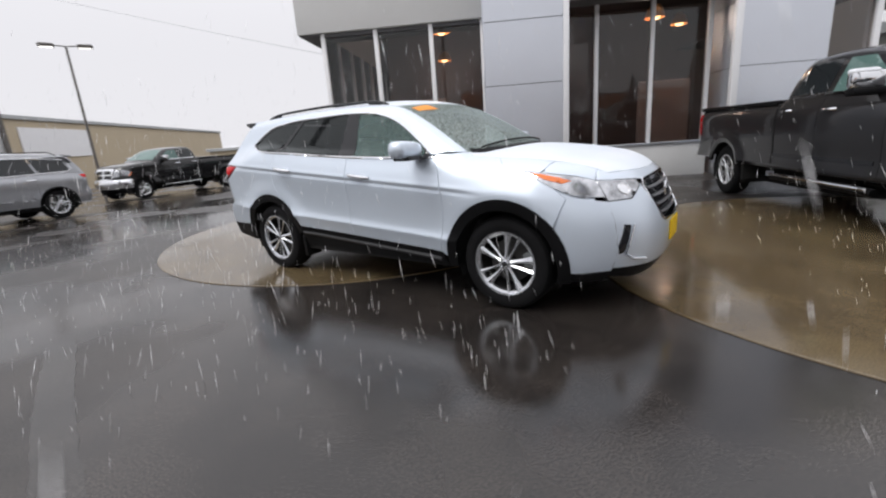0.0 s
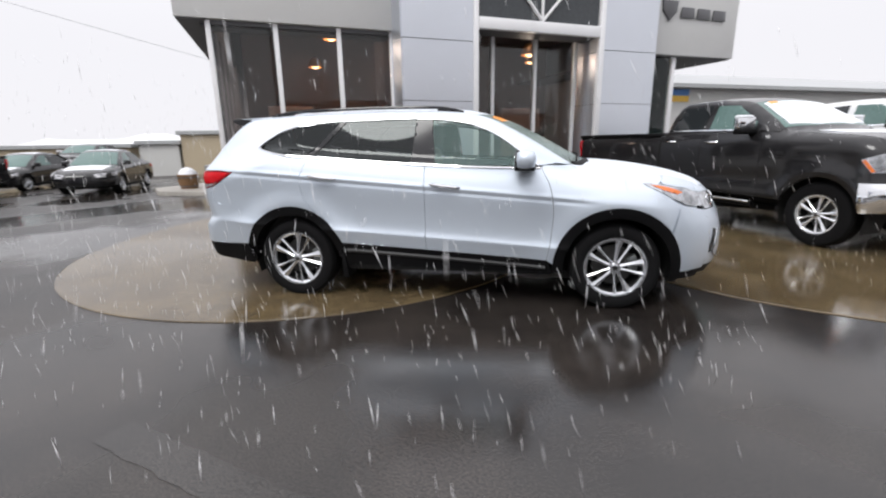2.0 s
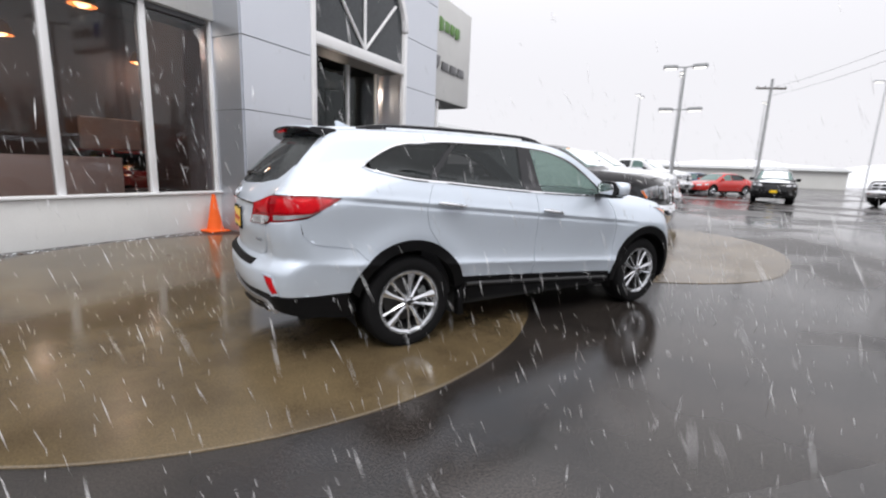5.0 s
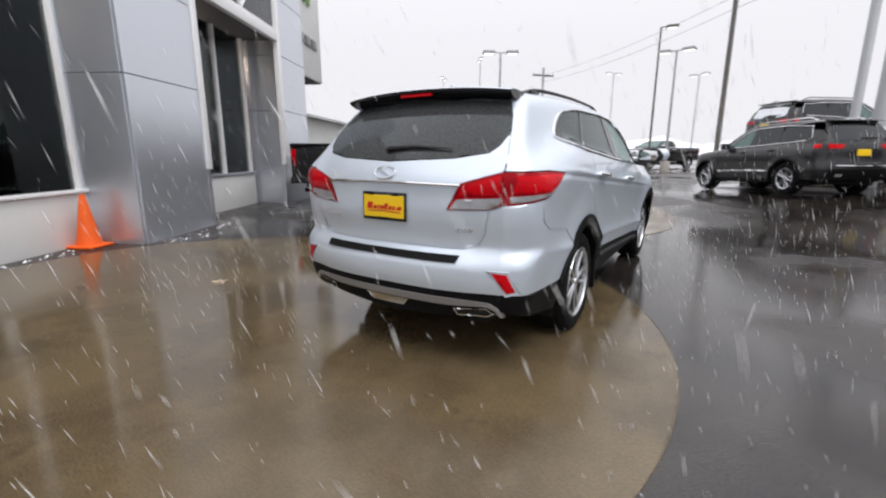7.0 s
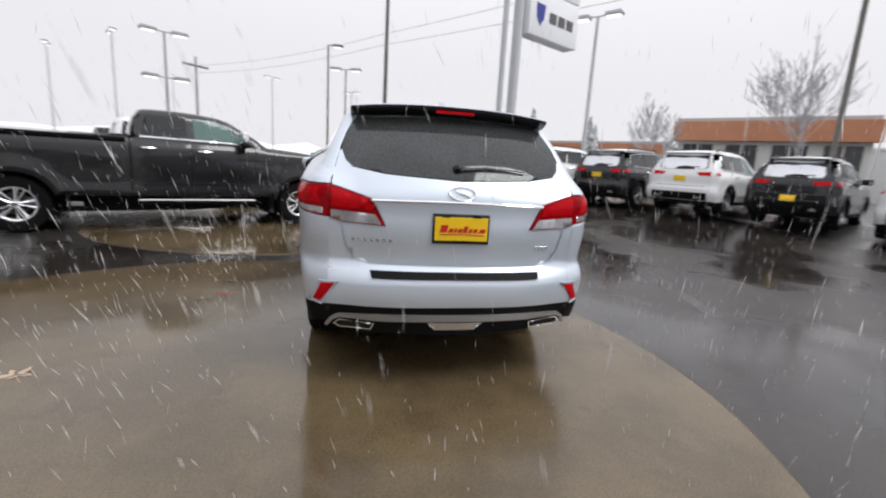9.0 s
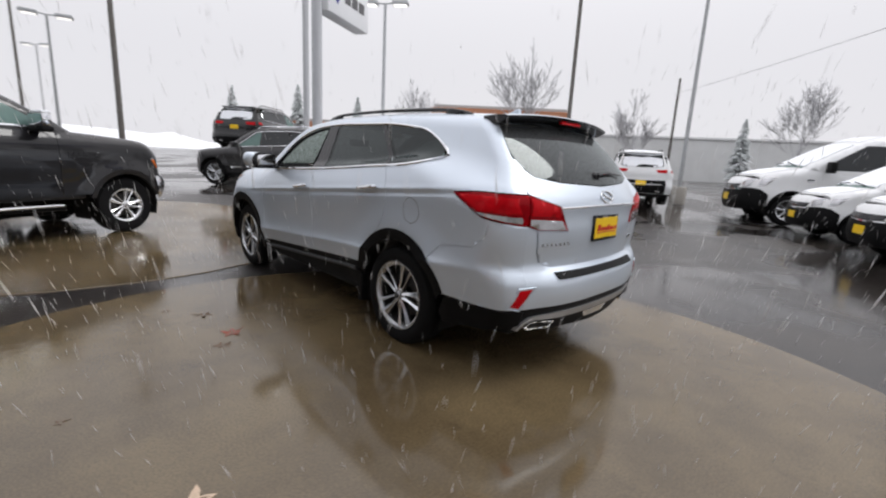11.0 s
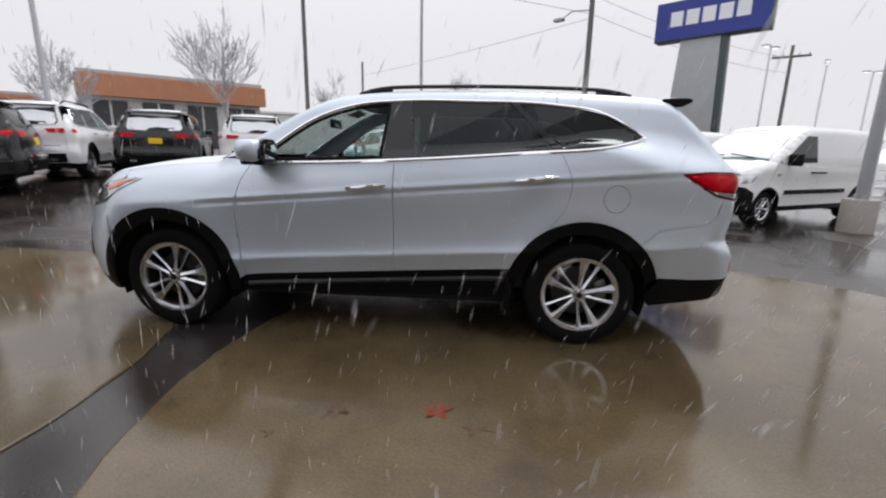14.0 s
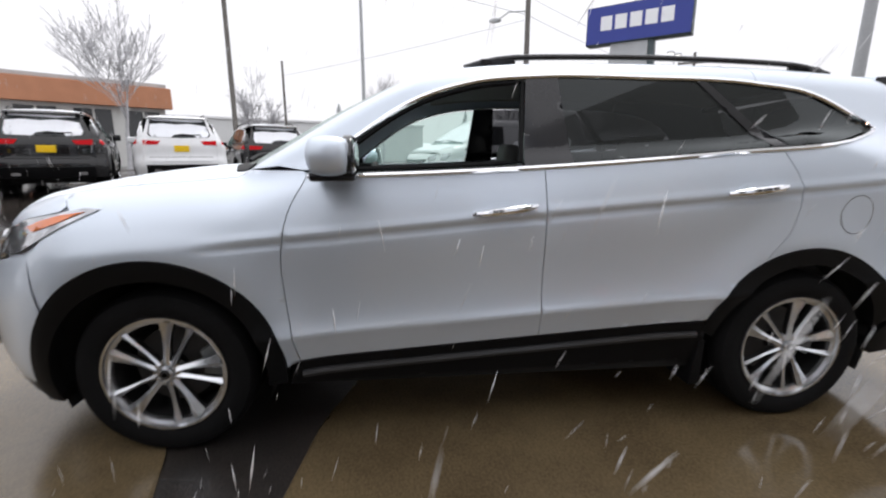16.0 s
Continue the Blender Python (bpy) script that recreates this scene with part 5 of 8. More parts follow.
        if spec.get("snow_mirror"):
            part("snow_cap", box((mx - 0.05, min(s * (wb + 0.06), s * (wb + ml)), mz + spec.get("mirror_h", 0.14) - 0.03), (mx + 0.06, max(s * (wb + 0.06), s * (wb + ml)), mz + spec.get("mirror_h", 0.14) + 0.02), 0.02, 2), SNOW, car)
        part("sill_panel", box((hubs[1] + ra, min(s * (hw - 0.14), s * (hw - 0.05)), sill - spec.get("sill_depth", 0.1)), (hubs[0] - ra, max(s * (hw - 0.14), s * (hw - 0.05)), sill + 0.02), 0.02, 2), clad, car)
        for nm, view, poly, mat, off in spec["side_bits"]:
            part(nm, lifted(F, "side", poly, st, 0.012, 0, off=off, sign=s), mat, car)
    # top panels
    flat = lambda xs, s: [(x, s * yat(x)) for x in xs]
    part("roof", lifted(F, "top", flat(span(x_end, x_head, 12), 1) + flat(span(x_head, x_end, 12), -1), st * 1.5, 0.03, 0.0), paint, car)
    part("windscreen", lifted(F, "top", flat(span(x_head, x_cowl, 8), 1) + [(x_cowl + 0.10, hy * 0.5), (x_cowl + 0.13, 0), (x_cowl + 0.10, -hy * 0.5)] + flat(span(x_cowl, x_head, 8), -1), st, 0.0, 0.0, off=-0.001), spec.get("screen_mat", PANE_GREEN), car, "windscreen glass")
    part("bonnet", lifted(F, "top", flat(span(x_cowl, x_h1, 8), 1) + [(x_h1 + 0.08, hy * 0.5), (x_h1 + 0.10, 0), (x_h1 + 0.08, -hy * 0.5)] + flat(span(x_h1, x_cowl, 8), -1) + [(x_cowl + 0.10, -hy * 0.5), (x_cowl + 0.13, 0), (x_cowl + 0.10, hy * 0.5)], st, 0.03, 0.003), paint, car)
    # nose and tail
    z_top = up_at(x_h1) - 0.005
    part("nose_panel", lifted(F, "front", [(ys, sill), (ys, z_top), (ys * 0.5, z_top + 0.03), (0, z_top + 0.04), (-ys * 0.5, z_top + 0.03), (-ys, z_top), (-ys, sill)], st, 0.05, 0.0), spec.get("nose_mat", paint), car)
    for nm, poly, mat, off in spec["front_bits"]:
        part(nm, lifted(F, "front", poly, st, 0.015, 0, off=off), mat, car)
    if not spec.get("hide_tail"):
        ztl = spec["gate_top"]
        part("tailgate", lifted(F, "rear", [(yr_, sill + 0.02), (yr_, spec.get("tail_top", ztl)), (min(yr_, spec.get("gate_half", yr_)), ztl), (-min(yr_, spec.get("gate_half", yr_)), ztl), (-yr_, spec.get("tail_top", ztl)), (-yr_, sill + 0.02)], st, 0.05, 0.0), paint, car)
        for nm, poly, mat, off in spec["rear_bits"]:
            part(nm, lifted(F, "rear", poly, st, 0.015, 0, off=off), mat, car)
    if spec.get("cab_back"):
        part("cab_back", lifted(F, "rear", [(ry, bed[2]), (ry, up_at(x_end) - 0.04), (-ry, up_at(x_end) - 0.04), (-ry, bed[2])], st, 0.03, 0.0), paint, car)
        part("back_window", lifted(F, "rear", [(0.55, bed[2] + 0.12), (0.5, 1.82), (-0.5, 1.82), (-0.55, bed[2] + 0.12)], st, 0.01, 0, off=0.004), PANE, car)
        x0, x1, zt = bed
        part("bed_floor", box((x1 + 0.05, -hw + 0.2, 0.82), (x0, hw - 0.2, 0.88), 0.01, 1), DARK, car)
        for s in (1, -1):
            part("bed_wall", box((x1 + 0.05, min(s * (hw - 0.2), s * (hw - 0.17)), 0.82), (x0, max(s * (hw - 0.2), s * (hw - 0.17)), zt - 0.06), 0.005, 1), DARK, car)
            part("bed_rail", box((x1 + 0.03, min(s * (hw - 0.20), s * (hw - 0.03)), zt - 0.075), (x0 - 0.01, max(s * (hw - 0.20), s * (hw - 0.03)), zt - 0.01), 0.02, 2), BLACK_PLASTIC, car)
        part("bed_front", box((x0 - 0.04, -hw + 0.1, 0.75), (x0, hw - 0.1, zt - 0.02), 0.01, 1), paint, car)
        part("bed_gate", box((x1 + 0.02, -hw + 0.08, 0.8), (x1 + 0.09, hw - 0.08, zt - 0.02), 0.015, 2), paint, car)
    part("underbody", box((x_rear + 0.25, -hw + 0.3, sill - 0.1), (x_front - 0.2, hw - 0.3, sill + 0.25), 0.03, 1), DARK, car)
    for nm, view, poly, off in spec.get("snow", []):
        part(nm, lifted(F, view, poly, st, 0.02, 0, off=off), SNOW, car, "wet snow")
    for b, nm, mat in spec.get("extra", lambda f: [])(F):
        part(nm, b, mat, car)
    return car


def mirrored(pts):
    return pts + [(-a, b) for a, b in pts[::-1]]


def both(nm, pts, mat, off=0.006):
    return [(nm, pts, mat, off), (nm, [(-a, b) for a, b in pts[::-1]], mat, off)]


def plate(y, z, w=0.15, h=0.07, mat=None):
    return ("dealer_plate", [(y + w, z - h), (y + w, z + h), (y - w, z + h), (y - w, z - h)], mat or YELLOW, 0.014)


def suv_spec(paint, snow=True, dark=False, low=False):
    """A mid-size boxy SUV, 4.8 m long."""
    trim = [(0.60, 1.16), (-0.5, 1.19), (-1.85, 1.24), (-1.98, 1.30), (-1.85, 1.56), (-1.2, 1.62), (-0.3, 1.63), (0.05, 1.59), (0.60, 1.22)]
    s = dict(
        paint=paint, hubs=(1.457, -1.457), tyre=0.385, arch=0.47, half=0.955, belt_half=0.865, belt_z=1.14, sill=0.37, step=0.07,
        top=[(-2.5, 1.12), (-1.5, 1.22), (0.5, 1.16), (0.9, 1.18), (1.5, 1.14), (2.0, 1.08), (2.3, 1.0), (2.42, 0.86)],
        nose=[(0.2, 2.25), (0.4, 2.38), (0.6, 2.41), (0.8, 2.39), (0.95, 2.36), (1.05, 2.31), (1.2, 2.15)],
        tail=[(0.3, -2.34), (0.5, -2.45), (0.68, -2.46), (0.78, -2.42), (1.05, -2.40), (1.15, -2.37), (1.3, -2.3)],
        roof=[(-2.2, 1.68), (-1.5, 1.74), (-0.6, 1.765), (0.0, 1.74), (0.4, 1.69)],
        screen=[(1.1, 1.2), (1.18, 1.14), (1.4, 0.78), (1.6, 0.42), (1.75, 0.1)],
        back=[(1.05, -2.4), (1.15, -2.37), (1.4, -2.24), (1.6, -2.12), (1.72, -2.0)],
        belt=[(-2.4, 1.20), (-1.0, 1.18), (0.5, 1.15), (1.0, 1.16)], cowl=0.95, header=0.22, roof_end=-2.0, glass_end=-2.2, roof_half=0.62, hood_half=0.76, hood_end=2.12,
        seams=[0.95, -0.15, -1.05], panel_names=["fender", "front_door", "rear_door", "quarter_panel"], tail_top=1.20,
        windows=[([(0.55, 1.18), (-0.12, 1.20), (-0.12, 1.60), (0.02, 1.575), (0.55, 1.24)], PANE_GREEN), ([(-0.18, 1.20), (-1.12, 1.22), (-1.02, 1.61), (-0.18, 1.615)], PANE), ([(-1.18, 1.23), (-1.86, 1.26), (-1.92, 1.31), (-1.82, 1.53), (-1.08, 1.60)], PANE)],
        trim=trim, handles=[(-0.02, 1.04), (-0.95, 1.06)], mirror=(0.62, 1.16, 0.24), gate_top=1.66, gate_half=0.58, plan_back=0.12, spokes=10, rim=0.245,
        handle_mat=CHROME if not dark else paint,
        front_bits=[("grille", mirrored([(0.0, 0.98), (0.45, 0.98), (0.45, 0.82), (0.0, 0.82)]), GLOSS_BLACK, 0.006), ("lower_intake", mirrored([(0, 0.62), (0.55, 0.62), (0.5, 0.45), (0, 0.45)]), BLACK_PLASTIC, 0.006)]
        + both("headlight", [(0.50, 0.98), (0.69, 1.0), (0.69, 0.88), (0.50, 0.86)], CLEAR_LENS) + [plate(0, 0.62)],
        rear_bits=[("rear_window", mirrored([(0.0, 1.20), (0.58, 1.22), (0.63, 1.28), (0.56, 1.60), (0.0, 1.63)]), PANE, 0.008),
                   ("rear_valance", mirrored([(0.0, 0.80), (0.70, 0.82), (0.74, 0.70), (0.72, 0.40), (0.0, 0.40)] if low else [(0.0, 0.60), (0.72, 0.60), (0.72, 0.40), (0.0, 0.40)]), BLACK_PLASTIC, 0.008),
                   ("gate_gap", mirrored([(0.0, 0.775), (0.64, 0.775), (0.64, 0.765), (0.0, 0.765)]), DARK, 0.003),
                   ("gate_trim", mirrored([(0.0, 0.69), (0.60, 0.69), (0.60, 0.672), (0.0, 0.672)]), CHROME if dark else paint, 0.012)]
        + both("tail_light", [(0.40, 1.13), (0.735, 1.15), (0.735, 1.045), (0.47, 1.05)], RED_LENS, 0.01) + both("exhaust_tip", [(0.44, 0.44), (0.58, 0.44), (0.58, 0.50), (0.44, 0.50)], CHROME, 0.015) + [plate(0, 0.72 if low else 0.96)],
        side_bits=[("tail_light_wing", "side", [(-2.10, 1.14), (-2.34, 1.15), (-2.345, 1.045), (-2.16, 1.06)], RED_LENS, 0.008), ("headlight_wing", "side", [(1.95, 1.0), (2.1, 1.0), (2.15, 0.88), (2.02, 0.90)], CLEAR_LENS, 0.008),
                   ("door_moulding", "side", [(0.9, 0.58), (0.9, 0.53), (-1.0, 0.55), (-1.0, 0.60)], CHROME if dark else paint, 0.014)],
        extra=lambda F: [(tube([(0.05, s * 0.60, 1.70), (-0.1, s * 0.60, 1.775), (-1.6, s * 0.59, 1.775), (-1.8, s * 0.58, 1.69)], 0.014, 6), "roof_rail", CHROME if dark else BLACK_PLASTIC) for s in (1, -1)]
        + [(prism([(-1.95, 1.70), (-2.18, 1.67), (-2.20, 1.65), (-2.0, 1.62)], -0.58, 0.58, "y", 0.01), "spoiler", GLOSS_BLACK if dark else paint), (tube([(-2.345, 0.02, 1.27), (-2.33, -0.22, 1.27), (-2.30, -0.42, 1.28)], 0.012, 6), "rear_wiper", BLACK_PLASTIC)])
    if snow:
        s["snow"] = [("snow_on_roof", "top", [(0.1, 0.55), (-1.95, 0.55), (-1.95, -0.55), (0.1, -0.55)], 0.014), ("snow_on_bonnet", "top", [(1.1, 0.66), (2.05, 0.6), (2.15, 0), (2.05, -0.6), (1.1, -0.66)], 0.01),
                     ("snow_on_screen", "top", [(0.30, 0.5), (0.95, 0.58), (1.0, 0), (0.95, -0.58), (0.30, -0.5)], 0.01),
                     ("snow_on_rear_window", "rear", [(0.56, 1.22), (0.60, 1.30), (0.565, 1.50), (0.32, 1.525), (0.05, 1.505), (-0.2, 1.53), (-0.45, 1.50), (-0.56, 1.48), (-0.60, 1.31), (-0.57, 1.23), (-0.33, 1.21), (-0.28, 1.28), (-0.05, 1.30), (0.12, 1.27), (0.18, 1.21)], 0.014),
                     ("snow_on_spoiler", "rear", [(0.50, 1.585), (0.50, 1.63), (-0.50, 1.63), (-0.50, 1.585), (-0.2, 1.57), (0.1, 1.58)], 0.02)]
    return s


BRIGHT_WHEEL = material("polished_alloy", (0.85, 0.86, 0.88), 0.2, 0.75, 0.06, 10, 200)


def pickup_spec(paint, snow=True):
    """A heavy crew-cab pickup, 6.3 m long."""
    chrome_front = [("grille", mirrored([(0.0, 1.27), (0.42, 1.26), (0.50, 1.22), (0.46, 0.86), (0.0, 0.84)]), CHROME, 0.02)] + both("grille_opening", [(0.05, 1.20), (0.40, 1.19), (0.42, 1.06), (0.05, 1.07)], GLOSS_BLACK, 0.028) + both("grille_opening", [(0.05, 1.02), (0.42, 1.01), (0.40, 0.89), (0.05, 0.89)], GLOSS_BLACK, 0.028)
    s = dict(
        paint=paint, hubs=(2.044, -2.044), tyre=0.41, arch=0.53, half=1.0, belt_half=0.93, belt_z=1.42, sill=0.60, step=0.06, flare=0.035, lip=0.06, clad=paint, sill_depth=0.06,
        top=[(-3.4, 1.46), (-0.7, 1.47), (0.9, 1.45), (1.3, 1.46), (1.9, 1.43), (2.4, 1.38), (2.7, 1.30), (2.87, 1.17)],
        nose=[(0.4, 2.82), (0.6, 2.94), (0.75, 2.96), (0.85, 2.90), (1.0, 2.87), (1.2, 2.83), (1.35, 2.70)],
        tail=[(0.4, -3.18), (0.55, -3.26), (0.72, -3.26), (0.80, -3.22), (1.3, -3.22), (1.5, -3.2)],
        roof=[(-0.9, 1.93), (-0.3, 1.975), (0.2, 1.975), (0.7, 1.93), (1.1, 1.86)],
        screen=[(1.4, 1.62), (1.48, 1.56), (1.7, 1.2), (1.85, 0.92), (1.98, 0.6)],
        back=[(1.3, -0.66), (1.5, -0.66), (1.75, -0.60), (1.95, -0.5)],
        belt=[(-3.4, 1.47), (-0.7, 1.47), (0.2, 1.455), (1.2, 1.44), (1.5, 1.44)], cowl=1.38, header=0.78, roof_end=-0.56, glass_end=-0.64, roof_half=0.66, hood_half=0.82, hood_end=2.54, cab_back=True,
        bed=(-0.70, -3.22, 1.47), seams=[1.22, 0.20, -0.655], panel_names=["fender", "front_door", "rear_door", "bed_side"], tail_top=1.44,
        windows=[([(1.02, 1.48), (0.26, 1.49), (0.26, 1.85), (0.62, 1.83), (1.02, 1.58)], PANE_GREEN), ([(0.15, 1.49), (-0.50, 1.50), (-0.42, 1.84), (0.15, 1.86)], PANE)],
        handles=[(0.40, 1.30), (-0.42, 1.31)], handle_mat=CHROME, mirror=(1.0, 1.50, 0.30), mirror_h=0.15, mirror_mat=CHROME, mirror_foot=True, split_front=0.74, split_rear=0.82, lean=0.42, plan_front=0.35, plan_rear=0.05, hide_tail=False, gate_top=1.44,
        rim=0.245, spokes=10, wheel_mat=BRIGHT_WHEEL, plan_back=0.05, snow_mirror=snow,
        front_bits=chrome_front + both("headlight", [(0.50, 1.20), (0.73, 1.18), (0.73, 0.96), (0.50, 0.94)], HEADLIGHT, 0.012) + [("chrome_bumper", mirrored([(0.0, 0.84), (0.74, 0.84), (0.74, 0.52), (0.5, 0.48), (0.0, 0.48)]), CHROME, 0.03), plate(0, 0.62)]
        + both("fog_light", [(0.56, 0.71), (0.65, 0.71), (0.65, 0.66), (0.56, 0.66)], GREY_ALLOY, 0.034),
        rear_bits=[("rear_bumper", mirrored([(0.0, 0.78), (0.82, 0.78), (0.82, 0.58), (0.0, 0.58)]), CHROME, 0.04)] + both("tail_light", [(0.70, 1.34), (0.815, 1.34), (0.815, 0.98), (0.70, 0.98)], RED_LENS, 0.01),
        side_bits=[("headlight_wing", "side", [(2.44, 1.10), (2.685, 1.21), (2.725, 0.98), (2.55, 0.95)], HEADLIGHT, 0.012), ("turn_lens", "side", [(2.455, 1.09), (2.485, 1.10), (2.57, 0.975), (2.55, 0.96)], AMBER, 0.018),
                   ("bumper_wing", "side", [(2.48, 0.84), (2.80, 0.84), (2.83, 0.52), (2.52, 0.50)], CHROME, 0.03), ("tail_light_wing", "side", [(-3.05, 1.34), (-3.16, 1.34), (-3.16, 0.98), (-3.05, 0.98)], RED_LENS, 0.01),
                   ("bed_gap", "side", [(-0.642, 0.62), (-0.642, 1.46), (-0.672, 1.46), (-0.672, 0.62)], DARK, 0.006),
                   ("door_moulding", "side", [(1.15, 0.76), (1.15, 0.715), (-0.62, 0.715), (-0.62, 0.76)], GLOSS_BLACK, 0.012),
                   ("window_sill_trim", "side", [(1.02, 1.482), (1.02, 1.462), (-0.52, 1.478), (-0.52, 1.498)], CHROME, 0.012)]
        + [("model_badge", "side", [(1.32 + i * 0.062, 1.135), (1.37 + i * 0.062, 1.135), (1.37 + i * 0.062, 1.18), (1.32 + i * 0.062, 1.18)], GREY_ALLOY, 0.006) for i in range(4)]
        + [("model_badge", "side", [(1.32, 1.10), (1.56, 1.10), (1.56, 1.118), (1.32, 1.118)], GREY_ALLOY, 0.006), ("drive_badge", "side", [(1.65, 1.12), (1.73, 1.12), (1.72, 1.175), (1.66, 1.16)], GREY_ALLOY, 0.006)],
        extra=lambda F: [(tube([(1.2, s * 0.98, 0.44), (1.1, s * 1.0, 0.45), (-0.5, s * 1.0, 0.45), (-0.6, s * 0.98, 0.44)], 0.055, 10, flat=0.8), "side_step", BLACK_PLASTIC) for s in (1, -1)] + [(tube([(1.18, s * 1.03, 0.475), (1.1, s * 1.045, 0.48), (-0.5, s * 1.045, 0.48), (-0.58, s * 1.03, 0.475)], 0.019, 8), "step_trim", CHROME) for s in (1, -1)]
        + [(box((-3.0, s * 0.45 - 0.06, 0.40), (2.5, s * 0.45 + 0.06, 0.56), 0.02, 1), "frame_rail", DARK) for s in (1, -1)]
        + [(tube([(x, -0.80, 0.41), (x, -0.12, 0.41), (x, 0.12, 0.41), (x, 0.80, 0.41)], [0.05, 0.07, 0.16, 0.06] if x < 0 else [0.05, 0.12, 0.06, 0.05], 10), "axle", DARK) for x in (2.044, -2.044)]
        # tank and gearbox are made-up low blocks that keep light from passing underneath
        + [(box((-1.3, -0.62, 0.27), (0.35, 0.55, 0.58), 0.06, 2), "fuel_tank", RUBBER), (tube([(1.2, -0.5, 0.36), (0.2, -0.66, 0.31), (-1.5, -0.66, 0.31), (-2.3, -0.7, 0.46), (-3.0, -0.7, 0.44)], 0.045, 8), "exhaust_pipe", RUBBER), (box((0.4, -0.42, 0.27), (2.3, 0.42, 0.62), 0.06, 2), "gearbox", RUBBER), (lathe([(0.0, 0.34), (0.38, 0.34), (0.40, 0.42), (0.38, 0.52), (0.0, 0.52)], 24, "z", m=pose(-2.6, 0, 0)), "spare_wheel", RUBBER)]
        + [(box((0.65, s * 0.80 - 0.02, 0.42), (0.70, s * 0.80 + 0.02, 0.60), 0.005, 1), "step_bracket", DARK) for s in (1, -1)] + ([(lifted(F, "top", [(0.84, -0.36), (0.84, -0.52), (0.91, -0.53), (0.91, -0.37)], 0.03, 0.004, 0, off=0.014), "windscreen_sticker", STICKER)] if paint is GREY_PAINT else []) + [(box((-1.48, s * 0.86 - 0.12, 0.30), (-1.45, s * 0.86 + 0.12, 0.72), 0.01, 1), "mud_flap", DARK) for s in (1, -1)])
    if snow:
        s["snow"] = [("snow_on_screen", "top", [(0.86, 0.60), (1.36, 0.72), (1.48, 0.3), (1.48, -0.3), (1.36, -0.72), (0.86, -0.60)], 0.012), ("snow_on_bonnet", "top", [(1.6, 0.5), (2.15, 0.55), (2.3, 0.2), (2.25, -0.3), (2.05, -0.55), (1.6, -0.5)], 0.004)]
    return s


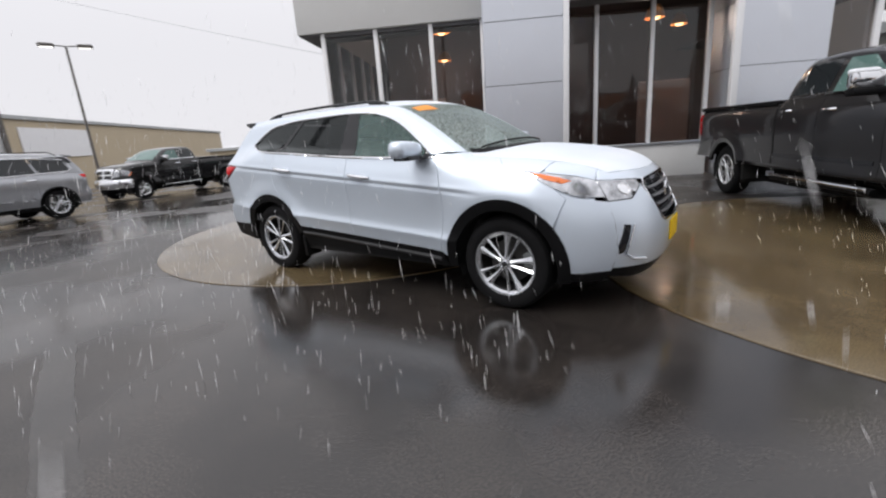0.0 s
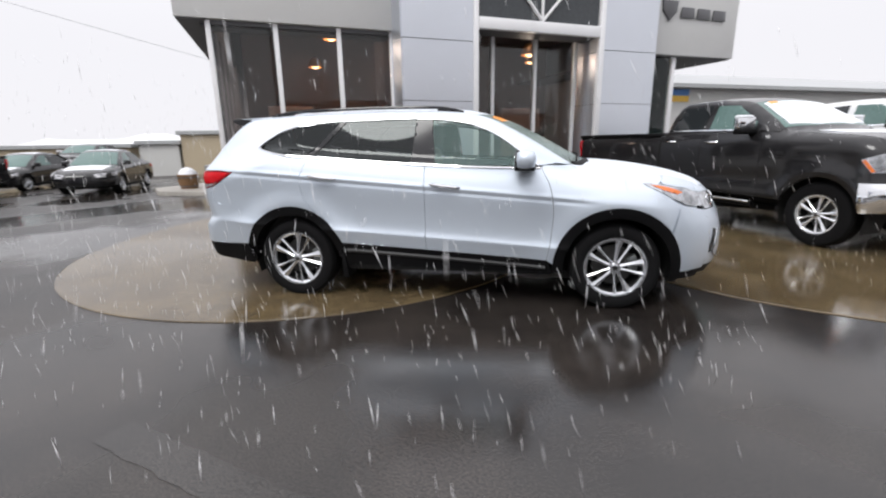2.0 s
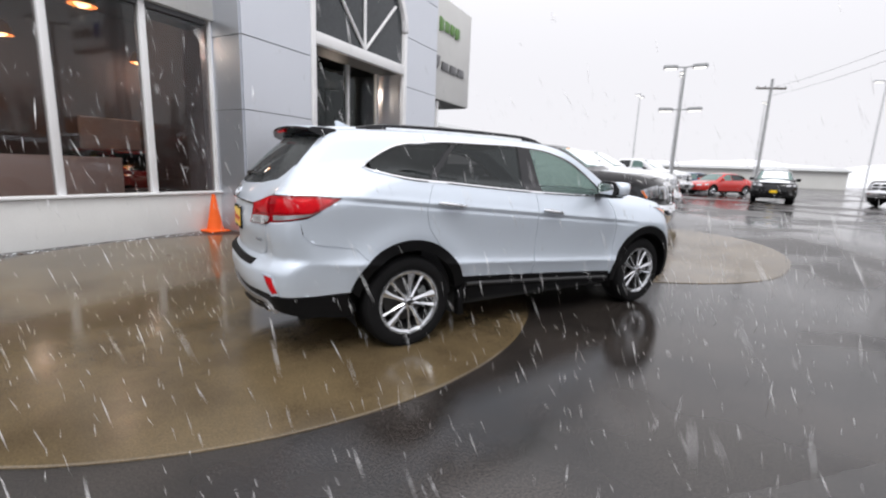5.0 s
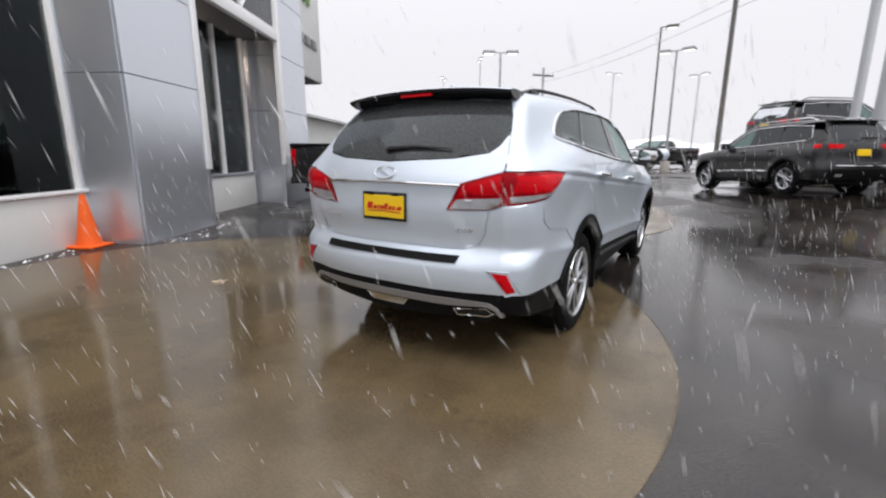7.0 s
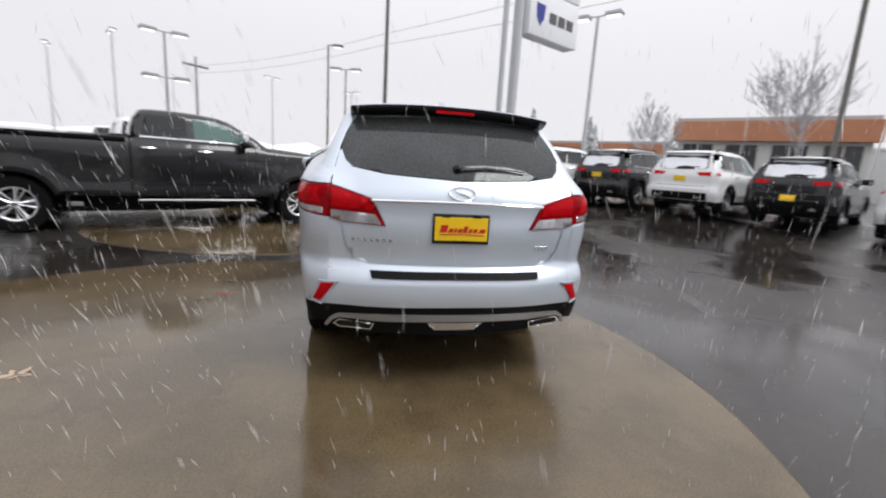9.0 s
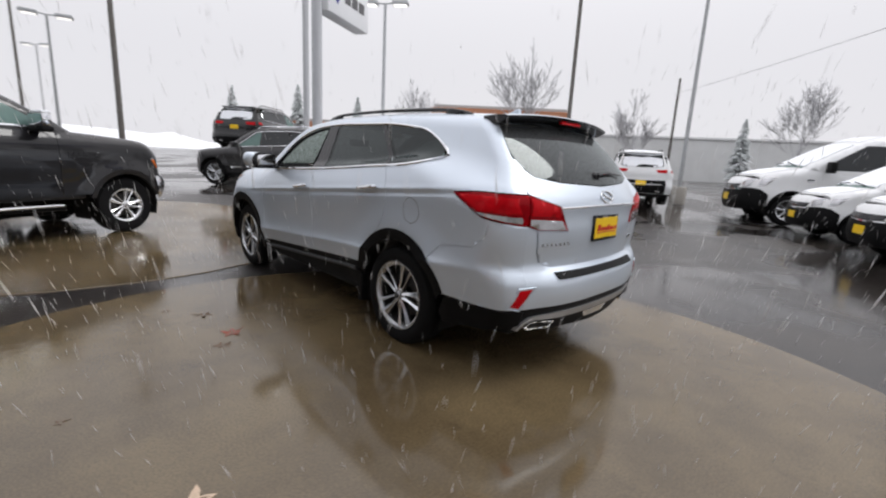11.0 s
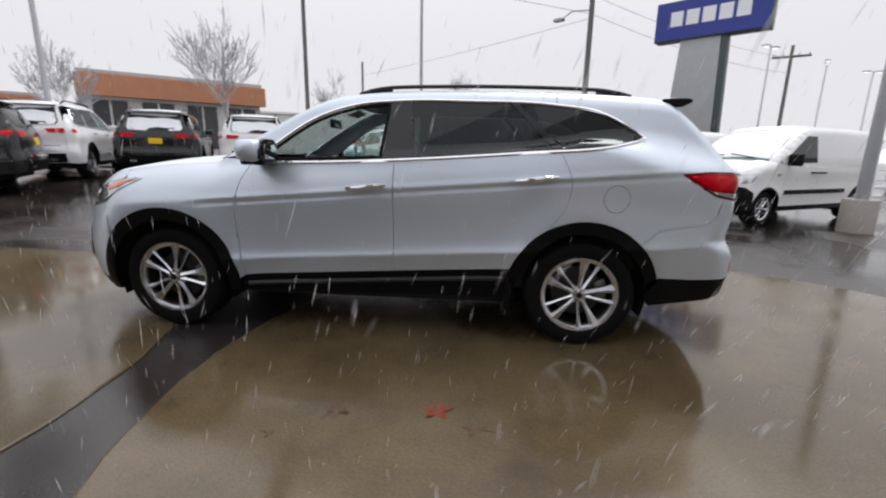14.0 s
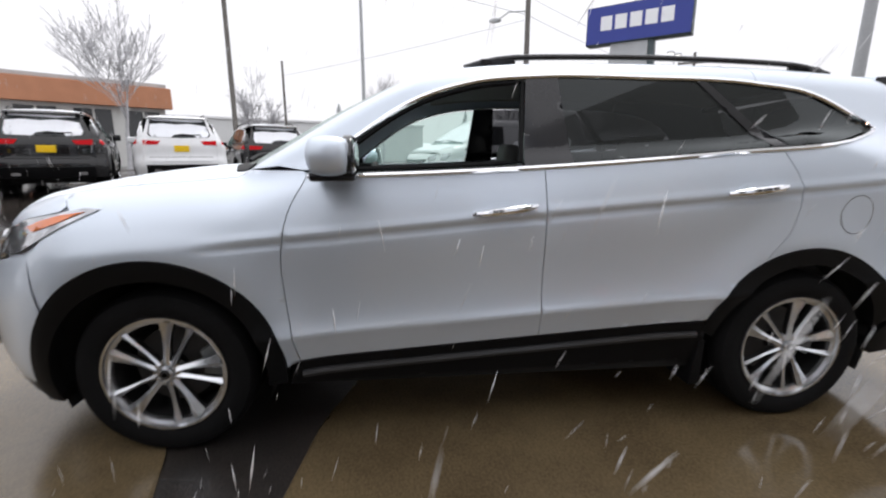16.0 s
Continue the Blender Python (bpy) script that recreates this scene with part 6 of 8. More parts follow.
def van_spec(paint, h=1.0):
    """A small panel van, 4.7 m long, with a black bumper and snow over the bonnet and screen."""
    return dict(
        paint=paint, hubs=(1.555, -1.555), tyre=0.32, arch=0.40, half=0.915, belt_half=0.90, belt_z=1.18, sill=0.36, step=0.07, flare=0.015, lip=0.03,
        top=[(-2.5, 1.16), (0.5, 1.18), (1.3, 1.20), (1.6, 1.17), (2.0, 1.07), (2.25, 0.97), (2.42, 0.82)],
        nose=[(0.2, 2.36), (0.35, 2.44), (0.6, 2.45), (0.75, 2.42), (0.9, 2.36), (1.0, 2.28), (1.2, 2.0)],
        tail=[(0.2, -2.30), (0.4, -2.34), (1.0, -2.33), (1.3, -2.32)],
        roof=[(-2.4, 1.85), (-1.5, 1.88), (-0.3, 1.88), (0.3, 1.86), (0.8, 1.80)],
        screen=[(1.1, 1.62), (1.2, 1.55), (1.4, 1.20), (1.6, 0.86), (1.75, 0.56), (1.88, 0.3)],
        back=[(1.1, -2.33), (1.4, -2.32), (1.7, -2.28), (1.88, -2.2)],
        belt=[(-2.5, 1.12), (1.0, 1.12), (1.5, 1.18)], cowl=1.42, header=0.60, roof_end=-2.24, glass_end=-2.3, roof_half=0.68, hood_half=0.76, hood_end=2.1, lean=0.16,
        seams=[1.08, 0.02, -1.0], panel_names=["fender", "front_door", "sliding_door", "cargo_side"], tail_top=1.12,
        windows=[([(1.02, 1.16), (0.12, 1.17), (0.12, 1.66), (0.45, 1.66), (1.02, 1.28)], PANE)], door_windows=1,
        handles=[(0.18, 0.98), (-0.10, 0.98)], handle_mat=BLACK_PLASTIC, mirror=(1.02, 1.13, 0.22), mirror_h=0.2, mirror_mat=BLACK_PLASTIC, gate_top=1.80, gate_half=0.66, rim=0.21, spokes=8, wheel_mat=ALLOY,
        front_bits=[("black_bumper", mirrored([(0.0, 0.69), (0.70, 0.74), (0.80, 0.73), (0.80, 0.28), (0.0, 0.26)]), BLACK_PLASTIC, 0.012), ("grille", mirrored([(0.0, 0.80), (0.48, 0.81), (0.42, 0.70), (0.0, 0.69)]), GLOSS_BLACK, 0.010),
                    ("grille_bar", mirrored([(0.0, 0.685), (0.50, 0.71), (0.50, 0.69), (0.0, 0.665)]), CHROME, 0.016)] + both("headlight", [(0.50, 0.86), (0.69, 0.95), (0.69, 0.78), (0.55, 0.74)], CLEAR_LENS, 0.012) + [plate(0, 0.52, 0.155, 0.075)],
        rear_bits=both("tail_light", [(0.66, 1.25), (0.73, 1.25), (0.73, 0.8), (0.66, 0.8)], RED_LENS),
        side_bits=[("headlight_wing", "side", [(1.85, 0.98), (2.08, 0.95), (2.14, 0.78), (2.02, 0.80)], CLEAR_LENS, 0.01), ("black_bumper_wing", "side", [(1.965, 0.62), (2.10, 0.72), (2.30, 0.74), (2.31, 0.28), (1.96, 0.29)], BLACK_PLASTIC, 0.01),
                   ("side_moulding", "side", [(1.05, 0.66), (1.05, 0.58), (-1.0, 0.58), (-1.0, 0.66)], BLACK_PLASTIC, 0.012), ("side_badge", "side", [(1.22, 0.92), (1.34, 0.92), (1.34, 0.97), (1.22, 0.97)], CHROME, 0.006)],
        snow=[("snow_on_screen", "top", [(0.62, 0.66), (1.38, 0.75), (1.50, 0.0), (1.38, -0.75), (0.62, -0.66)], 0.012), ("snow_on_bonnet", "top", [(1.58, 0.68), (2.06, 0.64), (2.16, 0), (2.06, -0.64), (1.58, -0.68), (1.62, 0)], 0.012),
              ("snow_on_roof", "top", [(0.5, 0.62), (-2.2, 0.62), (-2.2, -0.62), (0.5, -0.62)], 0.012)],
        extra=lambda F: [(tube(on_form(F, "top", [(1.46, y0), (1.42, y0 - 0.5)], 0.03), 0.01, 6), "wiper", BLACK_PLASTIC) for y0 in (0.55, -0.05)])


def sedan_spec(paint, snow=True):
    """A low saloon, 4.7 m long."""
    s = dict(
        paint=paint, hubs=(1.38, -1.38), tyre=0.325, arch=0.39, half=0.905, belt_half=0.82, belt_z=0.93, sill=0.30, step=0.08, flare=0.015, lip=0.02,
        top=[(-2.4, 0.98), (-1.6, 1.03), (0.5, 0.95), (1.2, 0.93), (1.9, 0.82), (2.25, 0.70)],
        nose=[(0.15, 2.2), (0.35, 2.34), (0.5, 2.36), (0.65, 2.33), (0.8, 2.2), (0.95, 2.0)], tail=[(0.2, -2.22), (0.45, -2.34), (0.7, -2.33), (0.9, -2.28), (1.05, -2.2)],
        roof=[(-1.3, 1.33), (-0.8, 1.43), (-0.2, 1.46), (0.2, 1.43), (0.6, 1.34)], screen=[(0.9, 1.25), (1.0, 1.1), (1.2, 0.72), (1.4, 0.3), (1.5, 0.05)], back=[(0.95, -1.9), (1.1, -1.65), (1.3, -1.3), (1.45, -0.9)],
        belt=[(-2.3, 1.0), (-1.0, 0.97), (1.0, 0.92)], cowl=1.05, header=0.3, roof_end=-0.95, glass_end=-1.75, roof_half=0.56, hood_half=0.70, hood_end=1.98, lean=0.5,
        seams=[0.85, -0.2, -1.1], panel_names=["fender", "front_door", "rear_door", "quarter_panel"], tail_top=0.97,
        windows=[([(0.70, 0.96), (-0.18, 0.98), (-0.16, 1.36), (0.15, 1.34), (0.65, 1.05)], PANE_GREEN), ([(-0.25, 0.98), (-1.1, 1.0), (-1.25, 1.08), (-0.9, 1.31), (-0.25, 1.37)], PANE)],
        handles=[(-0.05, 0.85), (-0.95, 0.87)], mirror=(0.72, 0.95, 0.2), gate_top=0.99, rim=0.215, spokes=10,
        front_bits=[("grille", mirrored([(0, 0.62), (0.35, 0.62), (0.3, 0.42), (0, 0.4)]), GLOSS_BLACK, 0.006)] + both("headlight", [(0.40, 0.68), (0.69, 0.72), (0.69, 0.58), (0.45, 0.58)], CLEAR_LENS), rear_bits=both("tail_light", [(0.42, 0.88), (0.73, 0.90), (0.73, 0.76), (0.42, 0.74)], RED_LENS) + [plate(0, 0.72)],
        side_bits=[("tail_light_wing", "side", [(-1.95, 0.88), (-2.12, 0.88), (-2.15, 0.76), (-2.0, 0.76)], RED_LENS, 0.008), ("headlight_wing", "side", [(1.75, 0.76), (2.0, 0.70), (2.03, 0.6), (1.85, 0.64)], CLEAR_LENS, 0.008)],
        extra=lambda F: [(lifted(F, "top", [(-1.0, 0.53), (-1.62, 0.60), (-1.72, 0), (-1.62, -0.6), (-1.0, -0.53)], 0.08, 0, 0), "back_window", PANE), (lifted(F, "top", [(-1.64, 0.66), (-2.16, 0.6), (-2.2, 0), (-2.16, -0.6), (-1.64, -0.66), (-1.74, 0)], 0.08, 0.02, 0), "boot_lid", paint)])
    if snow:
        s["snow"] = [("snow_on_roof", "top", [(0.15, 0.5), (-0.9, 0.5), (-0.9, -0.5), (0.15, -0.5)], 0.012), ("snow_on_bonnet", "top", [(1.2, 0.6), (1.9, 0.55), (1.9, -0.55), (1.2, -0.6)], 0.01)]
    return s


def park(ob, x, y, yaw, dz=0.0):
    """Stand a vehicle on the lot, following its fall along the wheelbase."""
    c, s = math.cos(radians(yaw)), math.sin(radians(yaw))
    zf, zr = ground_z(x + 1.5 * c, y + 1.5 * s), ground_z(x - 1.5 * c, y - 1.5 * s)
    ob.matrix_basis = pose(x, y, (zf + zr) / 2 + dz, 0, 0, yaw) @ pose(0, 0, 0, 0, -math.degrees(math.atan2(zf - zr, 3.0)), 0)
    return ob


# crew-cab pickup on the second pad, and the pickups beyond it
park(vehicle("pickup", pickup_spec(GREY_PAINT), "charcoal crew-cab pickup with chrome trim and snow on its windscreen", "pickup"), 4.25, 3.90, -63.8, 0.008)
white_pickup = park(vehicle("pickup", pickup_spec(WHITE_PAINT), "white crew-cab pickup with snow, beside the charcoal one", "pickup", "parked pickups"), 7.2, 5.5, -62.3)
far_pickup = copy_thing(white_pickup, pose(18.6, 11.6, ground_z(18.6, 11.6), 0, 0, -75))
tagged(far_pickup, "white pickup parked across the lot in the snow")
dark_pickup = park(vehicle("pickup", pickup_spec(BLACK_PAINT, False), "black crew-cab pickup parked at the lot's edge", "pickup", "parked pickups"), -17.1, 5.05, -76)
dark_pickup.scale = (0.94, 0.94, 0.94)
for x, y, yaw in ((-21.5, 15.6, -76), (29, 2.2, 150)):
    copy_thing(dark_pickup, pose(x, y, ground_z(x, y), 0, 0, yaw))

# row of SUVs across the aisle
grey_suv = park(vehicle("suv", suv_spec(GREY_PAINT, False, True), "dark grey SUV with bright window trim on the wet lot", "car", "row of parked cars"), 9.3, -2.73, 35.1)
grey_suv.scale = (0.92, 0.92, 0.92)
white_suv = park(vehicle("suv", suv_spec(WHITE_PAINT), "white SUV with snow on the roof, tail towards the aisle", "car", "row of parked cars"), 9.62, -6.67, -62)
white_suv.scale = (0.94, 0.94, 0.94)
black_suv = park(vehicle("suv", suv_spec(BLACK_PAINT), "black SUV with snow on the roof, tail towards the aisle", "car", "row of parked cars"), 8.0, -8.3, -62)
black_suv.scale = (0.94, 0.94, 0.94)
white_low = park(vehicle("suv", suv_spec(WHITE_PAINT, low=True), "white SUV with a black lower bumper and snow on the roof", "car", "row of parked cars"), 24.0, -17.0, -62)
black_low = park(vehicle("suv", suv_spec(BLACK_PAINT, low=True), "black SUV with a low plate and a snowy roof", "car", "row of parked cars"), 20.5, -19.5, -62)
white_low.scale = black_low.scale = (0.94, 0.94, 0.94)
for src, x, y in ((white_suv, 6.2, -9.57), (black_low, 4.55, -11.1), (white_low, 2.75, -12.6), (white_suv, 19.0, -13.0), (white_suv, 22.0, 13.4)):
    copy_thing(src, pose(x, y, ground_z(x, y), 0, 0, -62))
tagged(copy_thing(black_suv, pose(23.2, 6.7, ground_z(23.2, 6.7), 0, 0, 203)), "black SUV with a snowy roof facing the aisle")
rack_suv = copy_thing(black_suv, pose(13.3, -4.27, 1.15, 0, 0, -50.4))
tagged(rack_suv, "large black SUV raised on a display plinth")
plinth = part("display_plinth", box((-1.95, -1.0, 0.1), (2.2, 1.0, 1.145), 0.04, 2), ASPHALT)
plinth.matrix_basis = pose(13.3, -4.27, 0, 0, 0, -50.4)
tagged(plinth, "low dark asphalt display plinth under the black SUV", "plinth")

# snowy vans
van = park(vehicle("panel_van", van_spec(WHITE_PAINT), "white panel van with black bumper and snow on the bonnet", "van", "row of vans"), -6.85, -6.35, 29)
for x, y in ((-5.5, -8.85), (-4.2, -11.4)):
    copy_thing(van, pose(x, y, ground_z(x, y), 0, 0, 29))
tagged(copy_thing(van, pose(-2.9, -14.6, 0, 0, 0, 29) @ Matrix.Scale(1.35, 4)), "tall white cargo van at the end of the row")

# cars at the far edges
sedan = park(vehicle("sedan", sedan_spec(BLACK_PAINT), "black saloon with snow beside the boundary rail", "car", "cars at the lot edge"), -14.3, 9.4, -62)
for x, y, yaw in ((-19.4, 10.6, -72), (-20.5, -17.5, 30)):
    copy_thing(sedan, pose(x, y, ground_z(x, y), 0, 0, yaw))
park(vehicle("sedan", sedan_spec(RED_PAINT, False), "red saloon parked far across the lot", "car", "cars at the lot edge"), 28.5, 12.0, 165)
park(vehicle("sedan", sedan_spec(BLUE_PAINT), "dark blue saloon parked far across the lot", "car", "cars at the lot edge"), 31.0, 15.5, 150)
pewter = park(vehicle("suv", suv_spec(PEWTER_PAINT), "pewter SUV parked at the lot's edge", "car", "cars at the lot edge"), -13.05, -1.6, -76)


# ---- the dealership building: local x runs along the front, y goes in, turned 30 degrees ----
PANEL = material("pale_metal_panel", (0.63, 0.655, 0.705), 0.33, 0.80, 0.04, 0.8, 90, rough_vary=0.03)
FASCIA = material("stucco_fascia", (0.60, 0.60, 0.59), 0.8, 0, 0.06, 1.2, 120, bump=0.25, bump_scale=220)
WHITE_TRIM = material("white_frame_paint", (0.80, 0.80, 0.81), 0.35, 0, 0.04, 2, 80)
BASE_WALL = material("white_base_wall", (0.66, 0.66, 0.65), 0.6, 0, 0.08, 1.5, 90, bump=0.15, bump_scale=160)
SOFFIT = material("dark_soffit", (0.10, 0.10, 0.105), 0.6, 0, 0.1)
SHOP_GLASS = glass("shop_glass", (0.86, 0.82, 0.82), 0.85)
CARPET = material("showroom_floor", (0.15, 0.13, 0.125), 0.35, 0, 0.15, 1, 60)
# inner wall and ceiling: the room's dimness is put into dark base colours
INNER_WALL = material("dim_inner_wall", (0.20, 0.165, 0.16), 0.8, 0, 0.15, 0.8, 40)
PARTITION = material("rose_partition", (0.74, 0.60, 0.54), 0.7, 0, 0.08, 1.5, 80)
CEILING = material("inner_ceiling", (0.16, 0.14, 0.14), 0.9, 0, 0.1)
BRASS = material("amber_lamp_shade", (0.75, 0.33, 0.10), 0.3, 0.4, 0.1)
GLOW = material("lamp_glow", (1.0, 0.62, 0.28), 0.5, emit=4.0, vary=0)
SIGN_DARK = material("sign_letters", (0.12, 0.12, 0.125), 0.3, 0.5, 0.1)
SIGN_GREEN = material("green_sign_letters", (0.10, 0.22, 0.05), 0.4, 0, 0.15)
ORANGE = material("orange_cone_plastic", (0.85, 0.12, 0.01), 0.45, 0, 0.08, 4, 60)
BUILDING = pose(0, 0, 0, 0, 0, 30)


def building():
    b = thing("showroom_building", "pale grey car showroom with tall windows and an arched white portal", "building")
    b.matrix_basis = BUILDING
    add = lambda nm, bm, mat, parent=None, label="": part(nm, bm, mat, parent or b, label)
    # left wing
    add("base_wall", box((-2.82, 5.62, -0.35), (0.8, 5.95, 0.76), 0.012, 2), BASE_WALL)
    add("base_wall", box((-2.82, 5.952, -0.8), (-2.55, 15.0, 0.76), 0.012, 2), BASE_WALL)
    add("window_sill", box((-2.85, 5.58, 0.762), (0.8, 5.82, 0.80), 0.008, 2), WHITE_TRIM)
    add("fascia", box((-3.27, 5.58, 3.68), (0.8, 5.9, 6.4), 0.01, 2), FASCIA)
    add("fascia", box((-3.27, 5.902, 3.68), (-2.9, 15.0, 6.4), 0.01, 2), FASCIA)
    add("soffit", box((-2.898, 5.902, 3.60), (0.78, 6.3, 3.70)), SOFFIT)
    add("soffit_strip", box((-3.25, 5.62, 3.655), (-2.75, 14.9, 3.678)), SOFFIT)
    for u, w in ((-2.74, 0.045), (-1.55, 0.045), (-0.33, 0.045), (0.765, 0.025)):
        add("mullion", box((u - w, 5.66, 0.80), (u + w, 5.80, 3.68), 0.006, 2), WHITE_TRIM)
    add("window_head", box((-2.7, 5.67, 3.60), (0.70, 5.79, 3.678), 0.005, 1), SOFFIT)
    for a, c in ((-2.695, -1.595), (-1.505, -0.375), (-0.285, 0.74)):
        add("window_pane", box((a, 5.725, 0.80), (c, 5.737, 3.60)), SHOP_GLASS, None, "large shop window pane").visible_shadow = False
    for k in range(7):
        y = 6.75 + k * 1.1
        add("side_mullion", box((-2.80, y - 0.04, 0.76), (-2.68, y + 0.04, 3.66), 0.006, 2), WHITE_TRIM)
        add("window_pane", box((-2.745, y - 1.06 if k else 5.84, 0.76), (-2.733, y - 0.04, 3.66)), SHOP_GLASS).visible_shadow = False
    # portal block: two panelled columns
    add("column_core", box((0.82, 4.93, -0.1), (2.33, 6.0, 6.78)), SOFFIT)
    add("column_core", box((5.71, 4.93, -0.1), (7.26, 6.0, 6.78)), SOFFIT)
    joints = (0.03, 2.22, 3.42, 4.64, 5.8, 6.8)
    for z0, z1 in zip(joints, joints[1:]):
        for u0, u1 in ((0.80, 2.35), (5.69, 7.28)):
            add("panel", box((u0, 4.90, z0 + 0.005), (u1, 4.935, z1 - 0.005), 0.004, 1), PANEL)
            for u in (u0, u1):
                add("return_panel", box((u - 0.012 if u == u1 else u - 0.02, 4.937, z0 + 0.005), (u + 0.02 if u == u1 else u + 0.012, 5.99, z1 - 0.005), 0.003, 1), PANEL)
    add("base_trim", box((0.78, 4.885, -0.03), (2.35, 4.93, 0.03), 0.004, 1), WHITE_TRIM)
    # portal frame, header and arch
    for u0, u1 in ((2.352, 2.46), (5.56, 5.688)):
        add("portal_jamb", box((u0, 4.86, 1.0), (u1, 4.98, 4.7), 0.01, 2), WHITE_TRIM)
        add("jamb_foot", box((u0, 4.90, 0.0), (u1, 4.975, 0.998), 0.006, 1), PANEL)
    add("portal_header", box((2.462, 4.86, 3.68), (5.558, 4.98, 3.91), 0.01, 2), WHITE_TRIM)
    top = [(4.01 + 1.51 * math.cos(radians(a)), 4.7 + 1.25 * math.sin(radians(a))) for a in range(0, 181, 6)]
    outer = [(4.01 + 1.655 * math.cos(radians(a)), 4.7 + 1.40 * math.sin(radians(a))) for a in range(180, -1, -6)]
    add("portal_arch", prism(top + outer, 4.82, 4.98, "y", 0.008), WHITE_TRIM)
    add("gable_panel", prism([(2.355, 4.7)] + [(2.355, 6.8), (5.685, 6.8), (5.685, 4.7)] + outer[::-1][1:-1], 4.90, 4.935, "y"), PANEL)
    add("arch_pane", prism([(5.518, 3.912), (5.518, 4.7)] + top + [(2.502, 4.7), (2.502, 3.912)], 4.93, 4.94, "y"), material("dark_arch_glass", (0.05, 0.055, 0.06), 0.06, 0, 0.2, 0.7, 20), None, "dark arched window glass")
    for a in (90, 47, 133):
        c, s = math.cos(radians(a)), math.sin(radians(a))
        r = 1.0 / math.sqrt((c / 1.5) ** 2 + (s / 2.03) ** 2)
        add("fan_bar", tube([(4.01, 4.90, 3.92), (4.01 + c * r, 4.90, 3.92 + s * r)], 0.035, 6), WHITE_TRIM)
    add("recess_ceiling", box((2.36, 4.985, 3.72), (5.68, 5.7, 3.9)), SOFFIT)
    # storefront in the recess
    add("base_wall", box((2.36, 5.62, -0.1), (5.54, 5.85, 0.80), 0.01, 2), BASE_WALL)
    add("window_sill", box((2.36, 5.58, 0.802), (5.54, 5.8, 0.85), 0.006, 2), PANEL)
    for u in (2.42, 3.18, 4.32, 5.47):
        add("mullion", box((u - 0.04, 5.64, 0.85), (u + 0.04, 5.76, 3.72), 0.006, 2), WHITE_TRIM)
    for a, c in ((2.46, 3.14), (3.22, 4.28), (4.36, 5.43)):
        add("window_pane", box((a, 5.695, 0.85), (c, 5.707, 3.72)), SHOP_GLASS, None, "large shop window pane").visible_shadow = False
    # right wing
    add("fascia", box((7.302, 5.46, 3.53), (10.62, 5.8, 6.6), 0.01, 2), FASCIA)
    add("fascia", box((10.3, 5.802, 3.53), (10.62, 15.0, 6.6), 0.01, 2), FASCIA)
    add("soffit", box((7.302, 5.5, 3.50), (10.55, 14.9, 3.528)), SOFFIT)
    add("base_wall", box((7.302, 5.60, -0.1), (8.66, 5.85, 0.5), 0.01, 2), BASE_WALL)
    add("mullion", box((8.56, 5.58, 0.5), (8.68, 5.72, 3.5), 0.006, 2), WHITE_TRIM)
    add("window_pane", box((7.302, 5.64, 0.5), (8.56, 5.652, 3.5)), SHOP_GLASS, None, "large shop window pane").visible_shadow = False
    add("side_wall", box((8.60, 5.86, -0.1), (8.72, 15.0, 3.5)), BASE_WALL)
    # roof and back
    add("roof_deck", box((-2.9, 5.95, 6.0), (10.3, 15.0, 6.15)), FASCIA)
    add("back_wall", box((-3.2, 15.0, -1.0), (10.6, 15.25, 6.4)), FASCIA)
    # inside
    add("showroom_floor", box((-2.55, 5.96, -0.05), (8.6, 15.0, 0.06)), CARPET)
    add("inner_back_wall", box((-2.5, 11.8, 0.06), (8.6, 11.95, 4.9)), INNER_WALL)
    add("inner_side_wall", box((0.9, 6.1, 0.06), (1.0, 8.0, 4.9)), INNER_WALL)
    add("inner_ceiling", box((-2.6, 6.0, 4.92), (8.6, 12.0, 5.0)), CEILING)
    for u, y, h in ((1.2, 11.6, 2.3), (5.2, 9.0, 2.4), (-1.9, 11.6, 2.6)):
        add("inner_panel", box((u, y, 0.06), (u + 1.4, y + 0.12, h), 0.02, 1), PARTITION)
    # name signs as plain shapes
    em = prism([(7.88, 4.82), (8.40, 4.82), (8.36, 4.56), (8.14, 4.34), (7.92, 4.56)], 5.40, 5.458, "y", 0.01)
    add("wall_sign_emblem", em, SIGN_DARK, None, "plain grey shield emblem")
    for i in range(3):
        u = 8.52 + i * 0.56
        add("wall_sign_bar", prism([(u, 4.44), (u + 0.48, 4.44), (u + 0.46, 4.70), (u + 0.04, 4.70)], 5.41, 5.458, "y", 0.012), SIGN_DARK)
    for i in range(4):
        u = 8.32 + i * 0.36
        add("wall_sign_bar", prism([(u, 5.62 - 0.07 * (i % 3 == 0)), (u + 0.28, 5.62), (u + 0.30, 5.92), (u + 0.03, 5.94 + 0.05 * (i == 0))], 5.41, 5.458, "y", 0.02), SIGN_GREEN)
    return b


building()


def fz(u, y, z=0.0):
    """A place given in the building's own axes."""
    return (BUILDING @ Vector((u, y, z)))[:]


